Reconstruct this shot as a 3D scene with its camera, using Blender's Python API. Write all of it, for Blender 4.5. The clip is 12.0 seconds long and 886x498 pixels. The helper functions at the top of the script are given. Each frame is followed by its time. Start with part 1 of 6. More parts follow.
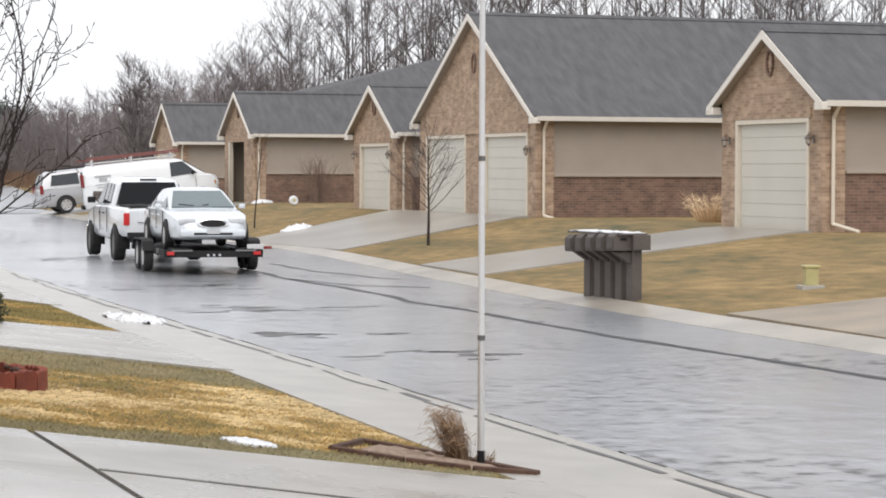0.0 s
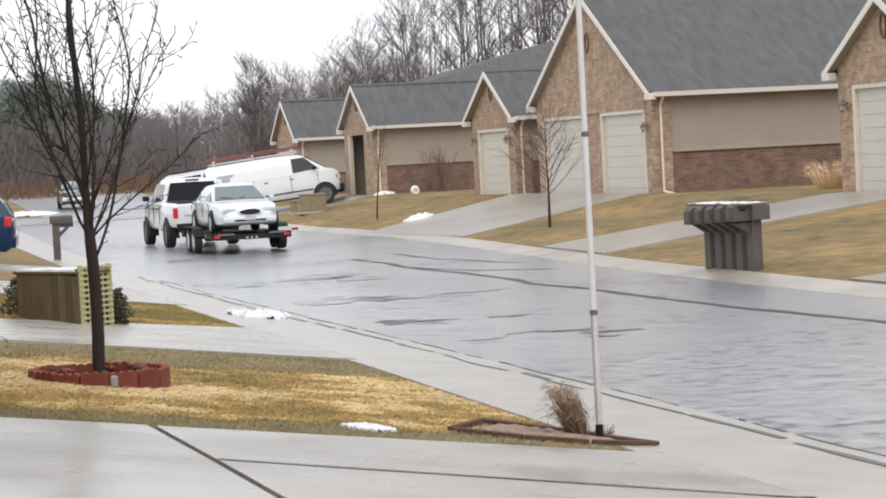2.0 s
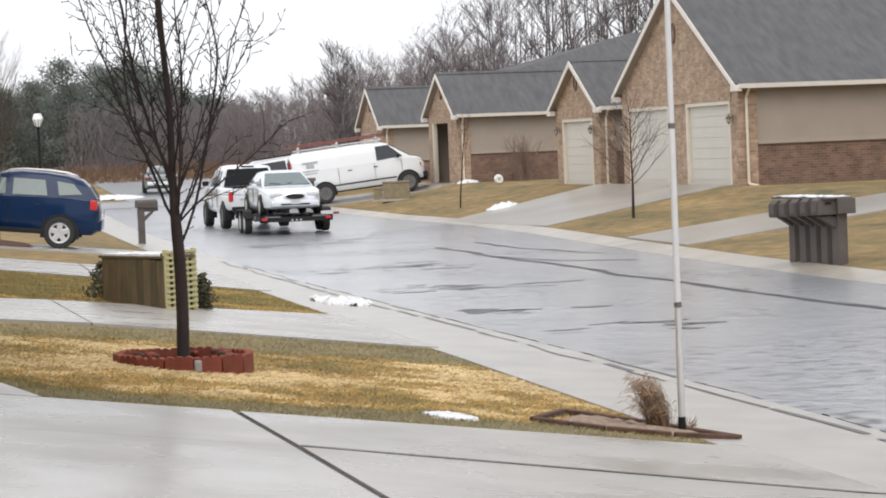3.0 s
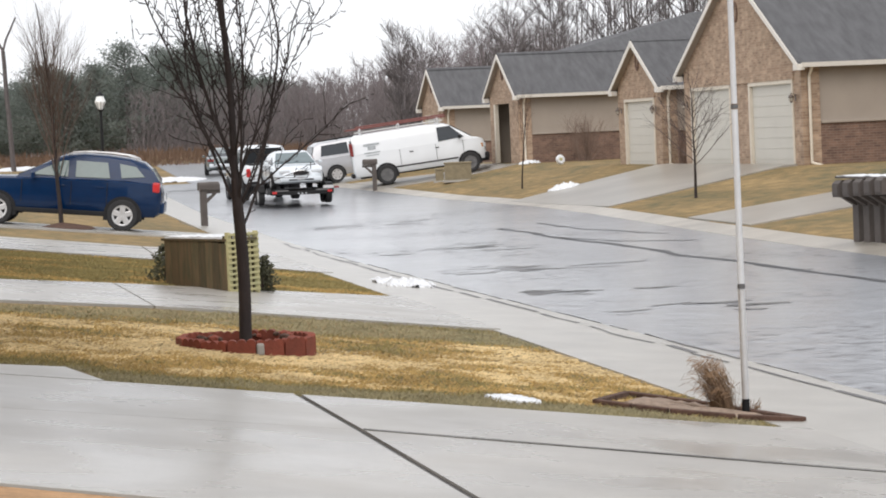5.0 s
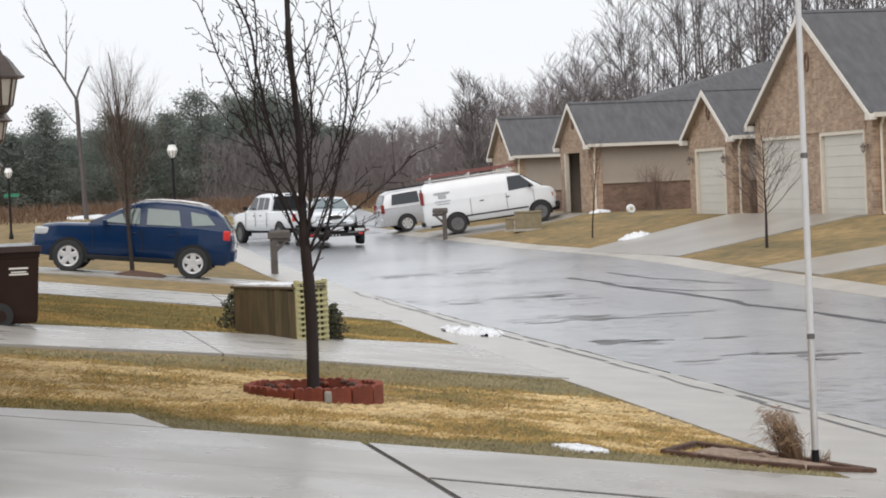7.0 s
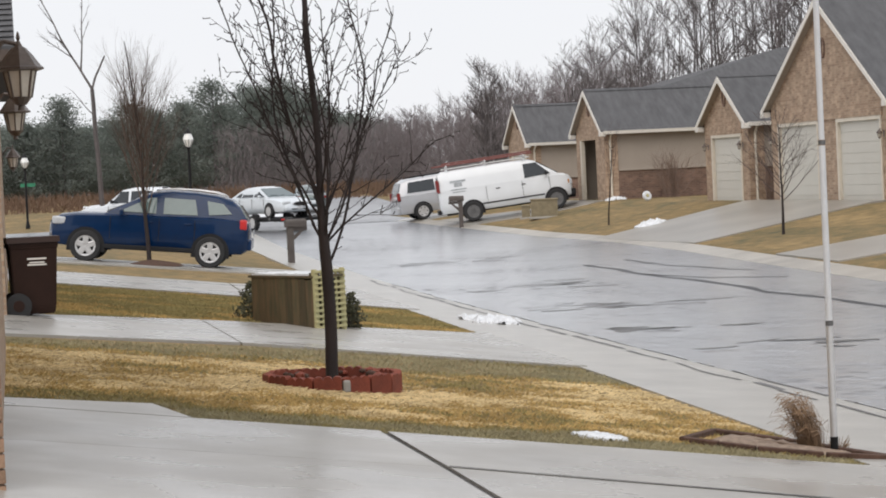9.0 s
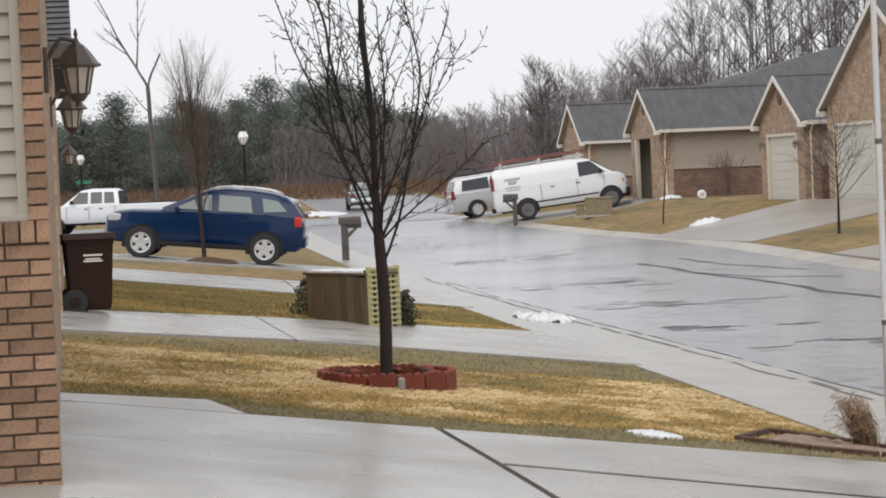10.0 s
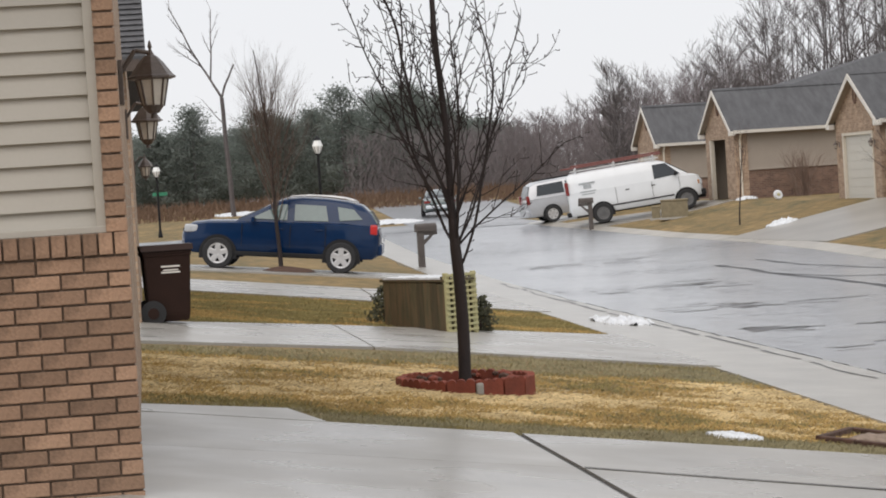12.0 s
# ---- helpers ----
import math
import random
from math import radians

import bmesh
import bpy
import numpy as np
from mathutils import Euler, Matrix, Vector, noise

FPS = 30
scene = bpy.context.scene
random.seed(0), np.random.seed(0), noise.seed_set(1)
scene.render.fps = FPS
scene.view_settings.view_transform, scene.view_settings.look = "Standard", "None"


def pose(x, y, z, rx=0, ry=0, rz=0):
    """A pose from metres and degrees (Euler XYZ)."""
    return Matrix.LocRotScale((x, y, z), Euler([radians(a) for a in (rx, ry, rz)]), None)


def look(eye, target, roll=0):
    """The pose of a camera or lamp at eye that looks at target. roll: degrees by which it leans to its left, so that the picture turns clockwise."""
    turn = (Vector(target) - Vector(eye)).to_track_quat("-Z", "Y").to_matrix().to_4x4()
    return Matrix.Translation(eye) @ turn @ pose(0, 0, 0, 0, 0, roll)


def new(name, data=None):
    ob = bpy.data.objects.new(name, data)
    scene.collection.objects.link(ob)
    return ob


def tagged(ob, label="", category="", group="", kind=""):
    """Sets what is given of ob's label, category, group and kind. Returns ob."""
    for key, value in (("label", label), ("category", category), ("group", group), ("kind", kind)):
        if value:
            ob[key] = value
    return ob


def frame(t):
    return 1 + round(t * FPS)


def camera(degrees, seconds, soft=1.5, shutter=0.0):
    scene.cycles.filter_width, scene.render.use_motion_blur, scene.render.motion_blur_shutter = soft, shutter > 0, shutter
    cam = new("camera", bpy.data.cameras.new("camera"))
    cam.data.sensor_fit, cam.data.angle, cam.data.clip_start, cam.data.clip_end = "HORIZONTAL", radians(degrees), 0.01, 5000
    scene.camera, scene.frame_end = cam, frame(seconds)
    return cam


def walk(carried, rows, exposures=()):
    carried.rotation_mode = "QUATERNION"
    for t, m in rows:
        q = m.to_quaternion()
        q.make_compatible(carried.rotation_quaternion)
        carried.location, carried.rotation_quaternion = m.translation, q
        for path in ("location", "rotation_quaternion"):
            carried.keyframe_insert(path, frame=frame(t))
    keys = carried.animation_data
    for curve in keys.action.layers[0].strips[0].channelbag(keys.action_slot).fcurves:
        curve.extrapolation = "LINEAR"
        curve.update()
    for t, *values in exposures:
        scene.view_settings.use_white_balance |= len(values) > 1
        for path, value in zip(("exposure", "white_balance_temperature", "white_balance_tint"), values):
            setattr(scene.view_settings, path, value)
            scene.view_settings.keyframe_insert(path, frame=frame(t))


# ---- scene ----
cam = camera(21.15, 12.0, 1.85)
PATH = [
    (0.0, (-0.104, 0.098, 1.723), (13.345, 37.746, 0.403), 0.18),
    (0.2, (-0.107, -0.029, 1.690), (12.146, 38.039, 0.810), 0.06),
    (0.5, (-0.012, 0.013, 1.667), (12.333, 38.034, 0.253), 0.52),
    (1.0, (-0.095, -0.122, 1.690), (12.932, 37.690, 0.968), -1.64),
    (1.5, (-0.021, -0.043, 1.674), (12.116, 38.048, 0.331), -2.83),
    (2.0, (-0.015, -0.050, 1.681), (11.380, 38.263, 0.180), -2.99),
    (2.5, (-0.022, -0.054, 1.680), (10.750, 38.433, 0.036), -2.75),
    (3.0, (-0.032, -0.054, 1.689), (10.019, 38.628, 0.058), -2.27),
    (3.2, (-0.015, -0.024, 1.684), (9.712, 38.746, 0.164), -2.14),
    (4.8, (-0.010, -0.021, 1.690), (9.087, 38.884, -0.229), -2.68),
    (5.0, (-0.022, -0.016, 1.701), (9.001, 38.906, -0.215), -2.57),
    (5.5, (0.017, 0.017, 1.694), (8.335, 39.115, 0.227), -2.75),
    (6.0, (0.008, 0.012, 1.695), (8.264, 39.124, 0.237), -2.25),
    (6.5, (0.000, 0.000, 1.700), (7.972, 39.183, 0.618), -2.55),
    (7.0, (0.004, 0.008, 1.694), (7.907, 39.205, 0.656), -2.43),
    (9.0, (-0.017, -0.011, 1.703), (7.615, 39.235, 0.469), -2.70),
    (9.5, (-0.024, -0.018, 1.701), (7.235, 39.304, 0.655), -2.56),
    (10.0, (-0.025, -0.014, 1.699), (6.712, 39.395, 0.476), -2.54),
    (10.5, (-0.018, -0.011, 1.701), (6.242, 39.478, 0.499), -2.61),
    (11.0, (-0.023, 0.020, 1.699), (5.846, 39.570, 0.520), -2.66),
    (11.5, (-0.026, -0.011, 1.704), (5.710, 39.559, 0.550), -2.60),
    (12.0, (-0.028, -0.011, 1.694), (5.453, 39.597, 0.641), -3.64),
]
walk(cam, [(t, look(eye, target, roll)) for t, eye, target, roll in PATH],
     [(0, 0.28, 6560, 13), (4.8, 0.26, 6560, 13), (6.5, 0.12, 6540, 12), (9.0, 0.0, 6580, 13), (12, -0.06, 6620, 13)])


# ---- light ----
SUN_EL, SUN_AZ = radians(52), radians(205)
world = bpy.data.worlds.new("overcast_sky")
scene.world = world
world.use_nodes = True
wn, wl = world.node_tree.nodes, world.node_tree.links
sky = wn.new("ShaderNodeTexSky")
sky.sky_type, sky.sun_disc, sky.sun_elevation, sky.sun_rotation = "NISHITA", False, SUN_EL, SUN_AZ
sky_gain = wn.new("ShaderNodeMix")
sky_gain.data_type, sky_gain.blend_type = "RGBA", "MIX"
sky_gain.inputs[0].default_value = 0.94
wl.new(sky.outputs[0], sky_gain.inputs[6])
sky_gain.inputs[7].default_value = (9.0, 9.35, 9.65, 1)
wl.new(sky_gain.outputs[2], wn["Background"].inputs[0])
wn["Background"].inputs[1].default_value = 0.1
sun = new("sun", bpy.data.lights.new("sun", "SUN"))
sun.data.energy, sun.data.angle, sun.data.color = 1.5, radians(60), (1.0, 0.94, 0.87)
sun.matrix_world = look((0, 0, 60), (-20 * math.sin(SUN_AZ), -20 * math.cos(SUN_AZ), 60 - 20 * math.tan(SUN_EL)))


# ---- materials ----
def mat(name, col, rough=0.7, metal=0.0, var=0.25, scale=6.0, fine=60.0, bump=0.15, col2=None, spec=0.5, island=0.0, obvar=0.0,
        coat=0.0, stretch=(1, 1, 1), bdist=0.01):
    m = bpy.data.materials.new(name)
    m.use_nodes = True
    n, l = m.node_tree.nodes, m.node_tree.links
    b = n["Principled BSDF"]
    tc = n.new("ShaderNodeTexCoord")
    mp = n.new("ShaderNodeMapping")
    mp.inputs["Scale"].default_value = stretch
    l.new(tc.outputs["Object"], mp.inputs[0])
    big, small = n.new("ShaderNodeTexNoise"), n.new("ShaderNodeTexNoise")
    big.inputs["Scale"].default_value, small.inputs["Scale"].default_value = scale, fine
    big.inputs["Detail"].default_value, small.inputs["Detail"].default_value = 5, 4
    l.new(mp.outputs[0], big.inputs["Vector"]), l.new(mp.outputs[0], small.inputs["Vector"])
    add = n.new("ShaderNodeMath")
    add.operation = "MULTIPLY_ADD"
    add.inputs[1].default_value = 0.45
    l.new(small.outputs["Fac"], add.inputs[0]), l.new(big.outputs["Fac"], add.inputs[2])
    rng = n.new("ShaderNodeMapRange")
    rng.inputs[1].default_value, rng.inputs[2].default_value = 0.45, 1.0
    l.new(add.outputs[0], rng.inputs[0])
    mix = n.new("ShaderNodeMix")
    mix.data_type = "RGBA"
    c2 = col2 or tuple(c * (1 - var) for c in col)
    c1 = col if col2 else tuple(min(1, c * (1 + var * 0.6)) for c in col)
    mix.inputs[6].default_value, mix.inputs[7].default_value = (*c2, 1), (*c1, 1)
    l.new(rng.outputs[0], mix.inputs[0])
    out = mix.outputs[2]
    if island or obvar:
        src = n.new("ShaderNodeNewGeometry").outputs["Random Per Island"] if island else n.new("ShaderNodeObjectInfo").outputs["Random"]
        hsv = n.new("ShaderNodeHueSaturation")
        vr = n.new("ShaderNodeMapRange")
        k = island or obvar
        vr.inputs[3].default_value, vr.inputs[4].default_value = 1 - k, 1 + k
        l.new(src, vr.inputs[0]), l.new(vr.outputs[0], hsv.inputs["Value"]), l.new(out, hsv.inputs["Color"])
        out = hsv.outputs[0]
    l.new(out, b.inputs["Base Color"])
    b.inputs["Roughness"].default_value, b.inputs["Metallic"].default_value = rough, metal
    b.inputs["Specular IOR Level"].default_value, b.inputs["Coat Weight"].default_value = spec, coat
    b.inputs["Coat Roughness"].default_value = 0.05
    if bump:
        bp = n.new("ShaderNodeBump")
        bp.inputs["Strength"].default_value, bp.inputs["Distance"].default_value = bump, bdist
        l.new(small.outputs["Fac"], bp.inputs["Height"]), l.new(bp.outputs[0], b.inputs["Normal"])
    return m


def brick_mat(name, cols, mortar, bw=0.203, bh=0.0677, rough=0.85):
    """Brick courses laid on upright walls that face along x or y."""
    m = mat(name, cols[0], rough)
    n, l = m.node_tree.nodes, m.node_tree.links
    tc, sp, ad, cb = (n.new("ShaderNode" + k) for k in ("TexCoord", "SeparateXYZ", "Math", "CombineXYZ"))
    l.new(tc.outputs["Object"], sp.inputs[0])
    l.new(sp.outputs[0], ad.inputs[0]), l.new(sp.outputs[1], ad.inputs[1])
    l.new(ad.outputs[0], cb.inputs[0]), l.new(sp.outputs[2], cb.inputs[1])
    br = n.new("ShaderNodeTexBrick")
    br.inputs["Scale"].default_value = 1.0
    br.inputs["Brick Width"].default_value, br.inputs["Row Height"].default_value = bw, bh
    br.inputs["Mortar Size"].default_value, br.inputs["Mortar Smooth"].default_value = 0.006, 0.2
    br.inputs["Color1"].default_value, br.inputs["Color2"].default_value = (*cols[0], 1), (*cols[1], 1)
    br.inputs["Mortar"].default_value = (*mortar, 1)
    l.new(cb.outputs[0], br.inputs["Vector"])
    nz = n.new("ShaderNodeTexNoise")
    nz.inputs["Scale"].default_value, nz.inputs["Detail"].default_value = 3.5, 8
    l.new(tc.outputs["Object"], nz.inputs["Vector"])
    mx = n.new("ShaderNodeMix")
    mx.data_type, mx.blend_type = "RGBA", "MULTIPLY"
    mx.inputs[0].default_value = 0.5
    rp = n.new("ShaderNodeMapRange")
    rp.inputs[1].default_value, rp.inputs[2].default_value, rp.inputs[3].default_value, rp.inputs[4].default_value = 0.3, 0.7, 0.55, 1.35
    l.new(nz.outputs["Fac"], rp.inputs[0])
    l.new(br.outputs["Color"], mx.inputs[6]), l.new(rp.outputs[0], mx.inputs[7])
    b = n["Principled BSDF"]
    l.new(mx.outputs[2], b.inputs["Base Color"])
    bp = n.new("ShaderNodeBump")
    bp.inputs["Strength"].default_value, bp.inputs["Distance"].default_value = 0.6, 0.008
    bp.invert = True
    l.new(br.outputs["Fac"], bp.inputs["Height"]), l.new(bp.outputs[0], b.inputs["Normal"])
    return m


def grass_mat():
    """Winter lawn: straw patches, olive green and grey-green, at three sizes."""
    m = mat("winter_lawn", (0.3, 0.2, 0.07), 0.95, bump=0.6, fine=45)
    n, l = m.node_tree.nodes, m.node_tree.links
    tc = n.new("ShaderNodeTexCoord")
    mp = n.new("ShaderNodeMapping")
    mp.inputs["Scale"].default_value = (1.0, 0.45, 1.0)
    l.new(tc.outputs["Object"], mp.inputs[0])
    ramp = n.new("ShaderNodeValToRGB")
    e = ramp.color_ramp.elements
    e[0].position, e[0].color = 0.37, (0.075, 0.075, 0.034, 1)
    e[1].position, e[1].color = 0.7, (0.355, 0.245, 0.105, 1)
    for p, c in ((0.43, (0.15, 0.115, 0.045, 1)), (0.5, (0.19, 0.132, 0.052, 1)), (0.59, (0.265, 0.18, 0.073, 1))):
        k = e.new(p)
        k.color = c
    ns = []
    for s, d in ((0.55, 3), (3.5, 5), (38.0, 3)):
        z = n.new("ShaderNodeTexNoise")
        z.inputs["Scale"].default_value, z.inputs["Detail"].default_value = s, d
        l.new(mp.outputs[0], z.inputs["Vector"])
        ns.append(z)
    a = n.new("ShaderNodeMath")
    a.operation = "MULTIPLY_ADD"
    a.inputs[1].default_value = 0.45
    l.new(ns[1].outputs["Fac"], a.inputs[0])
    a2 = n.new("ShaderNodeMath")
    a2.operation = "MULTIPLY_ADD"
    a2.inputs[1].default_value = 0.3
    l.new(ns[2].outputs["Fac"], a2.inputs[0])
    a3 = n.new("ShaderNodeMath")
    a3.operation = "MULTIPLY_ADD"
    a3.inputs[1].default_value, a3.inputs[2].default_value = 0.42, -0.075
    l.new(ns[0].outputs["Fac"], a3.inputs[0]), l.new(a3.outputs[0], a2.inputs[2])
    l.new(a2.outputs[0], a.inputs[2]), l.new(a.outputs[0], ramp.inputs[0])
    l.new(ramp.outputs[0], n["Principled BSDF"].inputs["Base Color"])
    return m


def wet_road_mat():
    """Rain-wet asphalt: a water film with a soft ripple, and worn patches where the stone stands out of it."""
    m = mat("wet_asphalt", (0.205, 0.222, 0.245), 0.3, var=0.2, scale=0.8, fine=90, bump=0.0)
    n, l = m.node_tree.nodes, m.node_tree.links
    b = n["Principled BSDF"]
    tc = n.new("ShaderNodeTexCoord")

    def cloud(scale, detail, lo, hi, out_lo, out_hi, stretch=(1, 1, 1)):
        mp, z, r = n.new("ShaderNodeMapping"), n.new("ShaderNodeTexNoise"), n.new("ShaderNodeMapRange")
        mp.inputs["Scale"].default_value = stretch
        z.inputs["Scale"].default_value, z.inputs["Detail"].default_value = scale, detail
        for i, v in enumerate((lo, hi, out_lo, out_hi)):
            r.inputs[i + 1].default_value = v
        l.new(tc.outputs["Object"], mp.inputs[0]), l.new(mp.outputs[0], z.inputs["Vector"]), l.new(z.outputs["Fac"], r.inputs[0])
        return z, r

    def mul(a, c):
        k = n.new("ShaderNodeMath")
        k.operation = "MULTIPLY"
        l.new(a, k.inputs[0])
        l.new(c, k.inputs[1])
        return k.outputs[0]
    _, wide = cloud(0.2, 3, 0.44, 0.62, 0.12, 0.85)
    _, worn = cloud(4.5, 7, 0.47, 0.62, 0.0, 1.0, (0.8, 0.9, 1))
    rough_patch = mul(worn.outputs[0], wide.outputs[0])
    mr = n.new("ShaderNodeMapRange")
    for i, v in enumerate((0.0, 1.0, 0.45, 0.8)):
        mr.inputs[i + 1].default_value = v
    l.new(rough_patch, mr.inputs[0]), l.new(mr.outputs[0], b.inputs["Roughness"])
    ms = n.new("ShaderNodeMapRange")
    for i, v in enumerate((0.0, 1.0, 1.0, 0.08)):
        ms.inputs[i + 1].default_value = v
    l.new(rough_patch, ms.inputs[0]), l.new(ms.outputs[0], b.inputs["Specular IOR Level"])
    b.inputs["IOR"].default_value = 2.0
    mc = n.new("ShaderNodeMapRange")
    for i, v in enumerate((0.0, 1.0, 1.0, 0.0)):
        mc.inputs[i + 1].default_value = v
    l.new(rough_patch, mc.inputs[0]), l.new(mc.outputs[0], b.inputs["Coat Weight"])
    b.inputs["Coat Roughness"].default_value = 0.2
    src = b.inputs["Base Color"].links[0].from_socket
    mx = n.new("ShaderNodeMix")
    mx.data_type = "RGBA"
    mx.inputs[7].default_value = (0.075, 0.072, 0.072, 1)
    l.new(rough_patch, mx.inputs[0]), l.new(src, mx.inputs[6]), l.new(mx.outputs[2], b.inputs["Base Color"])
    ripple, _ = cloud(3.2, 5, 0, 1, 0, 1, (0.8, 0.6, 1))
    bp = n.new("ShaderNodeBump")
    bp.inputs["Distance"].default_value, bp.inputs["Strength"].default_value = 0.05, 0.3
    l.new(ripple.outputs["Fac"], bp.inputs["Height"]), l.new(bp.outputs[0], b.inputs["Normal"]), l.new(bp.outputs[0], b.inputs["Coat Normal"])
    return m


def glass_mat(name, tint=(0.02, 0.025, 0.03), rough=0.04):
    return mat(name, tint, rough, var=0.1, bump=0, spec=0.8)


def glow_mat(name, col, power):
    m = mat(name, col, 0.3, bump=0)
    b = m.node_tree.nodes["Principled BSDF"]
    b.inputs["Emission Color"].default_value, b.inputs["Emission Strength"].default_value = (*col, 1), power
    return m


M_LAWN, M_ROAD = grass_mat(), wet_road_mat()
def wet_concrete_mat():
    """Broom-finished concrete, wet in uneven pools, with faint stains."""
    m = mat("wet_concrete", (0.37, 0.355, 0.325), 0.3, var=0.2, scale=1.1, fine=120, bump=0.03)
    n, l = m.node_tree.nodes, m.node_tree.links
    tc, z, r = n.new("ShaderNodeTexCoord"), n.new("ShaderNodeTexNoise"), n.new("ShaderNodeMapRange")
    z.inputs["Scale"].default_value, z.inputs["Detail"].default_value = 0.9, 5
    for i, v in enumerate((0.36, 0.64, 0.2, 0.42)):
        r.inputs[i + 1].default_value = v
    l.new(tc.outputs["Object"], z.inputs["Vector"]), l.new(z.outputs["Fac"], r.inputs[0])
    l.new(r.outputs[0], n["Principled BSDF"].inputs["Roughness"])
    return m


M_CONC = wet_concrete_mat()
M_CONCF = mat("weathered_drive_concrete", (0.33, 0.31, 0.275), 0.3, var=0.3, scale=0.5, fine=60, bump=0.06)
M_SANDC = mat("sandy_drive_concrete", (0.3, 0.245, 0.175), 0.35, var=0.4, scale=0.9, fine=60, bump=0.1)
M_CURB = mat("curb_concrete", (0.4, 0.385, 0.35), 0.28, var=0.2, scale=2.0, fine=90, bump=0.2)
M_CURBF = mat("sandy_kerb_concrete", (0.39, 0.36, 0.31), 0.32, var=0.35, scale=0.9, fine=60, bump=0.15)
M_JOINT = mat("dark_joint", (0.06, 0.055, 0.05), 0.6)
M_WORN = mat("worn_wet_stone", (0.085, 0.078, 0.076), 0.4, var=0.4, scale=4, fine=40, bump=0.2)
M_TAR = mat("tar_seal", (0.012, 0.012, 0.014), 0.5, var=0.2, bump=0.1)
M_BRICK = brick_mat("tan_brick_wall", ((0.46, 0.33, 0.23), (0.3, 0.198, 0.135)), (0.40, 0.33, 0.255))
M_BRICKR = brick_mat("red_brick_wainscot", ((0.215, 0.128, 0.093), (0.135, 0.082, 0.062)), (0.24, 0.185, 0.145))
M_SIDING = mat("taupe_vinyl_siding", (0.35, 0.30, 0.25), 0.55, var=0.08, scale=1.5, bump=0.05)
M_SIDINGN = mat("beige_vinyl_siding", (0.41, 0.382, 0.33), 0.5, var=0.06, scale=2.0, bump=0.05)
M_TRIM = mat("cream_trim_paint", (0.66, 0.60, 0.50), 0.5, var=0.08, bump=0.05)
M_RAKE = mat("white_rake_trim", (0.74, 0.71, 0.65), 0.5, var=0.06, bump=0.04)
M_SOFFIT = mat("tan_soffit", (0.36, 0.31, 0.25), 0.7, var=0.1, bump=0.05)
M_ROOF = mat("grey_asphalt_shingles", (0.1, 0.101, 0.106), 0.85, var=0.3, scale=1.6, fine=22, bump=0.5, stretch=(3.0, 0.9, 0.9))
M_ROOFL = mat("wet_grey_shingles", (0.19, 0.19, 0.2), 0.6, var=0.45, scale=5, fine=30, bump=0.4, stretch=(2, 1, 1))
M_DOOR = mat("cream_garage_door", (0.58, 0.56, 0.5), 0.5, var=0.06, scale=1.0, bump=0.03)
M_DARKW = mat("entry_sheet_brown", (0.17, 0.14, 0.115), 0.6)
M_METAL_B = mat("black_metal", (0.012, 0.012, 0.013), 0.5, var=0.2, bump=0.05, spec=0.2)
M_BRONZE = mat("bronze_lantern_metal", (0.13, 0.103, 0.088), 0.36, metal=0.4, var=0.35, scale=12, bump=0.15)
M_LGLASS = mat("frosted_lantern_glass", (0.62, 0.57, 0.49), 0.25, var=0.15, bump=0.0)
M_LAMPW = mat("white_lamp_glass", (0.85, 0.86, 0.84), 0.3, var=0.05, bump=0.0)
M_WHITE = mat("white_car_paint", (0.72, 0.755, 0.785), 0.25, var=0.05, scale=1.2, bump=0, coat=0.8)
M_WHITEV = mat("white_van_paint", (0.75, 0.78, 0.8), 0.3, var=0.06, scale=1.2, bump=0, coat=0.5)
M_SILVER = mat("silver_car_paint", (0.66, 0.71, 0.75), 0.25, metal=0.1, var=0.06, bump=0, coat=0.7)
M_SILVERV = mat("silver_van_paint", (0.48, 0.49, 0.51), 0.28, metal=0.3, var=0.06, bump=0, coat=0.7)
M_BLUE = mat("blue_car_paint", (0.001, 0.02, 0.07), 0.22, metal=0.0, var=0.12, bump=0, coat=0.35, spec=0.2)
M_GREENC = mat("grey_green_car_paint", (0.10, 0.13, 0.13), 0.3, metal=0.3, var=0.1, bump=0, coat=0.8)
M_GLASS = glass_mat("car_glass")
M_GLASSL = glass_mat("clear_car_glass", (0.11, 0.16, 0.155), 0.05)
M_GLASSD = mat("dark_tinted_glass", (0.008, 0.01, 0.012), 0.08, var=0.1, bump=0, spec=0.25)
M_GLASSB = glass_mat("windshield_glass", (0.11, 0.15, 0.16), 0.06)
M_TYRE = mat("tyre_rubber", (0.022, 0.022, 0.023), 0.75, var=0.25, bump=0.2)
M_RIM = mat("alloy_rim", (0.62, 0.62, 0.62), 0.35, metal=0.5, var=0.1, bump=0)
M_STEELRIM = mat("steel_rim", (0.16, 0.16, 0.16), 0.5, metal=0.5, var=0.2, bump=0)
M_PLAST = mat("black_plastic", (0.018, 0.018, 0.019), 0.65, var=0.2, bump=0.05, spec=0.25)
M_TAIL = glow_mat("red_tail_lamp", (0.42, 0.02, 0.02), 0.25)
M_TAILD = mat("red_lamp_lens", (0.22, 0.02, 0.018), 0.25, bump=0)
M_HEAD = mat("headlamp_lens", (0.5, 0.52, 0.54), 0.12, bump=0, spec=0.9)
M_AMBER = mat("amber_lens", (0.5, 0.2, 0.03), 0.25, bump=0)
M_CHROME = mat("chrome", (0.75, 0.75, 0.75), 0.15, metal=1.0, bump=0)
M_LADDER = mat("red_ladder_rail", (0.2, 0.07, 0.06), 0.6, var=0.2)
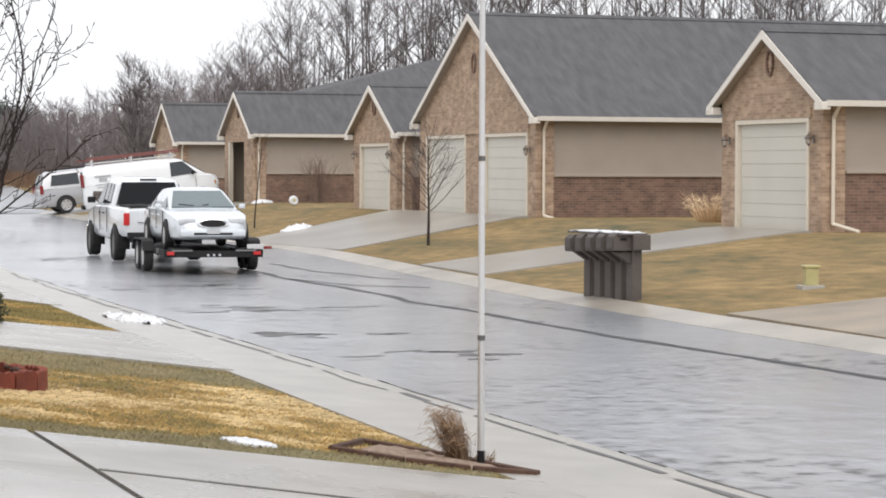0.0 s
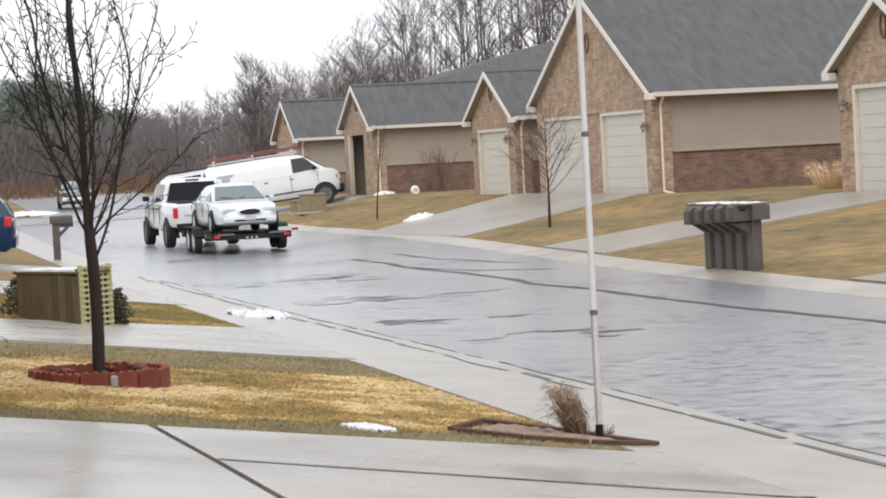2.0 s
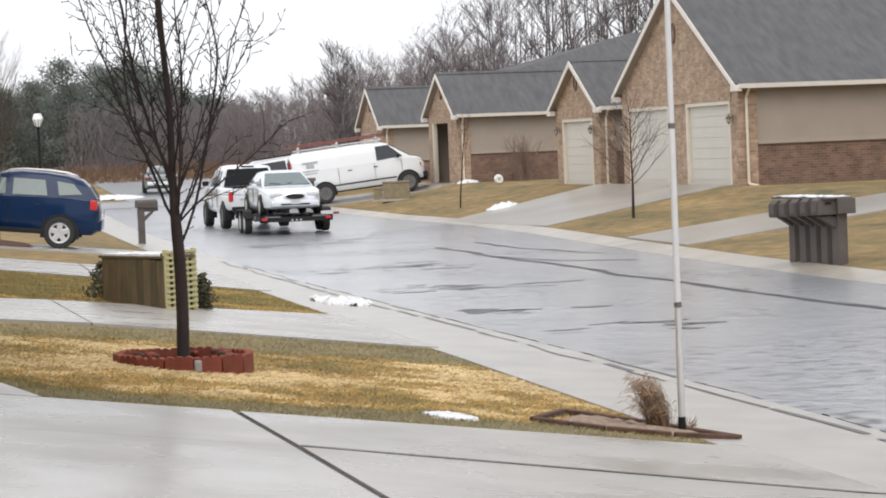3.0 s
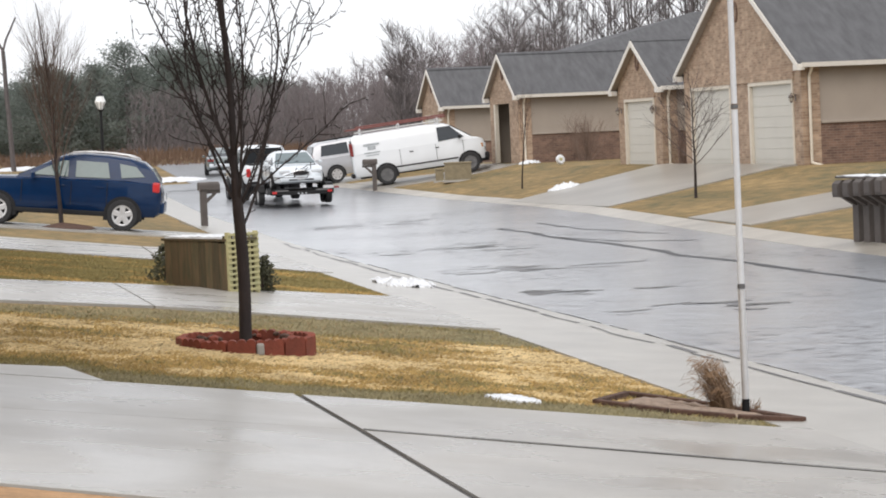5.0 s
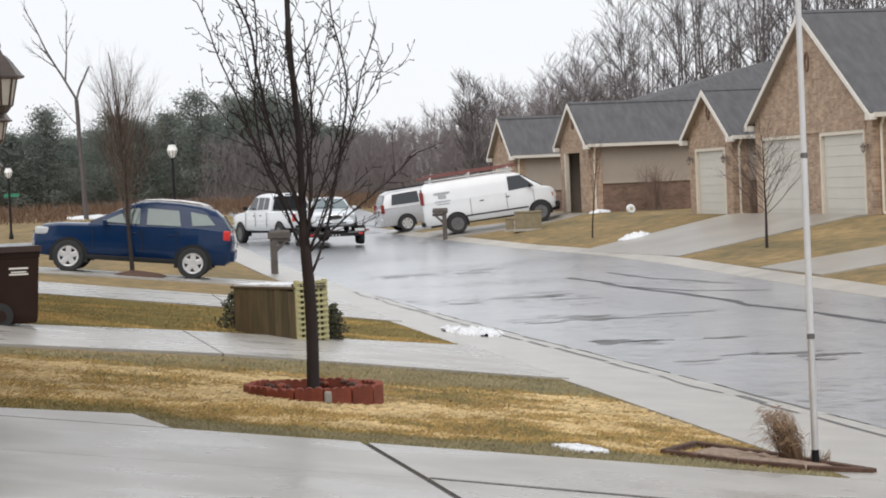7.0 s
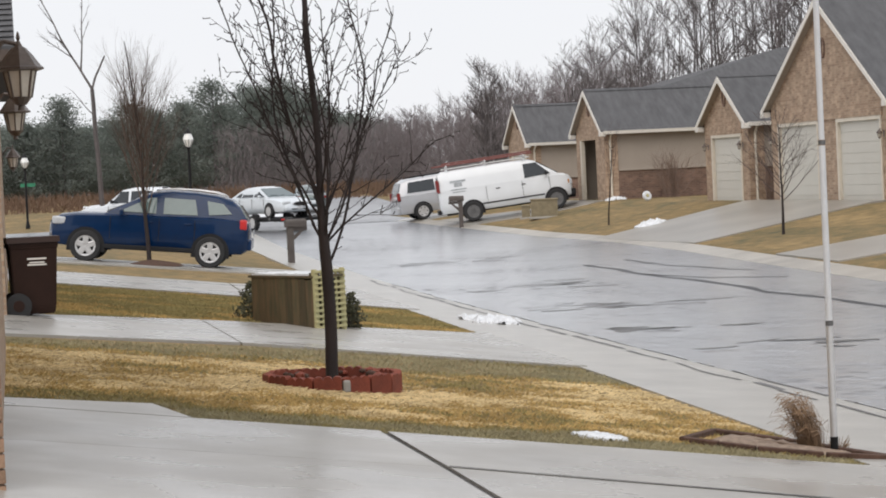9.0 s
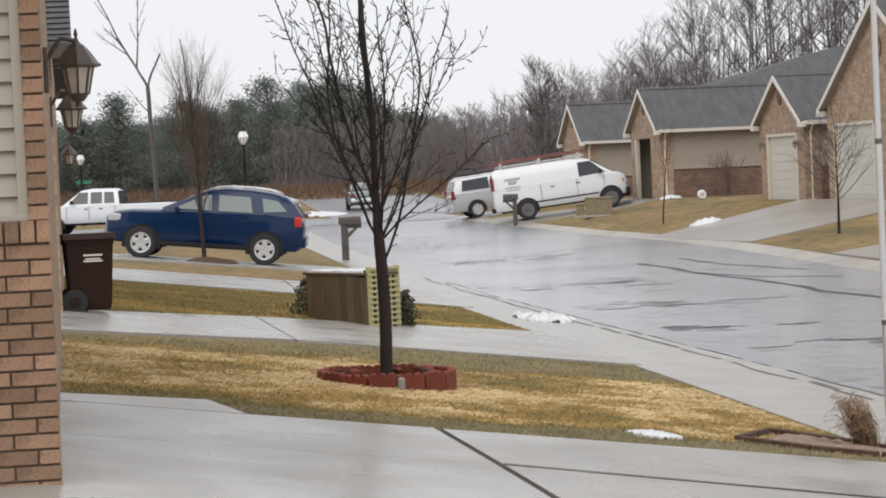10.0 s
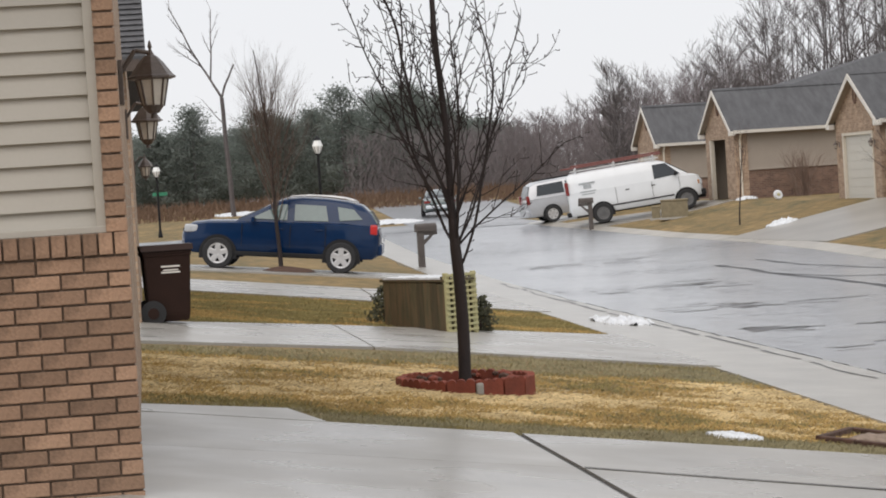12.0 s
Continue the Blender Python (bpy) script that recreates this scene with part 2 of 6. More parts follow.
M_GREYBAR = mat("grey_lettering", (0.42, 0.45, 0.47), 0.5, bump=0)
M_WOOD = mat("weathered_fence_wood", (0.15, 0.095, 0.05), 0.8, var=0.4, scale=3, fine=30, bump=0.3, col2=(0.06, 0.06, 0.03), stretch=(6, 6, 1), obvar=0.25)
M_LATT = mat("yellowed_lattice_paint", (0.48, 0.42, 0.21), 0.7, var=0.3, scale=5, bump=0.2, col2=(0.36, 0.36, 0.2))
M_RINGB = mat("red_scalloped_edging", (0.225, 0.052, 0.028), 0.75, var=0.35, scale=9, fine=80, bump=0.3, obvar=0.18)
M_MULCH = mat("dark_mulch", (0.10, 0.055, 0.038), 0.95, var=0.5, scale=14, fine=60, bump=0.7)
M_MULCHG = mat("grey_wood_chips", (0.3, 0.225, 0.17), 0.95, var=0.5, scale=14, fine=70, bump=0.7)
M_BARK = mat("wet_dark_bark", (0.024, 0.015, 0.013), 0.75, var=0.45, scale=5, fine=40, bump=0.5, stretch=(3, 3, 1))
M_TWIG = mat("twig_bark", (0.075, 0.05, 0.045), 0.8, var=0.3)
M_BROWNT = mat("brown_twig_bark", (0.105, 0.072, 0.055), 0.85, var=0.3, bump=0)
# far bark is paled: distance haze is put into this colour
M_WOODS = mat("hazed_woods_bark", (0.2, 0.176, 0.18), 0.9, var=0.25, island=0.2, bump=0)
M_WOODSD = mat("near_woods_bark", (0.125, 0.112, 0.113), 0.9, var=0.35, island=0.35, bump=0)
M_BRUSH = mat("dead_brush", (0.19, 0.12, 0.08), 0.95, var=0.3, island=0.2, bump=0)
# paler and greyer than real needles, with the air's haze in the base colour
M_PINE = mat("hazed_pine_needles", (0.185, 0.21, 0.19), 0.95, var=0.35, scale=0.35, island=0.2, bump=0)
def thin_leaf(m, col):
    """Let part of the light through thin needles."""
    n, l = m.node_tree.nodes, m.node_tree.links
    tr, mx = n.new("ShaderNodeBsdfTranslucent"), n.new("ShaderNodeMixShader")
    tr.inputs["Color"].default_value = (*col, 1)
    mx.inputs[0].default_value = 0.45
    l.new(n["Principled BSDF"].outputs[0], mx.inputs[1]), l.new(tr.outputs[0], mx.inputs[2])
    l.new(mx.outputs[0], [q for q in n if q.type == "OUTPUT_MATERIAL"][0].inputs[0])


# this pale tint holds haze too and lifts the dark gaps between sprays
thin_leaf(M_PINE, (0.2, 0.235, 0.2))
M_STONE = mat("rough_tan_stone", (0.42, 0.25, 0.125), 0.8, var=0.4, scale=7, fine=50, bump=0.6)
M_STRAW = mat("straw_grass_blades", (0.27, 0.172, 0.1), 0.9, var=0.35, island=0.35, bump=0)
M_STRAWL = mat("pale_straw_blades", (0.75, 0.56, 0.34), 0.9, var=0.3, island=0.3, bump=0)
M_BLADE = mat("lawn_blades", (0.47, 0.315, 0.11), 0.9, var=0.35, scale=1.6, island=0.1, bump=0)
M_BLADEP = mat("pale_straw_lawn_blades", (0.7, 0.535, 0.28), 0.9, var=0.35, scale=1.6, island=0.12, bump=0)
M_BLADEG = mat("grey_green_lawn_blades", (0.285, 0.25, 0.14), 0.9, var=0.35, scale=1.6, island=0.12, bump=0)
M_BLADEO = mat("olive_lawn_blades", (0.265, 0.215, 0.08), 0.9, var=0.35, scale=1.6, island=0.12, bump=0)
M_SNOW = mat("melting_snow", (0.74, 0.76, 0.78), 0.5, var=0.25, scale=6, fine=30, bump=0.5)
M_SHRUBB = mat("pale_brown_twigs", (0.2, 0.14, 0.11), 0.9, var=0.3, bump=0)
M_SHRUB = mat("evergreen_shrub", (0.075, 0.075, 0.04), 0.85, var=0.4, island=0.4, bump=0)
M_POLE = mat("white_pole_paint", (0.62, 0.63, 0.64), 0.35, var=0.12, scale=4, bump=0.05)
M_TAUPE = mat("taupe_mailbox_wood", (0.1, 0.085, 0.077), 0.7, var=0.25, scale=4, bump=0.2)
M_BIN = mat("brown_bin_plastic", (0.028, 0.013, 0.009), 0.5, spec=0.2, var=0.2, bump=0.1)
M_OLIVE = mat("olive_utility_paint", (0.24, 0.2, 0.125), 0.6, var=0.25, bump=0.1)
M_YELLOW = mat("faded_yellow_paint", (0.46, 0.42, 0.2), 0.55, var=0.2, bump=0.1)
M_MORTAR = mat("pale_mortar", (0.22, 0.16, 0.118), 0.95, var=0.2, fine=90, bump=0.4)
M_NBRICK = mat("tan_face_brick", (0.29, 0.183, 0.12), 0.85, var=0.45, scale=9, fine=70, bump=0.5, obvar=0.32)
M_GREENS = mat("green_sign", (0.03, 0.22, 0.12), 0.5, bump=0)


# ---- mesh helpers ----
def part(name, bm, material, parent=None, label="", smooth=False):
    me = bpy.data.meshes.new(name)
    if not isinstance(bm, bmesh.types.BMesh):
        me.from_pydata(*bm)
    else:
        bmesh.ops.recalc_face_normals(bm, faces=bm.faces)
        bm.to_mesh(me)
        bm.free()
    me.materials.append(material)
    if smooth:
        me.polygons.foreach_set("use_smooth", [True] * len(me.polygons))
        me.set_sharp_from_angle(angle=radians(38))
    ob = new(name, me)
    if parent:
        ob.parent = parent
    if label:
        ob["label"] = label
    return ob


def thing(name, label, category, m=None, group="", kind=""):
    ob = new(name)
    if m:
        ob.matrix_basis = m
    return tagged(ob, label, category, group, kind)


def box(bm, c, s, bev=0.0, m=None):
    r = bmesh.ops.create_cube(bm, size=1, matrix=(m or Matrix()) @ Matrix.Translation(c) @ Matrix.Diagonal((*s, 1)))
    if bev:
        es = {e for v in r["verts"] for e in v.link_edges}
        bmesh.ops.bevel(bm, geom=list(es), offset=bev, segments=2, affect="EDGES", profile=0.6)
    return bm


def boxed(c, s, bev=0.0, m=None):
    return box(bmesh.new(), c, s, bev, m)


def rod(bm, a, b, r1, r2=None, n=8):
    a, b = Vector(a), Vector(b)
    q = (b - a).to_track_quat("Z", "Y").to_matrix().to_4x4()
    bmesh.ops.create_cone(bm, cap_ends=True, segments=n, radius1=r1, radius2=r1 if r2 is None else r2, depth=(b - a).length,
                          matrix=Matrix.Translation((a + b) / 2) @ q)
    return bm


def rodded(a, b, r1, r2=None, n=8):
    return rod(bmesh.new(), a, b, r1, r2, n)


def spun(prof, n=20, m=None, caps=True):
    """A body of revolution about z from (radius, height) pairs."""
    bm = bmesh.new()
    rings = []
    for r, z in prof:
        rings.append([bm.verts.new((m or Matrix()) @ Vector((r * math.cos(2 * math.pi * i / n), r * math.sin(2 * math.pi * i / n), z))) for i in range(n)])
    for a, b in zip(rings, rings[1:]):
        for i in range(n):
            bm.faces.new((a[i], a[(i + 1) % n], b[(i + 1) % n], b[i]))
    if caps:
        bm.faces.new(rings[0]), bm.faces.new(rings[-1])
    return bm


def prism(pts, axis, lo, hi):
    """A flat outline pushed out along an axis (0 x, 1 y, 2 z) from lo to hi."""
    bm = bmesh.new()
    def at(p, k):
        q = list(p)
        q.insert(axis, k)
        return q
    a, b = [[bm.verts.new(at(p, k)) for p in pts] for k in (lo, hi)]
    bm.faces.new(a), bm.faces.new(b[::-1])
    for i in range(len(pts)):
        j = (i + 1) % len(pts)
        bm.faces.new((a[i], a[j], b[j], b[i]))
    return bm


def quad_slab(p, thick, up=(0, 0, 1)):
    """A four-cornered plate with thickness along up (downwards)."""
    bm = bmesh.new()
    u = Vector(up) * thick
    a = [bm.verts.new(Vector(q)) for q in p]
    b = [bm.verts.new(Vector(q) - u) for q in p]
    bm.faces.new(a), bm.faces.new(b[::-1])
    for i in range(4):
        bm.faces.new((a[i], a[(i + 1) % 4], b[(i + 1) % 4], b[i]))
    return bm


# ---- the lie of the land ----
def lerp(a, b, k):
    return a + (b - a) * k


def clamp(k):
    return min(1.0, max(0.0, k))


def x_near(y):
    """Edge of the asphalt on the camera's side."""
    return float(np.interp(y, (-12, 14, 22, 30, 40, 50, 60, 75, 90, 115), (6.8, 7.15, 7.36, 7.52, 7.75, 8.15, 8.7, 9.55, 10.4, 11.8)))


def walk_w(y):
    """Width of the near walk and gutter."""
    return float(np.interp(y, (16, 30, 40), (1.57, 1.4, 1.28)))


def x_far(y):
    return float(np.interp(y, (-12, 30, 38, 46, 56, 64, 72, 115), (12.6, 14.2, 14.75, 15.6, 16.8, 17.5, 17.7, 17.6)))


def z_road(y):
    return -0.45 + 0.35 * clamp((y - 75) / 35)


def land(x, y):
    z, n, f = z_road(y), x_near(y) - walk_w(y), x_far(y) + 0.65
    far = clamp((y - 95) / 20)
    if y > 101.5 or (x < n and y > 97):
        k = clamp((y - 116) / 60)
        return lerp(z_road(y), 1.2, k)
    if x < n:
        drop = clamp((y - 78) / 18)
        return lerp(lerp(z + 0.12, z, drop), lerp(0.42, z, drop), clamp((n - x) / n))
    if x < n + walk_w(y):
        return z + 0.02 + 0.1 * (n + walk_w(y) - x) / walk_w(y)
    if x < f - 0.65:
        return z
    if x < f:
        return z + 0.02 + 0.1 * (x - f + 0.65) / 0.65
    # the van driveway sags before its garage
    dip = 0.16 * clamp((x - f) / 3.2) * clamp((23.3 - x) / 0.9) * clamp((y - 84) / 4) * clamp((97 - y) / 3)
    return lerp(z + 0.12, lerp(0.5, 0.1, far), clamp((x - f) / max(2.0, 22.8 - f))) - dip


def sheet(name, left, right, ys, nx, lift, material, label, drop=0.0):
    """A surface laid on the land between two edges left(y) and right(y), with a skirt."""
    vs, fs = [], []
    for y in ys:
        a, b = left(y), right(y)
        for i in range(nx + 1):
            x = lerp(a, b, i / nx)
            vs.append((x, y, land(x, y) + lift))
    w = nx + 1
    for j in range(len(ys) - 1):
        for i in range(nx):
            fs.append((j * w + i, j * w + i + 1, (j + 1) * w + i + 1, (j + 1) * w + i))
    if drop:
        rim = [i for i in range(w)] + [j * w + nx for j in range(1, len(ys))] + [(len(ys) - 1) * w + i for i in range(nx - 1, -1, -1)] + [j * w for j in range(len(ys) - 2, 0, -1)]
        k = len(vs)
        vs += [(vs[i][0], vs[i][1], vs[i][2] - drop) for i in rim]
        for i in range(len(rim)):
            j = (i + 1) % len(rim)
            fs.append((rim[i], k + i, k + j, rim[j]))
    ob = part(name, (vs, [], fs), material, smooth=not drop)
    return tagged(ob, label, "ground", kind="structure")


def span(a, b, step):
    k = max(1, int(round((b - a) / step)))
    return [lerp(a, b, i / k) for i in range(k + 1)]


YS = span(-12, 60, 1.0) + span(60, 130, 2.5)[1:] + span(130, 300, 10)[1:] + [400, 700, 1500]


def ground_sheet():
    xs = [-1500, -500, -150, -60, -30] + span(-20, 45, 0.8) + [55, 70, 100, 200, 600, 1500]
    vs = [(x, y, land(x, y) - (0.1 if x_near(y) - 0.9 < x < x_far(y) + 0.4 and y < 115 else 0)) for y in YS for x in xs]
    w = len(xs)
    fs = [(j * w + i, j * w + i + 1, (j + 1) * w + i + 1, (j + 1) * w + i) for j in range(len(YS) - 1) for i in range(w - 1)]
    tagged(part("ground", (vs, [], fs), M_LAWN), "winter lawn and field of straw-coloured wet grass", "ground", kind="structure")


ground_sheet()
ROADY = span(-12, 114, 1.5)
sheet("road", lambda y: x_near(y) - 0.05, lambda y: x_far(y) + 0.05, ROADY, 10, 0.012, M_ROAD, "rain-wet grey asphalt street with tar seams")
sheet("road_cross", lambda y: -60.0, lambda y: x_near(y) + 0.4 if y < 101.6 else 19.0, span(97.0, 113, 0.8), 30, 0.028, M_ROAD, "rain-wet asphalt side street")
sheet("road_beyond", lambda y: 14.0 + 0.06 * (y - 112), lambda y: 21.5 + 0.08 * (y - 112), span(112, 150, 2), 6, 0.022, M_ROAD, "wet asphalt street running on past the corner")
sheet("pavement_near", lambda y: x_near(y) - walk_w(y), lambda y: x_near(y) - 0.03, span(-6, 101, 1.0), 6, 0.02, M_CURB, "wet pale concrete walk and gutter", 0.15)
sheet("pavement_far", lambda y: x_far(y) + 0.03, lambda y: x_far(y) + 0.65, span(6, 101, 1.0), 4, 0.02, M_CURBF, "wet pale concrete kerb and gutter", 0.15)


def slab(name, corners, label, lift=0.03, material=None):
    """A cast slab on the land: corners a (far left), b (far right), c (near right), d (near left)."""
    a, b, c, d = corners
    n, m = 14, 10
    vs, fs = [], []
    for j in range(m + 1):
        for i in range(n + 1):
            p = lerp(lerp(a[0], b[0], i / n), lerp(d[0], c[0], i / n), j / m), lerp(lerp(a[1], b[1], i / n), lerp(d[1], c[1], i / n), j / m)
            vs.append((*p, land(*p) + lift))
    w = n + 1
    fs = [(j * w + i, (j + 1) * w + i, (j + 1) * w + i + 1, j * w + i + 1) for j in range(m) for i in range(n)]
    rim = list(range(w)) + [j * w + n for j in range(1, m + 1)] + [m * w + i for i in range(n - 1, -1, -1)] + [j * w for j in range(m - 1, 0, -1)]
    k = len(vs)
    vs += [(vs[i][0], vs[i][1], vs[i][2] - 0.12) for i in rim]
    fs += [(rim[i], rim[(i + 1) % len(rim)], k + (i + 1) % len(rim), k + i) for i in range(len(rim))]
    return tagged(part(name, (vs, [], fs), material or M_CONC), label, "driveway", kind="structure")


OWN = "wet pale concrete driveway slab"
slab("driveway_slab", ((-1, 14.6), (2.36, 14.58), (2.36, 12.562), (-1, 12.55)), OWN)
slab("driveway_slab", ((-1, 12.542), (2.36, 12.554), (2.34, 8.97), (-1, 9.86)), OWN)
slab("driveway_flare", ((-1, 14.8), (1.02, 15.44), (1.2, 14.59), (-1, 14.6)), "rounded flare of the concrete driveway beside the garage", 0.033)
slab("driveway_apron", ((2.41, 14.55), (5.72, 14.45), (5.66, 12.0), (2.41, 12.6)), "wet concrete apron between driveway and street")
slab("driveway_apron", ((2.41, 12.555), (5.66, 11.955), (5.5, 8.2), (2.39, 8.97)), "wet concrete apron between driveway and street")
slab("stone_edging", ((-1, 9.84), (2.34, 8.95), (2.3, 8.3), (-1, 8.6)), "rough tan stone edging along the near side of the driveway", 0.02, M_STONE)
slab("driveway_slab", ((-1, 25.7), (2.47, 28.0), (2.47, 23.6), (-1, 21.9)), "neighbour's wet concrete driveway slab")
slab("driveway_apron", ((2.49, 28.0), (6.2, 29.3), (6.0, 23.5), (2.49, 23.6)), "neighbour's concrete apron flaring to the street")
slab("driveway_slab", ((-1, 44.5), (4.3, 42.6), (4.0, 36.7), (-1, 38.0)), "pale concrete driveway slab across a lawn")
slab("driveway_apron", ((4.33, 42.6), (6.72, 43.2), (6.5, 35.6), (4.03, 36.7)), "pale concrete driveway apron")
slab("driveway_slab", ((-2, 55.6), (7.2, 53.6), (7.05, 49.9), (-2, 50.6)), "concrete driveway under the parked blue car")
slab("driveway_slab", ((17.95, 68.3), (23.1, 68.9), (23.1, 58.3), (17.7, 57.6)), "wide wet concrete driveway rising to two garages", material=M_CONCF)
slab("driveway_slab", ((16.6, 48.3), (23.1, 46.8), (23.1, 42.8), (16.1, 43.2)), "wet concrete driveway rising to a garage", material=M_CONCF)
slab("driveway_slab", ((18.3, 95.0), (23.1, 92.0), (23.1, 86.5), (18.3, 87.5)), "concrete driveway under the parked van", material=M_CONCF)
slab("driveway_slab", ((18.3, 101.4), (26.0, 101.4), (26.0, 97.0), (18.3, 97.0)), "concrete driveway under the parked silver minivan", material=M_CONCF)
slab("driveway_slab", ((15.0, 30.4), (23, 28.0), (23, 22.5), (14.6, 23.0)), "sandy wet concrete driveway", material=M_SANDC)


# ---- houses across the street ----
def lap_wall(axis, lo, hi, fixed, out, z0, z1, lap=0.115, proud=0.022):
    """Lapped boards on an upright wall: axis 0 runs along x at y = fixed; out is the way they face."""
    bm = bmesh.new()
    n = max(1, int(round((z1 - z0) / lap)))
    h = (z1 - z0) / n
    for i in range(n):
        a, b = z0 + i * h, z0 + (i + 1) * h
        pts = [(fixed, b), (fixed, a), (fixed + out * proud, a), (fixed + out * 0.006, b)]
        quad = []
        for k in (lo, hi):
            quad.append([bm.verts.new((k, p, z) if axis == 0 else (p, k, z)) for p, z in pts])
        for j in range(4):
            bm.faces.new((quad[0][j], quad[0][(j + 1) % 4], quad[1][(j + 1) % 4], quad[1][j]))
        bm.faces.new(quad[0]), bm.faces.new(quad[1][::-1])
    return bm


def lantern(parent, p, s=1.0, rz=0):
    """A wall lantern on a scrolled arm, hanging before the wall on its +x side (before turning)."""
    m = Matrix.Translation(p) @ pose(0, 0, 0, 0, 0, rz) @ Matrix.Scale(s, 4)
    lamp = part("lantern", spun([(0.0, 0.20), (0.006, 0.19), (0.012, 0.165), (0.007, 0.15), (0.014, 0.135), (0.022, 0.12), (0.04, 0.108), (0.07, 0.075), (0.1, 0.033), (0.116, 0.012), (0.128, 0.004), (0.128, -0.006), (0.1, -0.014)], 8, m), M_BRONZE, parent, "bronze wall lantern with frosted panes")
    part("pane", spun([(0.085, -0.01), (0.055, -0.15), (0.04, -0.155)], 8, m), M_LGLASS, lamp)
    frame_rods(m, lamp)
    bm = bmesh.new()
    rod(bm, m @ Vector((-0.17, 0, 0.02)), m @ Vector((-0.08, 0, 0.15)), 0.012 * s)
    rod(bm, m @ Vector((-0.08, 0, 0.15)), m @ Vector((0, 0, 0.13)), 0.012 * s)
    box(bm, (-0.165, 0, -0.02), (0.025, 0.11, 0.24), 0.004, m)
    part("bracket", bm, M_BRONZE, lamp)
    return lamp


def frame_rods(m, lamp):
    """The eight bars that hold the panes, and the foot they stand on."""
    for i in range(8):
        a = 2 * math.pi * i / 8
        part("cage_bar", rodded(m @ Vector((0.088 * math.cos(a), 0.088 * math.sin(a), -0.005)), m @ Vector((0.057 * math.cos(a), 0.057 * math.sin(a), -0.155)), 0.006, n=5), M_BRONZE, lamp)
    part("lantern_foot", spun([(0.06, -0.15), (0.03, -0.19), (0.015, -0.195), (0.02, -0.22)], 10, m), M_BRONZE, lamp)


def garage_door(parent, x, ya, yb, z0, z1):
    """A sectional door in the plane x, facing -x, with brick-mould casing."""
    door = part("garage_door", boxed((x + 0.1, (ya + yb) / 2, (z0 + z1) / 2), (0.04, yb - ya, z1 - z0)), M_DOOR, parent, "cream sectional garage door")
    n = 8
    h = (z1 - z0) / n
    for i in range(n):
        part("door_panel", boxed((x + 0.075, (ya + yb) / 2, z0 + (i + 0.5) * h), (0.02, yb - ya - 0.02, h - 0.01), 0.004), M_DOOR, door)
    for y in (ya - 0.05, yb + 0.05):
        part("door_casing", boxed((x + 0.03, y, (z0 + z1) / 2), (0.12, 0.1, z1 - z0), 0.006), M_TRIM, parent)
    part("door_header", boxed((x + 0.03, (ya + yb) / 2, z1 + 0.05), (0.12, yb - ya + 0.2, 0.1), 0.006), M_TRIM, parent)
    return door


def front_wall(h, x, y1, y2, z0, ze, zp, holes, ym):
    """A gabled brick front with real openings, 0.2 m thick, facing -x: piers below, the gable above."""
    ys = sorted({y1, y2, *(k[0] for k in holes), *(k[1] for k in holes)})
    top = holes[0][2] if holes else ze
    for a, b in zip(ys, ys[1:]):
        if not any(k[0] <= a and b <= k[1] for k in holes):
            part("wall_pier", boxed((x + 0.1, (a + b) / 2, (z0 + top) / 2), (0.2, b - a, top - z0)), M_BRICK, h)
    part("wall_gable", prism([(y1, top), (y2, top), (y2, ze), (ym, zp), (y1, ze)], 0, x, x + 0.2), M_BRICK, h, "tan brick gable wall")


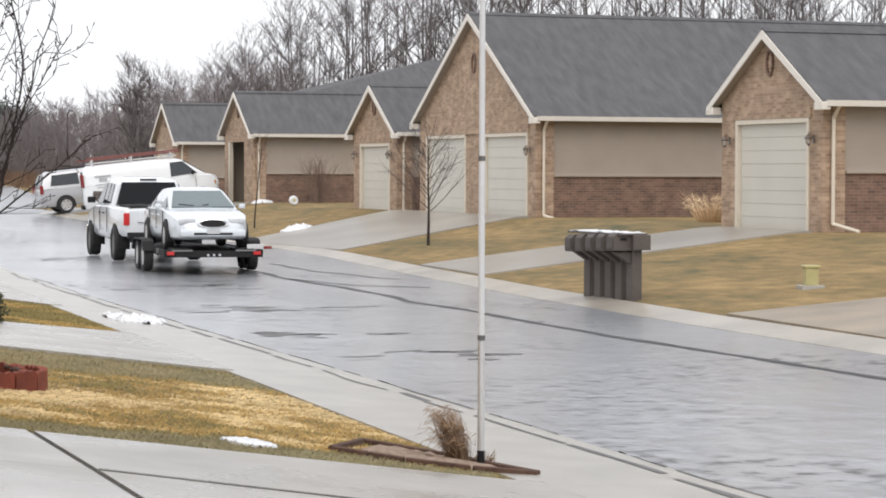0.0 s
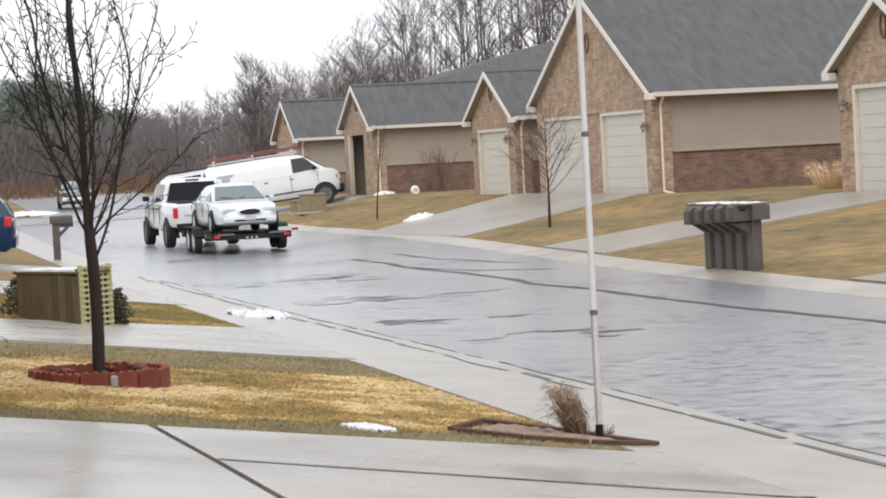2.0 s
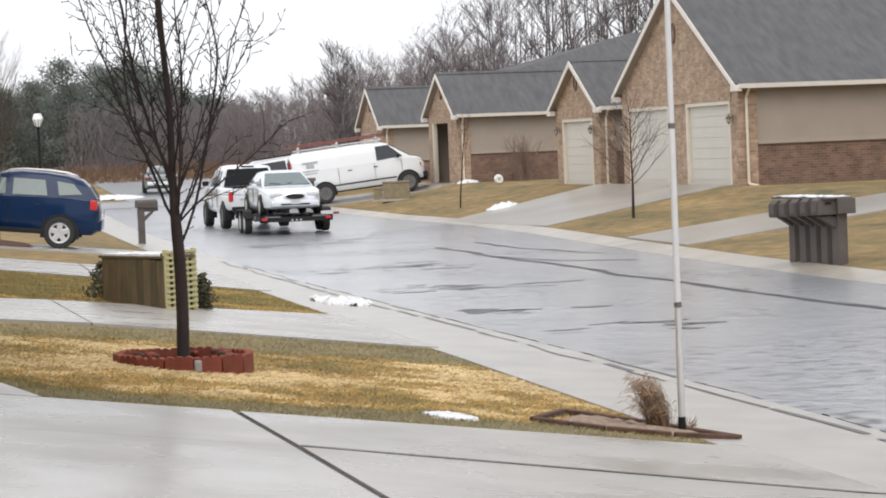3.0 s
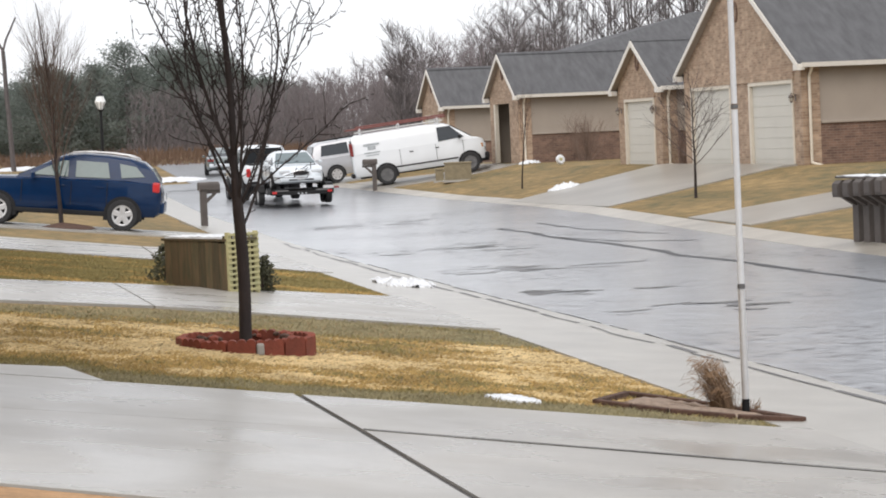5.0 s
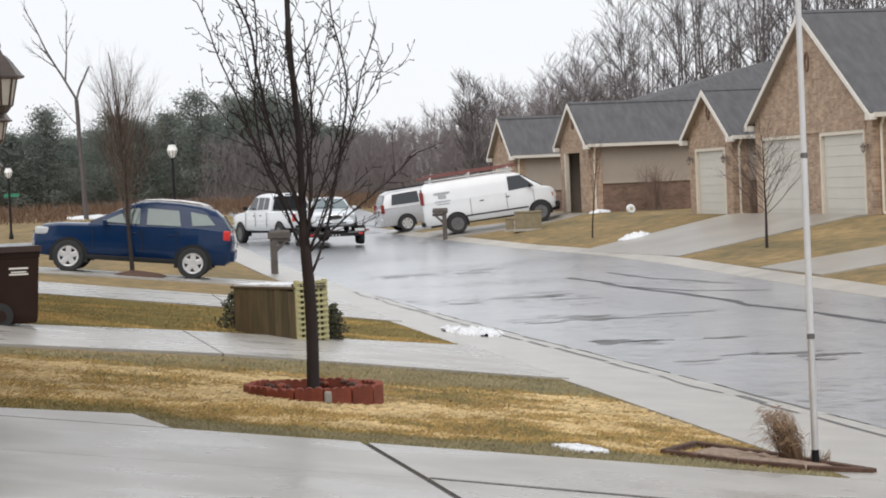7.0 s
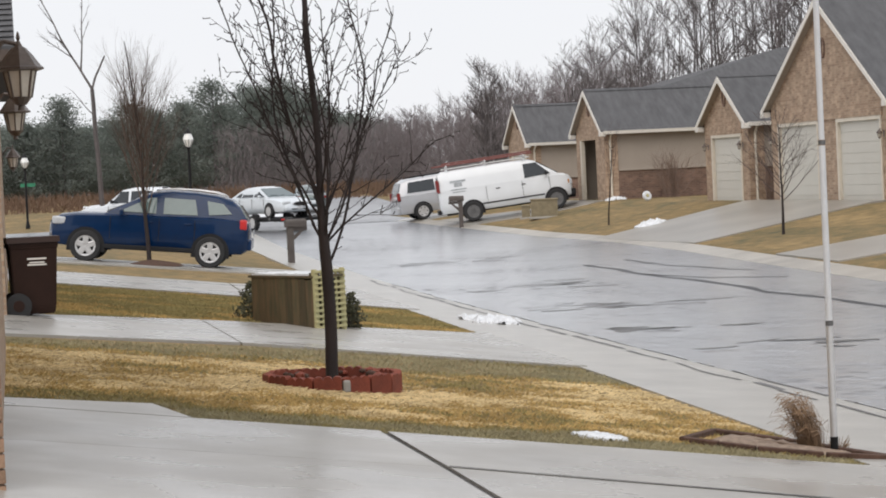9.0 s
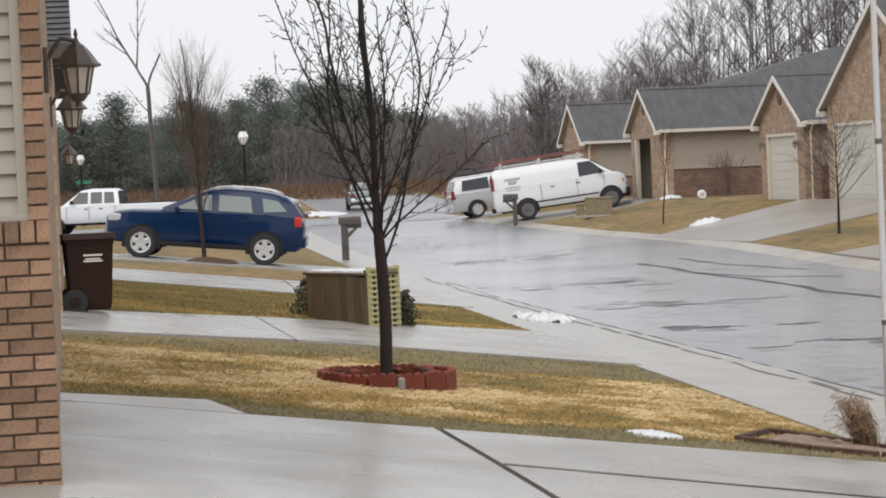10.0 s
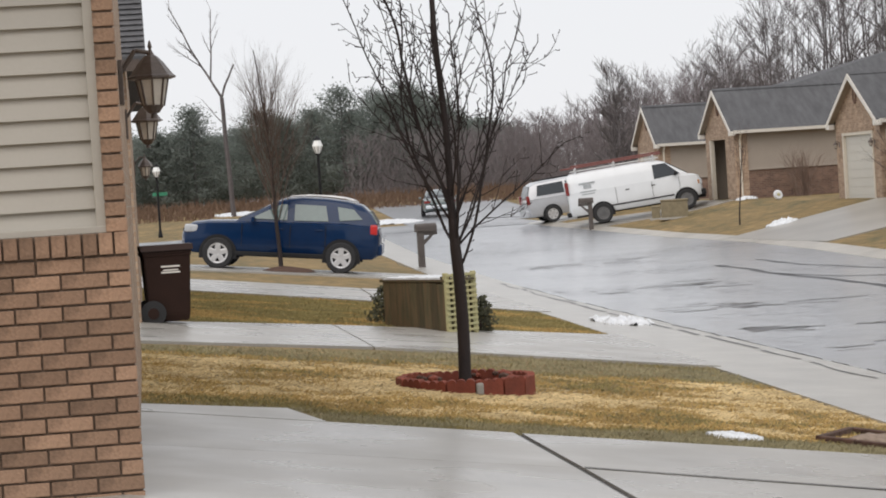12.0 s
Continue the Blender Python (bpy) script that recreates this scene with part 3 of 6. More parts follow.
def gabled_house(y1, y2, zb, ze, zp, x1, holes, x0=23.2, label="", spout=True, wains=1.07, dark=False, ornament=True):
    """A house with its gable to the street at x0, eaves along x at y1 and y2, and a brick-and-siding flank at y1."""
    h = thing("house", label, "house", group="houses across the street")
    ym, ov, rk = (y1 + y2) / 2, 0.32, 0.2
    slope = (zp - ze) / (ym - y1)
    front_wall(h, x0, y1, y2, zb - 0.6, ze, zp - 0.12, holes, ym)
    part("wall_flank", boxed(((x0 + 0.2 + x1) / 2, y1 + 0.14, (zb + ze) / 2 - 0.3), (x1 - x0 - 0.2, 0.16, ze - zb + 0.6)), M_SIDING, h)
    part("brick_wainscot", boxed(((x0 + 0.5 + x1) / 2, y1 + 0.02, zb + wains / 2 - 0.3), (x1 - x0 - 0.5, 0.09, wains + 0.6)), M_BRICKR, h, "red-brown brick wainscot")
    part("brick_pier", boxed((x0 + 0.352, y1 + 0.02, (zb + ze) / 2 - 0.3), (0.295, 0.09, ze - zb + 0.58)), M_BRICK, h)
    part("sill_band", boxed(((x0 + 0.5 + x1) / 2, y1, zb + wains + 0.03), (x1 - x0 - 0.5, 0.16, 0.06), 0.01), M_SIDING, h)
    part("siding", lap_wall(0, x0 + 0.51, x1, y1 + 0.055, -1, zb + wains + 0.06, ze - 0.02, 0.115, 0.012), M_SIDING, h, "taupe lapped vinyl siding")
    part("wall_far", boxed(((x0 + 0.2 + x1) / 2, y2 - 0.1, (zb + ze) / 2 - 0.3), (x1 - x0 - 0.2, 0.2, ze - zb + 0.6)), M_SIDING, h)
    part("wall_rear", boxed((x1 + 0.1, ym, (zb + ze) / 2 - 0.3), (0.2, y2 - y1 - 0.02, ze - zb + 0.6)), M_SIDING, h)
    zl = ze - ov * slope
    for ye, s in ((y1 - ov, 1), (y2 + ov, -1)):
        part("roof_slope", quad_slab([(x0 - rk, ye, zl + 0.06), (x1 + 0.4, ye, zl + 0.06), (x1 + 0.4, ym, zp + 0.06), (x0 - rk, ym, zp + 0.06)][::s], 0.05), M_ROOF, h, "grey asphalt shingle roof")
        # sloped white rake boards and their soffit on the street side
        d = Vector((0, ym - ye, zp - zl))
        bm = prism([(ye, zl + 0.06 - 0.17), (ye, zl + 0.03), (ym, zp + 0.03), (ym, zp - 0.15)], 0, x0 - rk - 0.03, x0 - rk)
        part("rake_board", bm, M_RAKE, h)
        bm = prism([(ye, zl - 0.06), (ye, zl - 0.03), (ym, zp - 0.06), (ym, zp - 0.1)], 0, x0 - rk, x0 - 0.002)
        part("rake_soffit", bm, M_SOFFIT, h)
        part("rake_return", boxed((x0 - rk / 2 - 0.02, ye + s * 0.13, zl - 0.06), (rk, 0.34, 0.16), 0.01), M_RAKE, h)
        part("gutter", prism([(ye - 0.1 * s, zl + 0.05), (ye - 0.08 * s, zl - 0.07), (ye, zl - 0.07), (ye, zl + 0.05)], 0, x0 - 0.1, x1 + 0.4), M_RAKE, h)
        part("eave_soffit", boxed(((x0 + x1) / 2, ye + s * ov / 2, zl - 0.05), (x1 - x0, ov, 0.02)), M_SOFFIT, h)
    part("ridge_cap", prism([(ym - 0.14, zp + 0.0), (ym, zp + 0.09), (ym + 0.14, zp + 0.0), (ym, zp + 0.05)], 0, x0 - rk, x1 + 0.4), M_ROOF, h)
    for a, b, top in holes:
        if dark:
            # one flat dark brown sheet fills the back of the entry
            part("entry_recess", boxed((x0 + 0.9, (a + b) / 2, (zb + top) / 2), (0.05, b - a, top - zb)), M_DARKW, h)
            part("entry_post", boxed((x0 + 0.05, b - 0.1, (zb + top) / 2), (0.16, 0.16, top - zb), 0.01), M_TRIM, h)
        else:
            garage_door(h, x0, a + 0.1, b - 0.1, zb - 0.14, top - 0.1)
    if holes and not dark:
        part("lintel", boxed((x0 - 0.015, (holes[0][0] + holes[-1][1]) / 2, holes[0][2] + 0.1), (0.05, holes[-1][1] - holes[0][0] + 0.2, 0.2)), M_BRICK, h)
        for y in {holes[0][0] - 0.28, holes[-1][1] + 0.2}:
            lantern(h, (x0 - 0.18, y, zb + 1.78), 0.72, 180)
    if ornament:
        part("gable_medallion", spun([(0.15, 0.0), (0.15, 0.05), (0.19, 0.05), (0.19, 0.0)], 20, Matrix.Translation((x0, ym, lerp(ze, zp, 0.52))) @ pose(0, 0, 0, 0, -90, 0) @ Matrix.Diagonal((1.5, 0.8, 1, 1)), False), M_BRICKR, h)
    if spout:
        bm = bmesh.new()
        X, Y = x0 + 0.2, y1 - 0.08
        rod(bm, (X, y1 - ov, zl - 0.05), (X, Y, zl - 0.3), 0.04)
        rod(bm, (X, Y, zl - 0.3), (X, Y, zb + 0.05), 0.04)
        rod(bm, (X, Y, zb + 0.05), (X + 0.3, Y - 0.55, zb - 0.1), 0.04)
        part("downspout", bm, M_TRIM, h)
    return h


gabled_house(42.6, 47.15, 0.62, 3.3, 4.66, 44, [(43.15, 46.45, 2.83)], label="tan brick gable with one cream garage door, grey roof")
gabled_house(58.1, 67.4, 0.5, 3.3, 6.1, 46, [(58.65, 61.95, 2.75), (63.4, 66.8, 2.75)], label="tan brick gable with two cream garage doors, grey roof")
gabled_house(69.6, 74.0, 0.45, 3.05, 4.38, 32, [(70.25, 73.3, 2.58)], label="small tan brick gable with one cream garage door")
gabled_house(86.6, 90.85, 0.5, 3.25, 4.68, 34, [(87.9, 90.2, 2.8)], dark=True, label="tan brick gable with a dark recessed entry")
gabled_house(99.0, 103.0, 0.3, 3.1, 4.55, 34, [(99.6, 102.4, 2.6)], label="tan brick gable at the far end of the row")


def hip_roof_house():
    """The roof of the larger house that stands back between two gables."""
    h = thing("house", "house set back under a wide grey hip roof", "house")
    part("wall", boxed((47, 117.2, 2.2), (36, 11, 4.1)), M_SIDING, h)
    bm = bmesh.new()
    b = [bm.verts.new(p) for p in ((28.1, 110.7, 4.27), (66, 110.7, 4.27), (66, 123.7, 4.27), (28.1, 123.7, 4.27))]
    t = [bm.verts.new(p) for p in ((41.0, 117.2, 7.5), (58, 117.2, 7.5))]
    for f in ((b[0], b[1], t[1], t[0]), (b[1], b[2], t[1]), (b[2], b[3], t[0], t[1]), (b[3], b[0], t[0]), (b[3], b[2], b[1], b[0])):
        bm.faces.new(f)
    part("roof", bm, M_ROOF, h)


hip_roof_house()


# ---- the houses on the camera's side ----
WX, WY, SILL = 0.036, 10.34, 1.587
GZ = 0.42


def own_house():
    h = thing("house", "house corner of tan brick wainscot with beige siding above", "house")
    part("wall_core", boxed((-4.0, WY + 0.25, 1.7), (8.0, 0.3, 3.4)), M_MORTAR, h)
    part("wall_front", boxed((-0.15, 4.8, 1.7), (0.3, 9.6, 3.4), 0, pose(0.02, WY + 0.42, 0, 0, 0, -0.745)), M_BRICK, h)
    part("corner_backing", boxed((-0.0125, WY + 0.055, 1.7), (0.083, 0.09, 3.4)), M_MORTAR, h)
    part("sill_backing", boxed((-4.02, WY + 0.055, SILL / 2), (7.93, 0.09, SILL)), M_MORTAR, h)
    part("siding", lap_wall(0, -8, -0.092, WY + 0.1, -1, 1.5947, 3.3821, 0.0993, 0.032), M_SIDINGN, h, "beige lapped vinyl siding with shadowed laps")
    part("corner_trim", boxed((-0.074, WY + 0.06, (SILL + 3.42) / 2), (0.045, 0.09, 3.38 - SILL), 0.004), M_SIDINGN, h)
    part("sill_flashing", boxed((-4.002, WY + 0.06, SILL + 0.015), (7.9, 0.1, 0.03), 0.004), M_SIDINGN, h)
    part("roof", quad_slab([(-8.4, WY - 0.4, 3.4), (0.5, WY - 0.4, 3.4), (0.5, WY + 5, 6.0), (-8.4, WY + 5, 6.0)], 0.1), M_ROOF, h)
    for y, out in ((WY + 2.45, 0.182), (WY + 9.0, 0.252)):
        lantern(h, (WX + 0.014 + out, y, 2.375), 1.0, 0)
    return h


OWN_HOUSE = own_house()


def second_block():
    """The further garage of the same row, with its roof slope turned towards the camera."""
    h = thing("house", "neighbouring brick garage front with grey shingle roof", "house", pose(-0.138, 0, 0, 0, 0, -0.745))
    part("wall_front", boxed((-0.13, 31.5, 1.7), (0.3, 11, 3.4)), M_BRICK, h)
    part("wall_flank", boxed((-4.0, 26.1, 1.7), (7.9, 0.25, 3.4)), M_SIDINGN, h)
    part("roof_slope", quad_slab([(-8, 25.7, 3.3), (0.25, 25.7, 3.3), (0.25, 31.5, 6.35), (-8, 31.5, 6.35)], 0.09), M_ROOF, h)
    part("roof_slope", quad_slab([(-8, 31.5, 6.3), (0.2, 31.5, 6.3), (0.2, 37.3, 3.25), (-8, 37.3, 3.25)], 0.09), M_ROOF, h)
    part("gutter", boxed((-4.02, 25.66, 3.2), (8.4, 0.1, 0.12)), M_BRONZE, h)
    part("gable_infill", prism([(26, 3.3), (37, 3.3), (31.5, 6.15)], 0, -0.25, -0.02), M_BRICK, h)
    lantern(h, (0.19, 37.2, 2.3), 1.0, 0)
    bm = bmesh.new()
    for k in range(44):
        z = 3.34 + k * 0.0695
        y = 25.7 + (z - 3.3) / 3.05 * 5.8
        box(bm, (-3.99, y, z + 0.012), (8.46, 0.07, 0.016))
    part("shingle_course", bm, M_ROOFL, h)
    return h


second_block()


# ---- vehicles (each points along its own +y) ----
def loft(sections):
    """Skin a row of half sections [(x, z), ...] at their y, mirrored, with end caps."""
    bm = bmesh.new()
    rings = []
    for y, half in sections:
        pts = half + [(-x, z) for x, z in half[::-1] if x > 1e-4]
        rings.append([bm.verts.new((x, y, z)) for x, z in pts])
    for a, b in zip(rings, rings[1:]):
        for i in range(len(a)):
            j = (i + 1) % len(a)
            bm.faces.new((a[i], a[j], b[j], b[i]))
    bm.faces.new(rings[0]), bm.faces.new(rings[-1][::-1])
    return bm


def body_half(w, zb, zt, tuck=0.06, shoulder=0.05):
    h = zt - zb
    return [(0, zb), (w - 0.1, zb), (w - 0.03, zb + 0.1 * h), (w, zb + 0.4 * h), (w - 0.01, zb + 0.66 * h), (w - tuck * 0.5, zt - shoulder), (w - tuck - 0.04, zt - 0.01), (w * 0.5, zt + 0.012), (0, zt + 0.018)]


def cabin_half(wb, wr, zb, zr):
    h = max(zr - zb, 0.012)
    wt = lerp(wb, wr, clamp(h / 0.55))
    return [(0, zb), (wb, zb), (lerp(wb, wt, 0.5), zb + 0.5 * h), (wt, zr - 0.12 * h), (wt - 0.05, zr - 0.04 * h), (wt * 0.6, zr + 0.006), (0, zr + 0.012)]


def plate(pts, thick=0.012):
    """A thin pane through its corners, thickened along its normal, both ways."""
    bm = bmesh.new()
    ps = [Vector(p) for p in pts]
    nrm = (ps[1] - ps[0]).cross(ps[2] - ps[0]).normalized() * thick / 2
    a, b = [bm.verts.new(p + nrm) for p in ps], [bm.verts.new(p - nrm) for p in ps]
    bm.faces.new(a), bm.faces.new(b[::-1])
    for i in range(len(ps)):
        j = (i + 1) % len(ps)
        bm.faces.new((a[i], a[j], b[j], b[i]))
    return bm


def wheel(parent, x, y, r, w=0.22, spokes=5, rim=None):
    """A wheel turning about its own x axis."""
    rim = rim or M_RIM
    s = 1 if x > 0 else -1
    hub = new("wheel")
    hub.parent = parent
    hub.location = (x, y, r)
    turn = pose(0, 0, 0, 0, 90, 0)
    part("tyre", spun([(r * 0.66, -w / 2), (r * 0.93, -w / 2), (r, -w * 0.36), (r, w * 0.36), (r * 0.93, w / 2), (r * 0.66, w / 2), (r * 0.66, -w / 2)], 28, turn, False), M_TYRE, hub)
    bm = spun([(r * 0.665, -w * 0.42), (r * 0.665, w * 0.42), (r * 0.6, w * 0.40), (r * 0.58, -w * 0.2)], 24, turn, False)
    part("rim", bm, rim, hub)
    part("rim_lip", spun([(r * 0.68, s * w * 0.40), (r * 0.68, s * w * 0.44), (r * 0.54, s * w * 0.40), (r * 0.54, s * w * 0.36), (r * 0.68, s * w * 0.40)], 24, turn, False), rim, hub)
    bm = bmesh.new()
    for i in range(spokes):
        a = 2 * math.pi * i / spokes
        m = pose(0, 0, 0, math.degrees(a), 0, 0)
        box(bm, (s * w * 0.36, 0, r * 0.34), (0.03, r * 0.36, r * 0.6), 0.02, m)
    rod(bm, (s * w * 0.2, 0, 0), (s * w * 0.42, 0, 0), r * 0.17, n=12)
    part("spokes", bm, rim, hub)
    part("brake_disc", spun([(0.0, s * w * 0.05), (r * 0.58, s * w * 0.05), (r * 0.58, s * w * 0.1), (0, s * w * 0.1)], 16, turn), M_PLAST, hub)
    return hub


def arch(parent, x, y, r, w, z):
    """Black half disc just proud of the flank, stands for the well's shade."""
    s = 1 if x > 0 else -1
    pts = [(r * math.cos(a), r * math.sin(a)) for a in [math.pi * i / 18 for i in range(19)]]
    pts = [(y + p, z + q) for p, q in pts] + [(y - r, z - 0.12), (y + r, z - 0.12)]
    part("wheel_well", prism(pts, 0, x - s * 0.3, x), M_PLAST, parent)


def car(name, label, category, paint, spec, m=None, group=""):
    v = thing(name, label, category, m, group)
    W, zb = spec["w"], spec["belt"]
    part("body", loft([(y, body_half(w, z0, z1)) for y, w, z0, z1 in spec["body"]]), paint, v, smooth=True)
    wb, wr = spec["wb"], spec["wr"]
    cab = part("cabin", loft([(y, cabin_half(wb - d, wr - d, zb - 0.03, z)) for y, z, d in spec["cabin"]]), paint, v, smooth=True)
    rt = spec["roof"]

    def side(y, k):
        return lerp(wb, wr, k) - 0.012, y, lerp(zb, rt, k)
    for s in (1, -1):
        for poly in spec["windows"]:
            pts = []
            for y, k in poly:
                a = side(y, k)
                pts.append((s * (a[0] + 0.016), a[1], a[2]))
            part("side_window", plate(pts, 0.016), spec.get("glass", M_GLASS), cab)
        for y, z in spec.get("mirrors", ()):
            part("wing_mirror", boxed((s * (W + spec.get("mw", 0.2) * 0.45), y, z), (spec.get("mw", 0.2), 0.09, spec.get("mw", 0.2) * 0.75), 0.03), spec.get("mirror_mat", paint), v)
        for y, z in spec.get("handles", ()):
            part("door_handle", boxed((s * (W - 0.02), y, z), (0.05, 0.16, 0.035), 0.01), spec.get("handle_mat", paint), v)
        for y in spec.get("seams", ()):
            part("door_seam", boxed((s * (W - 0.0), y, (zb + spec["sill"]) / 2 + 0.05), (0.014, 0.012, zb - spec["sill"] - 0.2)), M_PLAST, v)
        for y in spec["axles"]:
            arch(v, s * (W + 0.004), y, spec["r"] * 1.2, 0.3, spec["r"])
    (fy0, fz0), (fy1, fz1) = spec["screen"]
    part("windscreen", plate([(-wb + 0.1, fy0, fz0), (wb - 0.1, fy0, fz0), (wr - 0.08, fy1, fz1), (-wr + 0.08, fy1, fz1)], 0.03), spec.get("screen_mat", M_GLASS), cab)
    (ry0, rz0), (ry1, rz1) = spec["rear"]
    part("rear_window", plate([(-wb + 0.12, ry0, rz0), (wb - 0.12, ry0, rz0), (wr - 0.1, ry1, rz1), (-wr + 0.1, ry1, rz1)], 0.03), spec.get("rear_mat", spec.get("glass", M_GLASS)), cab)
    for nm, c, sz, mt, bev in spec["extras"]:
        part(nm, boxed(c, sz, bev), mt, v)
    for y in spec["axles"]:
        for s in (1, -1):
            wheel(v, s * (W + 0.045 - spec.get("tw", 0.22) / 2), y, spec["r"], spec.get("tw", 0.22), spec.get("spokes", 5), spec.get("rim", M_RIM))
    return v


def both(nm, c, s, mt, bev=0.02):
    return [(nm, c, s, mt, bev), (nm, (-c[0], c[1], c[2]), s, mt, bev)]


SUV = dict(w=0.9, belt=1.08, sill=0.38, wb=0.84, wr=0.66, roof=1.56, r=0.345, axles=(-1.36, 1.36),
           body=[(-2.2, 0.66, 0.48, 0.86), (-2.16, 0.8, 0.4, 1.02), (-2.05, 0.88, 0.33, 1.1), (-1.4, 0.9, 0.3, 1.13), (0.4, 0.9, 0.3, 1.1), (0.9, 0.9, 0.3, 1.08), (1.6, 0.89, 0.32, 1.05), (1.95, 0.85, 0.34, 1.0), (2.12, 0.76, 0.38, 0.9), (2.19, 0.6, 0.45, 0.78)],
           cabin=[(-2.14, 1.09, 0.03), (-2.0, 1.34, 0.015), (-1.78, 1.52, 0.0), (-1.45, 1.6, 0), (-1.0, 1.64, 0), (-0.45, 1.65, 0), (-0.05, 1.6, 0.0), (0.15, 1.52, 0.0), (0.98, 1.08, 0.02)],
           windows=[[(0.66, 0.12), (-0.14, 0.1), (-0.14, 0.82), (0.0, 0.82)], [(-0.3, 0.1), (-1.05, 0.12), (-0.98, 0.82), (-0.3, 0.84)], [(-1.3, 0.16), (-1.8, 0.26), (-1.6, 0.7), (-1.24, 0.8)]],
           glass=M_GLASSL, screen=((0.94, 1.12), (-0.06, 1.57)), rear=((-2.13, 1.14), (-1.95, 1.4)),
           mirrors=((0.6, 1.12),), handles=((-0.85, 0.93), (0.0, 0.93)), handle_mat=M_BLUE, seams=(-0.22, -1.0, 0.85),
           extras=both("headlamp", (0.7, 1.97, 0.87), (0.3, 0.3, 0.17), M_HEAD, 0.04) + both("tail_lamp", (0.8, -2.06, 0.99), (0.16, 0.16, 0.22), M_TAIL, 0.04)
           + both("rocker_trim", (0.86, 0, 0.36), (0.1, 2.0, 0.1), M_PLAST)
           + both("fog_lamp", (0.62, 2.1, 0.5), (0.2, 0.1, 0.12), M_HEAD, 0.03)
           + [("rear_bumper", (0, -2.18, 0.55), (1.5, 0.16, 0.26), M_BLUE, 0.05), ("grille", (0, 2.17, 0.78), (0.8, 0.06, 0.16), M_PLAST, 0.02), ("front_valance", (0, 2.13, 0.42), (1.4, 0.14, 0.14), M_PLAST, 0.04), ("number_plate", (0, -2.27, 0.8), (0.3, 0.02, 0.15), M_HEAD, 0.004)])

PICKUP = dict(w=0.99, belt=1.28, sill=0.5, wb=0.9, wr=0.74, roof=1.9, r=0.4, axles=(-2.0, 1.95), tw=0.27, spokes=8, rim=M_STEELRIM,
              body=[(-3.3, 0.92, 0.62, 1.2), (-3.22, 0.97, 0.6, 1.26), (-0.9, 0.98, 0.55, 1.27), (-0.8, 0.98, 0.5, 1.3), (1.4, 0.98, 0.5, 1.28), (2.0, 0.98, 0.55, 1.23), (2.6, 0.96, 0.55, 1.17), (2.82, 0.9, 0.5, 1.1), (2.92, 0.8, 0.5, 0.95)],
              cabin=[(-0.95, 1.28, 0), (-0.88, 1.82, 0.0), (-0.7, 1.93, 0), (0.3, 1.96, 0), (0.75, 1.9, 0), (1.55, 1.28, 0.02)],
              windows=[[(1.25, 0.1), (0.42, 0.08), (0.42, 0.86), (0.8, 0.86)], [(0.3, 0.08), (-0.2, 0.08), (-0.2, 0.86), (0.3, 0.86)], [(-0.3, 0.08), (-0.75, 0.08), (-0.7, 0.82), (-0.3, 0.86)]],
              screen=((1.5, 1.33), (0.8, 1.87)), rear=((-0.962, 1.31), (-0.895, 1.84)), rear_mat=M_GLASSD, mirrors=((1.1, 1.4),), mirror_mat=M_PLAST,
              handles=((0.5, 1.1), (-0.15, 1.1)), handle_mat=M_PLAST, seams=(0.36, -0.78, 1.35),
              extras=both("tail_lamp", (0.905, -3.28, 1.0), (0.14, 0.1, 0.29), M_TAIL, 0.03) + both("headlamp", (0.74, 2.85, 0.95), (0.3, 0.12, 0.24), M_HEAD, 0.02)
              + [("rear_bumper", (0, -3.4, 0.62), (1.8, 0.16, 0.16), M_PLAST, 0.03), ("tailgate_handle", (0, -3.335, 1.12), (0.3, 0.03, 0.07), M_PLAST, 0.01), ("bed_rail_cap", (0, -3.2, 1.275), (1.7, 0.1, 0.03), M_PLAST, 0.01), ("tailgate_recess", (0, -3.325, 1.05), (1.3, 0.03, 0.24), M_WHITE, 0.01), ("hitch", (0, -3.5, 0.48), (0.1, 0.35, 0.1), M_PLAST, 0.01),
                 ("bed_liner", (0, -2.1, 1.295), (1.6, 2.2, 0.02), M_PLAST, 0.004), ("front_bumper", (0, 2.95, 0.62), (1.9, 0.16, 0.24), M_CHROME, 0.03), ("grille", (0, 2.92, 0.98), (1.05, 0.06, 0.3), M_PLAST, 0.02),
                 ("number_plate", (0, -3.49, 0.72), (0.3, 0.02, 0.15), M_HEAD, 0.004), ("high_brake_lamp", (0, -0.9, 1.9), (0.4, 0.05, 0.05), M_PLAST, 0.01), ("under_frame", (0, -0.3, 0.48), (1.0, 5.4, 0.16), M_PLAST, 0.02)])

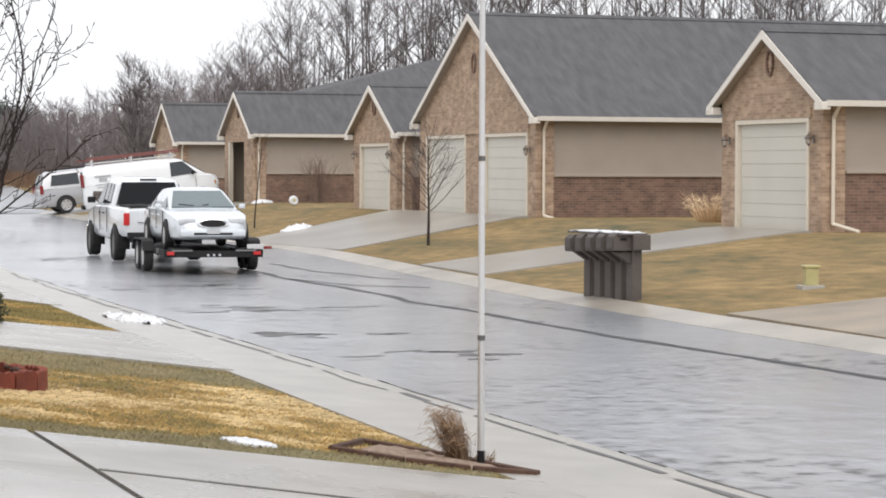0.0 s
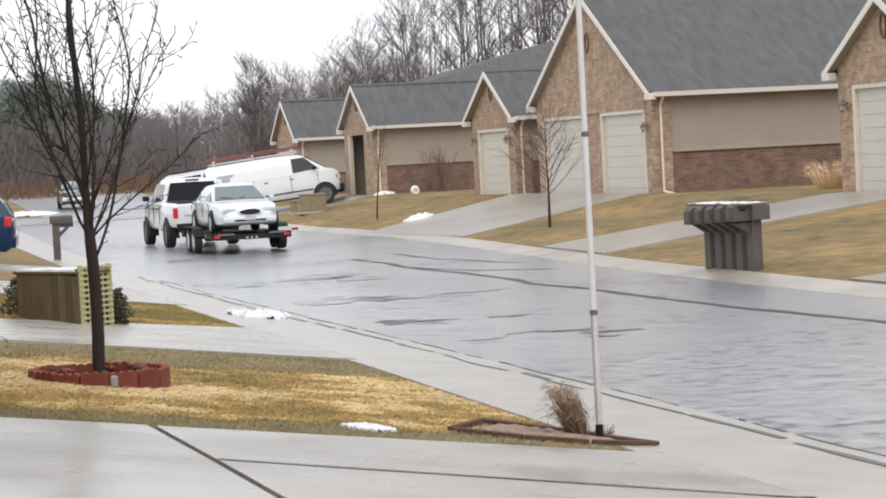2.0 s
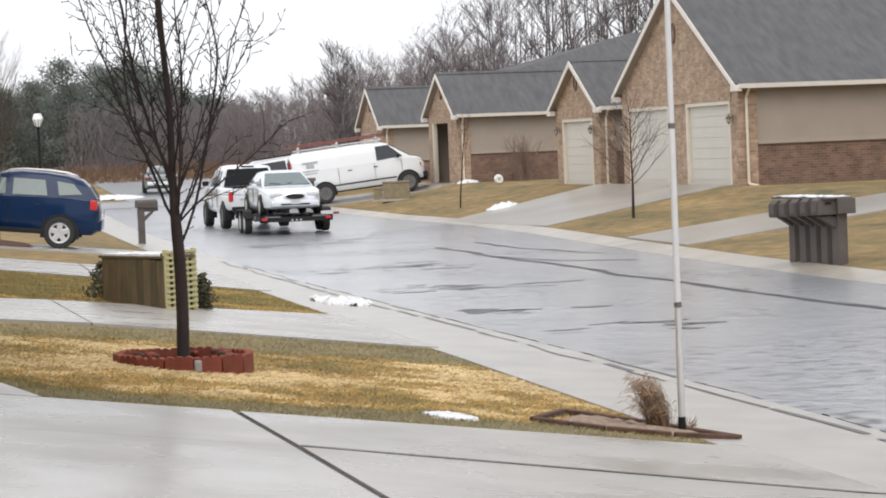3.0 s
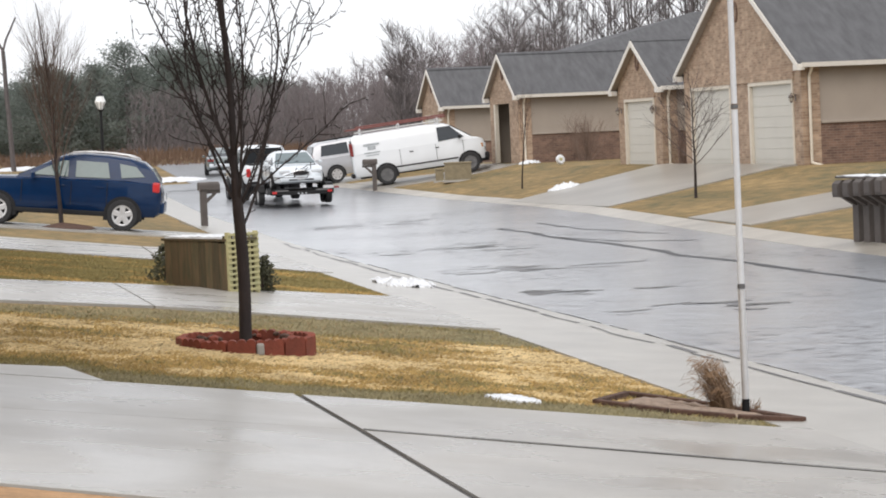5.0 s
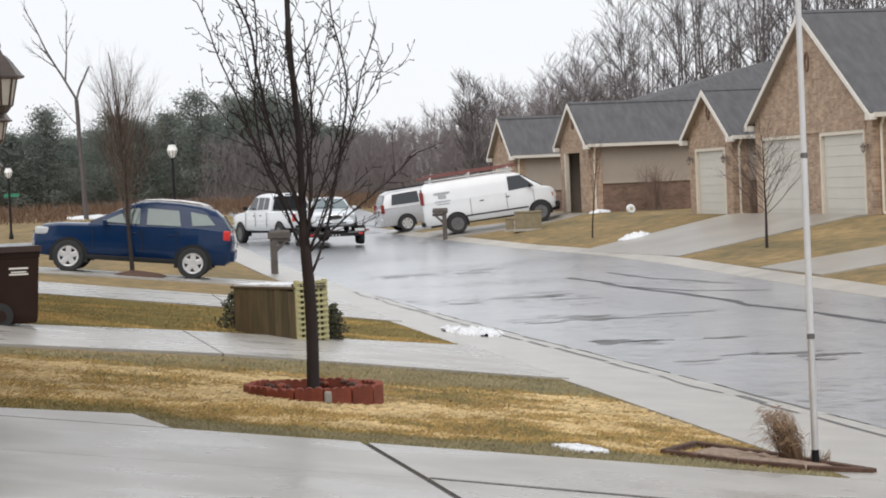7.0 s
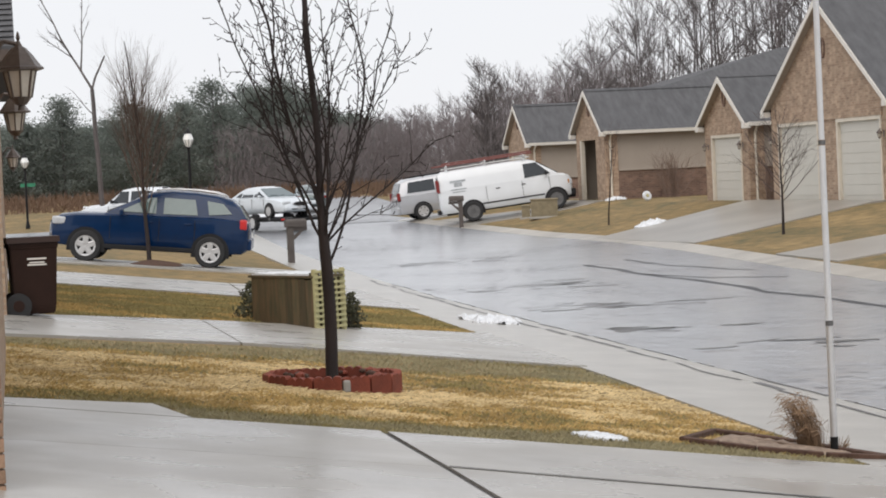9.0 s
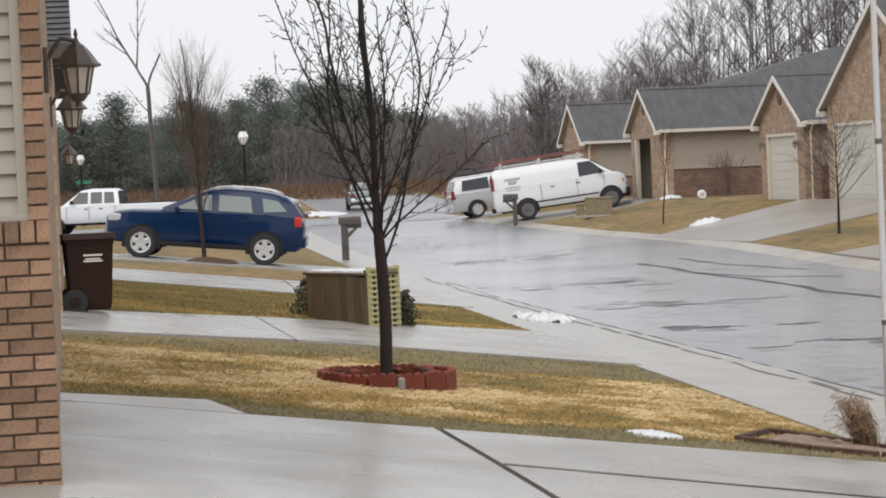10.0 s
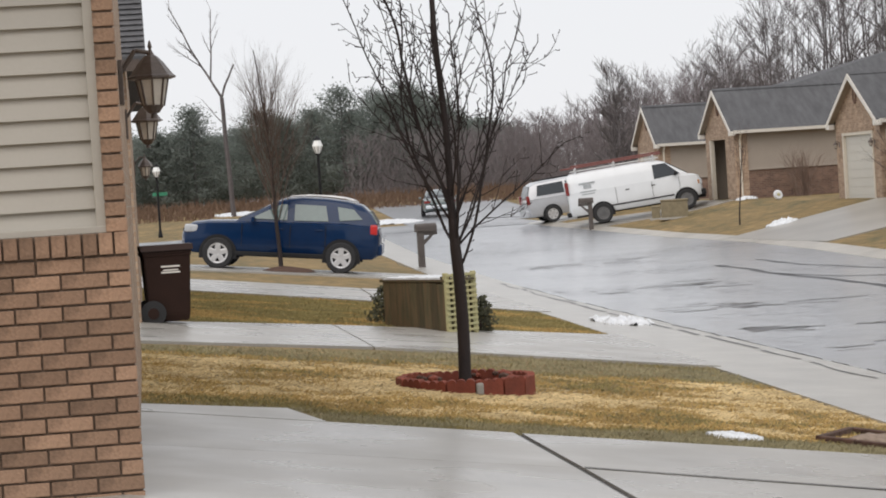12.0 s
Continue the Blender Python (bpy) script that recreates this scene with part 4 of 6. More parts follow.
SEDAN = dict(mw=0.15, w=0.92, belt=0.93, sill=0.3, wb=0.83, wr=0.64, roof=1.315, r=0.32, axles=(-1.35, 1.4), tw=0.2, spokes=7,
             body=[(-2.48, 0.6, 0.45, 0.7), (-2.4, 0.8, 0.32, 0.86), (-2.1, 0.88, 0.26, 0.95), (-1.3, 0.92, 0.22, 0.96), (0.6, 0.92, 0.22, 0.95), (1.2, 0.92, 0.22, 0.9), (1.8, 0.9, 0.24, 0.84), (2.15, 0.83, 0.24, 0.75), (2.34, 0.72, 0.26, 0.67), (2.44, 0.58, 0.3, 0.57), (2.48, 0.45, 0.36, 0.5)],
             cabin=[(-1.95, 0.94, 0.06), (-1.3, 1.25, 0.02), (-0.8, 1.385, 0), (-0.25, 1.415, 0), (0.15, 1.36, 0), (1.15, 0.92, 0.03)],
             windows=[[(0.9, 0.08), (0.05, 0.08), (0.05, 0.86), (0.2, 0.86)], [(-0.05, 0.08), (-0.95, 0.08), (-0.85, 0.82), (-0.05, 0.88)], [(-1.05, 0.1), (-1.5, 0.16), (-1.2, 0.5), (-1.0, 0.6)]],
             screen=((1.1, 0.965), (0.26, 1.325)), screen_mat=M_GLASSB, rear=((-1.92, 0.975), (-1.33, 1.21)), mirrors=((0.75, 0.98),), handles=((-0.7, 0.78), (0.2, 0.78)), seams=(0.0, -1.02, 0.98),
             extras=both("headlamp", (0.56, 2.29, 0.655), (0.36, 0.2, 0.14), M_HEAD, 0.06) + both("tail_lamp", (0.66, -2.42, 0.76), (0.34, 0.14, 0.14), M_TAILD, 0.04)
             + [("front_bumper", (0, 2.42, 0.4), (1.5, 0.2, 0.18), M_SILVER, 0.06),
                ("lower_intake", (0, 2.5, 0.38), (0.9, 0.05, 0.06), M_PLAST, 0.02), ("number_plate", (0, 2.53, 0.44), (0.3, 0.015, 0.12), M_HEAD, 0.003), ("rear_bumper", (0, -2.42, 0.5), (1.5, 0.16, 0.2), M_SILVER, 0.06)])

VAN = dict(w=1.0, belt=1.32, sill=0.42, wb=0.97, wr=0.84, roof=2.02, r=0.38, axles=(-1.5, 1.74), tw=0.24, spokes=8, rim=M_STEELRIM,
           body=[(-2.74, 0.94, 0.5, 1.3), (-2.68, 0.99, 0.42, 1.34), (-1.2, 1.0, 0.4, 1.35), (1.5, 1.0, 0.4, 1.36), (1.9, 0.99, 0.42, 1.33), (2.15, 0.97, 0.44, 1.29), (2.32, 0.92, 0.46, 1.22), (2.38, 0.86, 0.48, 1.12), (2.41, 0.78, 0.52, 0.98)],
           cabin=[(-2.72, 1.36, 0), (-2.68, 1.95, 0.0), (-2.53, 2.05, 0), (0.0, 2.07, 0), (0.85, 2.03, 0), (1.1, 1.94, 0.0), (1.95, 1.33, 0.03)],
           windows=[[(1.62, 0.1), (0.62, 0.02), (0.62, 0.8), (1.12, 0.8)]], glass=M_GLASS,
           screen=((1.9, 1.38), (1.15, 1.9)), rear=((-2.735, 1.45), (-2.7, 1.85)), mirrors=((1.45, 1.42),), mirror_mat=M_PLAST,
           handles=((0.55, 1.12), (-0.45, 1.12)), handle_mat=M_PLAST, seams=(0.5, -0.9, 1.55),
           extras=both("tail_lamp", (0.95, -2.72, 1.5), (0.12, 0.1, 0.5), M_TAILD, 0.02) + both("headlamp", (0.74, 2.34, 0.96), (0.3, 0.16, 0.2), M_HEAD, 0.03) + both("corner_lamp", (0.9, 2.25, 0.97), (0.06, 0.12, 0.16), M_AMBER, 0.015) + both("rub_strip", (0.995, 0.0, 0.62), (0.02, 2.6, 0.05), M_PLAST, 0.006)
           + both("ladder_rail", (0.62, -0.9, 2.27), (0.05, 3.9, 0.065), M_LADDER, 0.015) + both("inner_ladder_rail", (0.28, -0.7, 2.34), (0.045, 3.5, 0.06), M_LADDER, 0.015) + both("rack_rail", (0.8, -0.8, 2.13), (0.05, 3.4, 0.05), M_RIM, 0.01)
           + [("rack_post", (s * 0.8, y, 2.12), (0.05, 0.05, 0.3), M_WHITEV, 0.01) for s in (1, -1) for y in (-2.3, -0.8, 0.7)]
           + [("ladder_rung", (0, -2.6 + i * 0.34, 2.27), (1.2, 0.05, 0.05), M_LADDER, 0.01) for i in range(11)]
           + [("rack_bar", (0, y, 2.19), (1.75, 0.06, 0.06), M_RIM, 0.01) for y in (-2.3, -0.8, 0.7)]
           + [("grille", (0, 2.4, 0.94), (1.1, 0.08, 0.3), M_PLAST, 0.03), ("front_bumper", (0, 2.43, 0.56), (1.85, 0.18, 0.24), M_PLAST, 0.05), ("rear_bumper", (0, -2.78, 0.5), (1.85, 0.14, 0.16), M_PLAST, 0.03), ("under_frame", (0, 0, 0.4), (1.5, 5.0, 0.12), M_PLAST, 0.02)])

MINIVAN = dict(w=0.97, belt=1.08, sill=0.36, wb=0.92, wr=0.74, roof=1.7, r=0.34, axles=(-1.5, 1.55), spokes=6,
               body=[(-2.5, 0.82, 0.4, 1.0), (-2.42, 0.93, 0.32, 1.08), (-1.2, 0.97, 0.28, 1.1), (1.0, 0.97, 0.28, 1.08), (1.8, 0.95, 0.28, 0.98), (2.35, 0.86, 0.3, 0.84), (2.55, 0.66, 0.36, 0.7)],
               cabin=[(-2.45, 1.1, 0), (-2.25, 1.64, 0.0), (-2.0, 1.74, 0), (0.3, 1.76, 0), (0.7, 1.7, 0), (1.75, 1.08, 0.02)],
               windows=[[(1.4, 0.1), (0.5, 0.1), (0.5, 0.84), (0.8, 0.84)], [(0.4, 0.1), (-0.75, 0.1), (-0.75, 0.86), (0.4, 0.86)], [(-0.85, 0.1), (-2.05, 0.14), (-1.95, 0.84), (-0.85, 0.86)]],
               screen=((1.7, 1.12), (0.74, 1.67)), rear=((-2.44, 1.15), (-2.27, 1.6)), mirrors=((1.2, 1.14),), handles=((0.3, 0.95), (-0.6, 0.95)), seams=(0.45, -0.8),
               extras=both("tail_lamp", (0.86, -2.44, 1.05), (0.18, 0.14, 0.36), M_TAILD, 0.02) + both("headlamp", (0.68, 2.4, 0.74), (0.36, 0.2, 0.16), M_HEAD, 0.04)
               + both("roof_rail", (0.66, -0.9, 1.79), (0.04, 1.9, 0.04), M_PLAST, 0.01) + [("rear_bumper", (0, -2.5, 0.5), (1.7, 0.16, 0.28), M_SILVERV, 0.05), ("number_plate", (0, -2.55, 0.85), (0.3, 0.02, 0.15), M_HEAD, 0.003)])


def heading_pose(p, ahead, up_hint=(0, 0, 1)):
    """A pose whose +y points along ahead."""
    y = Vector(ahead).normalized()
    x = y.cross(Vector(up_hint)).normalized()
    z = x.cross(y)
    return Matrix.Translation(p) @ Matrix((x, y, z)).transposed().to_4x4()


def on_land(x, y, ahead, half, lift=0.03):
    """Stand something with its axles half a metre-count before and behind (x, y) on the land."""
    d = Vector((*ahead, 0)).normalized()
    a, b = Vector((x, y, 0)) + d * half, Vector((x, y, 0)) - d * half
    a.z, b.z = land(a.x, a.y) + lift, land(b.x, b.y) + lift
    return heading_pose((a + b) / 2, a - b)


suv = car("parked_suv", "dark blue sport utility car parked nose-up on a driveway", "car", M_BLUE, SUV, on_land(3.66, 53.2, (-1, 0.15), 1.36))
for s in (1, -1):
    bm = bmesh.new()
    way = [(0.6 * s, y, z) for y, z in ((-0.1, 1.6), (-0.22, 1.66), (-0.5, 1.69), (-1.0, 1.69), (-1.4, 1.66), (-1.58, 1.61), (-1.64, 1.56))]
    for a, b in zip(way, way[1:]):
        rod(bm, a, b, 0.018, n=8)
    part("roof_rail", bm, M_RIM, suv, "silver arched roof rail")
van = car("panel_van", "white panel van with red ladders on its roof rack", "van", M_WHITEV, VAN, on_land(20.3, 90.0, (1, -0.17), 1.72))
for i, (y, z, w, h) in enumerate(((-1.95, 1.62, 0.62, 0.06), (-1.95, 1.48, 0.3, 0.14), (-1.95, 1.3, 0.62, 0.05), (-1.95, 1.2, 0.5, 0.04))):
    part("lettering_bar", boxed((-0.955 - (1.6 - z) * 0.06, y, z), (0.012, w, h)), M_GREYBAR, van)
    part("lettering_bar", boxed((0.955 + (1.6 - z) * 0.06, y, z), (0.012, w, h)), M_GREYBAR, van)
car("minivan", "silver minivan with dark windows parked on a driveway", "van", M_SILVERV, MINIVAN, on_land(19.75, 98.6, (1, 0.0), 1.5))
car("parked_sedan", "small grey-green car parked on the street far off", "car", M_GREENC, SEDAN, heading_pose((17.35, 126.0, land(17.35, 126) + 0.03), (0.12, 1, 0)))

PICKUP_OB = car("pickup_truck", "white crew-cab pickup truck towing a car trailer", "truck", M_WHITE, PICKUP)


def trailer():
    """A tandem car hauler; its origin is the hitch, it reaches back along -y."""
    v = thing("car_trailer", "black steel flatbed car trailer on a wet street", "trailer")
    for i in range(7):
        part("deck_plank", boxed((-0.84 + i * 0.28, -3.75, 0.45), (0.272, 4.7, 0.05), 0.006), M_PLAST, v)
    for y in (-1.6, -2.7, -3.4, -4.6, -5.6):
        part("cross_beam", boxed((0, y, 0.385), (1.9, 0.07, 0.08), 0.008), M_PLAST, v)
    for s in (1, -1):
        part("side_rail", boxed((s * 1.0, -3.75, 0.44), (0.07, 4.7, 0.12), 0.01), M_PLAST, v)
        part("tongue_beam", rodded((s * 0.6, -1.4, 0.42), (0, 0, 0.46), 0.05), M_PLAST, v)
        bm = prism([(-4.72, 0.44), (-4.62, 0.64), (-4.45, 0.69), (-3.4, 0.69), (-3.23, 0.64), (-3.13, 0.44), (-3.18, 0.44), (-3.27, 0.62), (-3.42, 0.66), (-4.43, 0.66), (-4.58, 0.62), (-4.67, 0.44)], 0, s * 1.14 - 0.12, s * 1.14 + 0.12)
        part("fender", bm, M_PLAST, v)
        part("tail_lamp", boxed((s * 0.9, -6.15, 0.43), (0.15, 0.05, 0.07), 0.01), M_TAIL, v)
        part("ramp", boxed((s * 0.66, -5.7, 0.5), (0.36, 0.9, 0.045), 0.01), M_PLAST, v)
        part("ramp_hinge", rodded((s * 0.45, -6.14, 0.48), (s * 0.87, -6.14, 0.48), 0.025), M_STEELRIM, v)
        part("stake_pocket", boxed((s * 1.05, -5.4, 0.46), (0.05, 0.1, 0.1), 0.006), M_STEELRIM, v)
    part("tail_beam", boxed((0, -6.08, 0.4), (2.05, 0.1, 0.11), 0.01), M_PLAST, v)
    part("light_bar", boxed((0.86, -6.12, 0.56), (0.34, 0.05, 0.1), 0.01), M_RIM, v)
    part("side_marker", boxed((1.13, -6.1, 0.54), (0.16, 0.05, 0.06), 0.01), M_TAILD, v)
    for x in (-0.12, 0.0, 0.12):
        part("marker_lamp", boxed((x, -6.14, 0.39), (0.05, 0.03, 0.045), 0.01), M_HEAD, v)
    part("winch_post", boxed((0, -1.45, 0.68), (0.14, 0.14, 0.42), 0.01), M_PLAST, v)
    for y in (-3.52, -4.34):
        for s in (1, -1):
            wheel(v, s * 1.12, y, 0.32, 0.2, 6, M_RIM)
    return v


TRAILER_OB = trailer()
SEDAN_OB = car("towed_sedan", "silver-white sedan riding backwards on the trailer deck", "car", M_SILVER, SEDAN)
oval = Matrix.Translation((0, 2.455, 0.61)) @ pose(0, 0, 0, -82, 0, 0)
ring = part("grille_ring", spun([(0.8, -0.02), (1.0, -0.01), (1.0, 0.025), (0.8, 0.03)], 32, oval @ Matrix.Diagonal((0.37, 0.105, 1, 1)), False), M_CHROME, SEDAN_OB)
part("grille", spun([(0.0, 0.0), (0.82, 0.0), (0.82, 0.012), (0.0, 0.014)], 32, oval @ Matrix.Diagonal((0.37, 0.105, 1, 1))), M_PLAST, ring)
for s in (1, -1):
    part("lamp_surround", boxed((s * 0.56, 2.27, 0.655), (0.4, 0.2, 0.17), 0.07), M_SILVER, SEDAN_OB)
    part("wiper", rodded((s * 0.1 + 0.1, 1.06, 1.0), (s * 0.35 + 0.2, 1.0, 1.03), 0.012), M_PLAST, SEDAN_OB)
for o in SEDAN_OB.children_recursive:
    o.location = o.location * 0.91
    if o.type == "MESH":
        o.data.transform(Matrix.Scale(0.91, 4))


# ---- trees ----
def sticks(name, segs, material, parent=None, label="", sides=5):
    """Tapered limbs: (start, end, radius at start, radius at end)."""
    vs, fs = [], []
    for a, b, r1, r2 in segs:
        d = (b - a)
        if d.length < 1e-5:
            continue
        u = d.orthogonal().normalized()
        w = d.normalized().cross(u)
        k = len(vs)
        for p, r in ((a, r1), (b + d.normalized() * r2 * 0.6, r2)):
            for i in range(sides):
                g = 2 * math.pi * i / sides
                vs.append(p + (u * math.cos(g) + w * math.sin(g)) * r)
        for i in range(sides):
            j = (i + 1) % sides
            fs.append((k + i, k + j, k + sides + j, k + sides + i))
        fs.append(tuple(range(k + sides, k + 2 * sides)))
    return part(name, (vs, [], fs), material, parent, label)


def tube(name, segs, material, parent, sides=10):
    """One unbroken upright stem through the ends of its segments."""
    line = [(a, r) for a, b, r, q in segs] + [(segs[-1][1], segs[-1][3])]
    vs, fs = [], []
    for p, r in line:
        vs += [p + Vector((math.cos(2 * math.pi * i / sides) * r, math.sin(2 * math.pi * i / sides) * r, 0)) for i in range(sides)]
    for k in range(len(line) - 1):
        for i in range(sides):
            j = (i + 1) % sides
            fs.append((k * sides + i, k * sides + j, (k + 1) * sides + j, (k + 1) * sides + i))
    fs.append(tuple(range((len(line) - 1) * sides, len(line) * sides)))
    return part(name, (vs, [], fs), material, parent, smooth=True)


def grow(rng, segs, p, d, length, r, depth, up=0.12, wob=0.12, kids=(3, 5), kid_len=0.55, spread=0.6, r_end=0.35):
    n = max(3, int(length / 0.18)) if depth > 0 else 2
    n = min(n, 14)
    step = length / n
    for i in range(n):
        d = (d + Vector((rng.uniform(-wob, wob), rng.uniform(-wob, wob), rng.uniform(-wob, wob) + up))).normalized()
        q = p + d * step
        ra, rb = lerp(r, r * r_end, i / n), lerp(r, r * r_end, (i + 1) / n)
        segs.append((p, q, ra, rb))
        if depth > 0 and i >= 0.2 * n:
            m = 1 if rng.random() < kids[0] / n * 1.2 else 0
            if rng.random() < kids[1] / n * 0.5:
                m += 1
            for _ in range(m):
                side = d.orthogonal().normalized()
                side.rotate(Matrix.Rotation(rng.uniform(0, 6.28), 3, d))
                nd = (d + side * rng.uniform(spread * 0.6, spread * 1.3)).normalized()
                grow(rng, segs, q, nd, length * kid_len * rng.uniform(0.6, 1.1) * (1 - 0.45 * i / n), rb * 0.6, depth - 1, up, wob * 1.1, kids, kid_len, spread, r_end)
        p = q


def bare_tree(name, label, x, y, height, trunk_r, seed, limbs, first, depth=2, spread=0.55, lean=(0, 0), up=0.1, twig=M_TWIG, limb_len=0.5, kids=(3, 5), kid_len=0.55, last=0.93, tilt=0.0, wob=0.12, kid_spread=0.6):
    rng = random.Random(seed)
    t = thing(name, label, "tree", Matrix.Translation((x, y, land(x, y) - 0.03)) @ pose(0, 0, 0, 0, tilt, 0))
    trunk, crown = [], []
    n = 14
    p = Vector((0, 0, 0))
    d = Vector((lean[0], lean[1], 1)).normalized()
    pts = []
    for i in range(n):
        d = (d + Vector((rng.uniform(-0.03, 0.03), rng.uniform(-0.03, 0.03), 0.05))).normalized()
        q = p + d * height / n
        trunk.append((p, q, lerp(trunk_r, trunk_r * 0.16, (i / n) ** 0.8), lerp(trunk_r, trunk_r * 0.16, ((i + 1) / n) ** 0.8)))
        pts.append((p, q))
        p = q
    trunk.insert(0, (Vector((0, 0, -0.05)), Vector((0, 0, 0.12)), trunk_r * 1.5, trunk_r))
    for k in range(limbs):
        f = lerp(first, last, (k / limbs) ** 0.9)
        i = min(n - 1, int(f * n))
        base = pts[i][0].lerp(pts[i][1], f * n - i)
        a = k * 2.4 + rng.uniform(-0.4, 0.4)
        s = spread * rng.uniform(0.8, 1.25)
        nd = Vector((math.cos(a) * s, math.sin(a) * s, 1)).normalized()
        grow(rng, crown, base, nd, height * limb_len * (1 - 0.72 * f) * rng.uniform(0.8, 1.15) + 0.25, trunk_r * lerp(0.32, 0.18, f), depth, up, wob, kids, kid_len, kid_spread)
    tube("trunk", trunk, M_BARK, t)
    sticks("crown", crown, twig, t, "bare winter branches", 4)
    return t


def pear_tree(x, y, seed):
    """A young bare fruit tree: knobbly limbs that leave low and bend upwards, set with short spurs."""
    rng = random.Random(seed)
    t = thing("tree", "bare young pear tree with wet dark trunk, ringed by edging", "tree", Matrix.Translation((x, y, land(x, y) - 0.03)))

    def jitter(k):
        return Vector((rng.uniform(-k, k), rng.uniform(-k, k), rng.uniform(-k, k)))

    def limb(segs, p, d, length, r, level, rise):
        n = max(3, int(length / 0.085))
        step = length / n
        for i in range(n):
            k = i / n
            d = (d + jitter(0.11 if level > 1 else 0.18) + Vector((0, 0, rise))).normalized()
            q = p + d * step
            ra, rb = lerp(r, r * 0.42, k), lerp(r, r * 0.42, (i + 1) / n)
            segs.append((p, q, ra, rb))
            side = d.orthogonal().normalized()
            side.rotate(Matrix.Rotation(rng.uniform(0, 6.28), 3, d))
            if i > 0 and rng.random() < 0.75:
                e = q + (d * 0.5 + side + Vector((0, 0, 0.3))).normalized() * rng.uniform(0.02, 0.085)
                segs.append((q, e, 0.0042, 0.0038))
                segs.append((e, e + (d * 0.5 + Vector((0, 0, 0.5))).normalized() * 0.01, 0.006, 0.003))
            if level and k > 0.12 and rng.random() < (0.5 if level > 1 else 0.22):
                nd = (d + side * rng.uniform(0.6, 1.1)).normalized()
                limb(segs, q, nd, (0.5 if level > 1 else 0.26) * rng.uniform(0.4, 1.1) * (1.1 - 0.5 * k), max(0.0045, rb * 0.55), level - 1, 0.07)
            p = q

    h, r0, n = 5.0, 0.052, 26
    trunk, p, pts = [(Vector((0, 0, -0.05)), Vector((0, 0, 0.1)), r0 * 1.3, r0)], Vector((0, 0, 0)), []
    for i in range(n):
        z = h * (i + 1) / n
        q = Vector((-0.034 * max(0, z - 1.0) + 0.012 * math.sin(i * 0.8), 0.02 * math.sin(i * 0.8), z))
        ra, rb = (float(np.interp(k, (0, 0.22, 0.3, 1), (r0, 0.046, 0.03, 0.012))) for k in (i / n, (i + 1) / n))
        trunk.append((p, q, ra, rb))
        pts.append(p)
        p = q
    crown = []
    # (height, compass degrees, outward slope, length, radius, rise)
    scaffold = [(1.35, 185, 0.16, 2.7, 0.022, 0.014), (1.15, 8, 0.36, 2.4, 0.017, 0.045), (1.2, 335, 0.52, 1.9, 0.014, 0.03), (1.18, 15, 0.95, 1.25, 0.012, 0.015),
                (1.2, 172, 0.48, 2.3, 0.017, 0.045), (1.35, 200, 0.55, 2.0, 0.015, 0.035), (1.6, 175, 0.45, 1.7, 0.012, 0.04), (1.95, 5, 0.7, 1.0, 0.01, 0.04),
                (2.25, 350, 0.55, 0.9, 0.009, 0.05), (1.2, 75, 0.5, 1.9, 0.014, 0.04), (1.4, 115, 0.5, 1.7, 0.013, 0.04), (1.25, 265, 0.5, 1.9, 0.014, 0.04), (1.55, 290, 0.45, 1.6, 0.012, 0.04),
                (1.75, 60, 0.5, 1.3, 0.01, 0.04), (2.1, 190, 0.55, 1.0, 0.01, 0.04), (2.4, 240, 0.5, 0.9, 0.009, 0.05), (2.5, 20, 0.5, 0.9, 0.009, 0.05), (1.75, 225, 0.55, 1.3, 0.01, 0.04),
                (2.0, 130, 0.5, 1.1, 0.009, 0.05), (1.5, 320, 0.6, 1.4, 0.011, 0.04), (1.3, 150, 0.7, 1.3, 0.011, 0.02), (1.3, 30, 0.75, 1.3, 0.011, 0.02), (1.45, 350, 0.5, 1.6, 0.011, 0.04), (1.7, 160, 0.65, 1.1, 0.009, 0.03)]
    for z, turn, s, length, r, rise in scaffold:
        a = radians(turn)
        limb(crown, pts[min(n - 1, int(z / h * n))], Vector((math.cos(a) * s, math.sin(a) * s, 1)).normalized(), length, r * 0.88, 2, rise)
    tube("trunk", trunk, M_BARK, t)
    sticks("crown", crown, M_BARK, t, "bare knobbly branches with short spurs", 4)
    return t


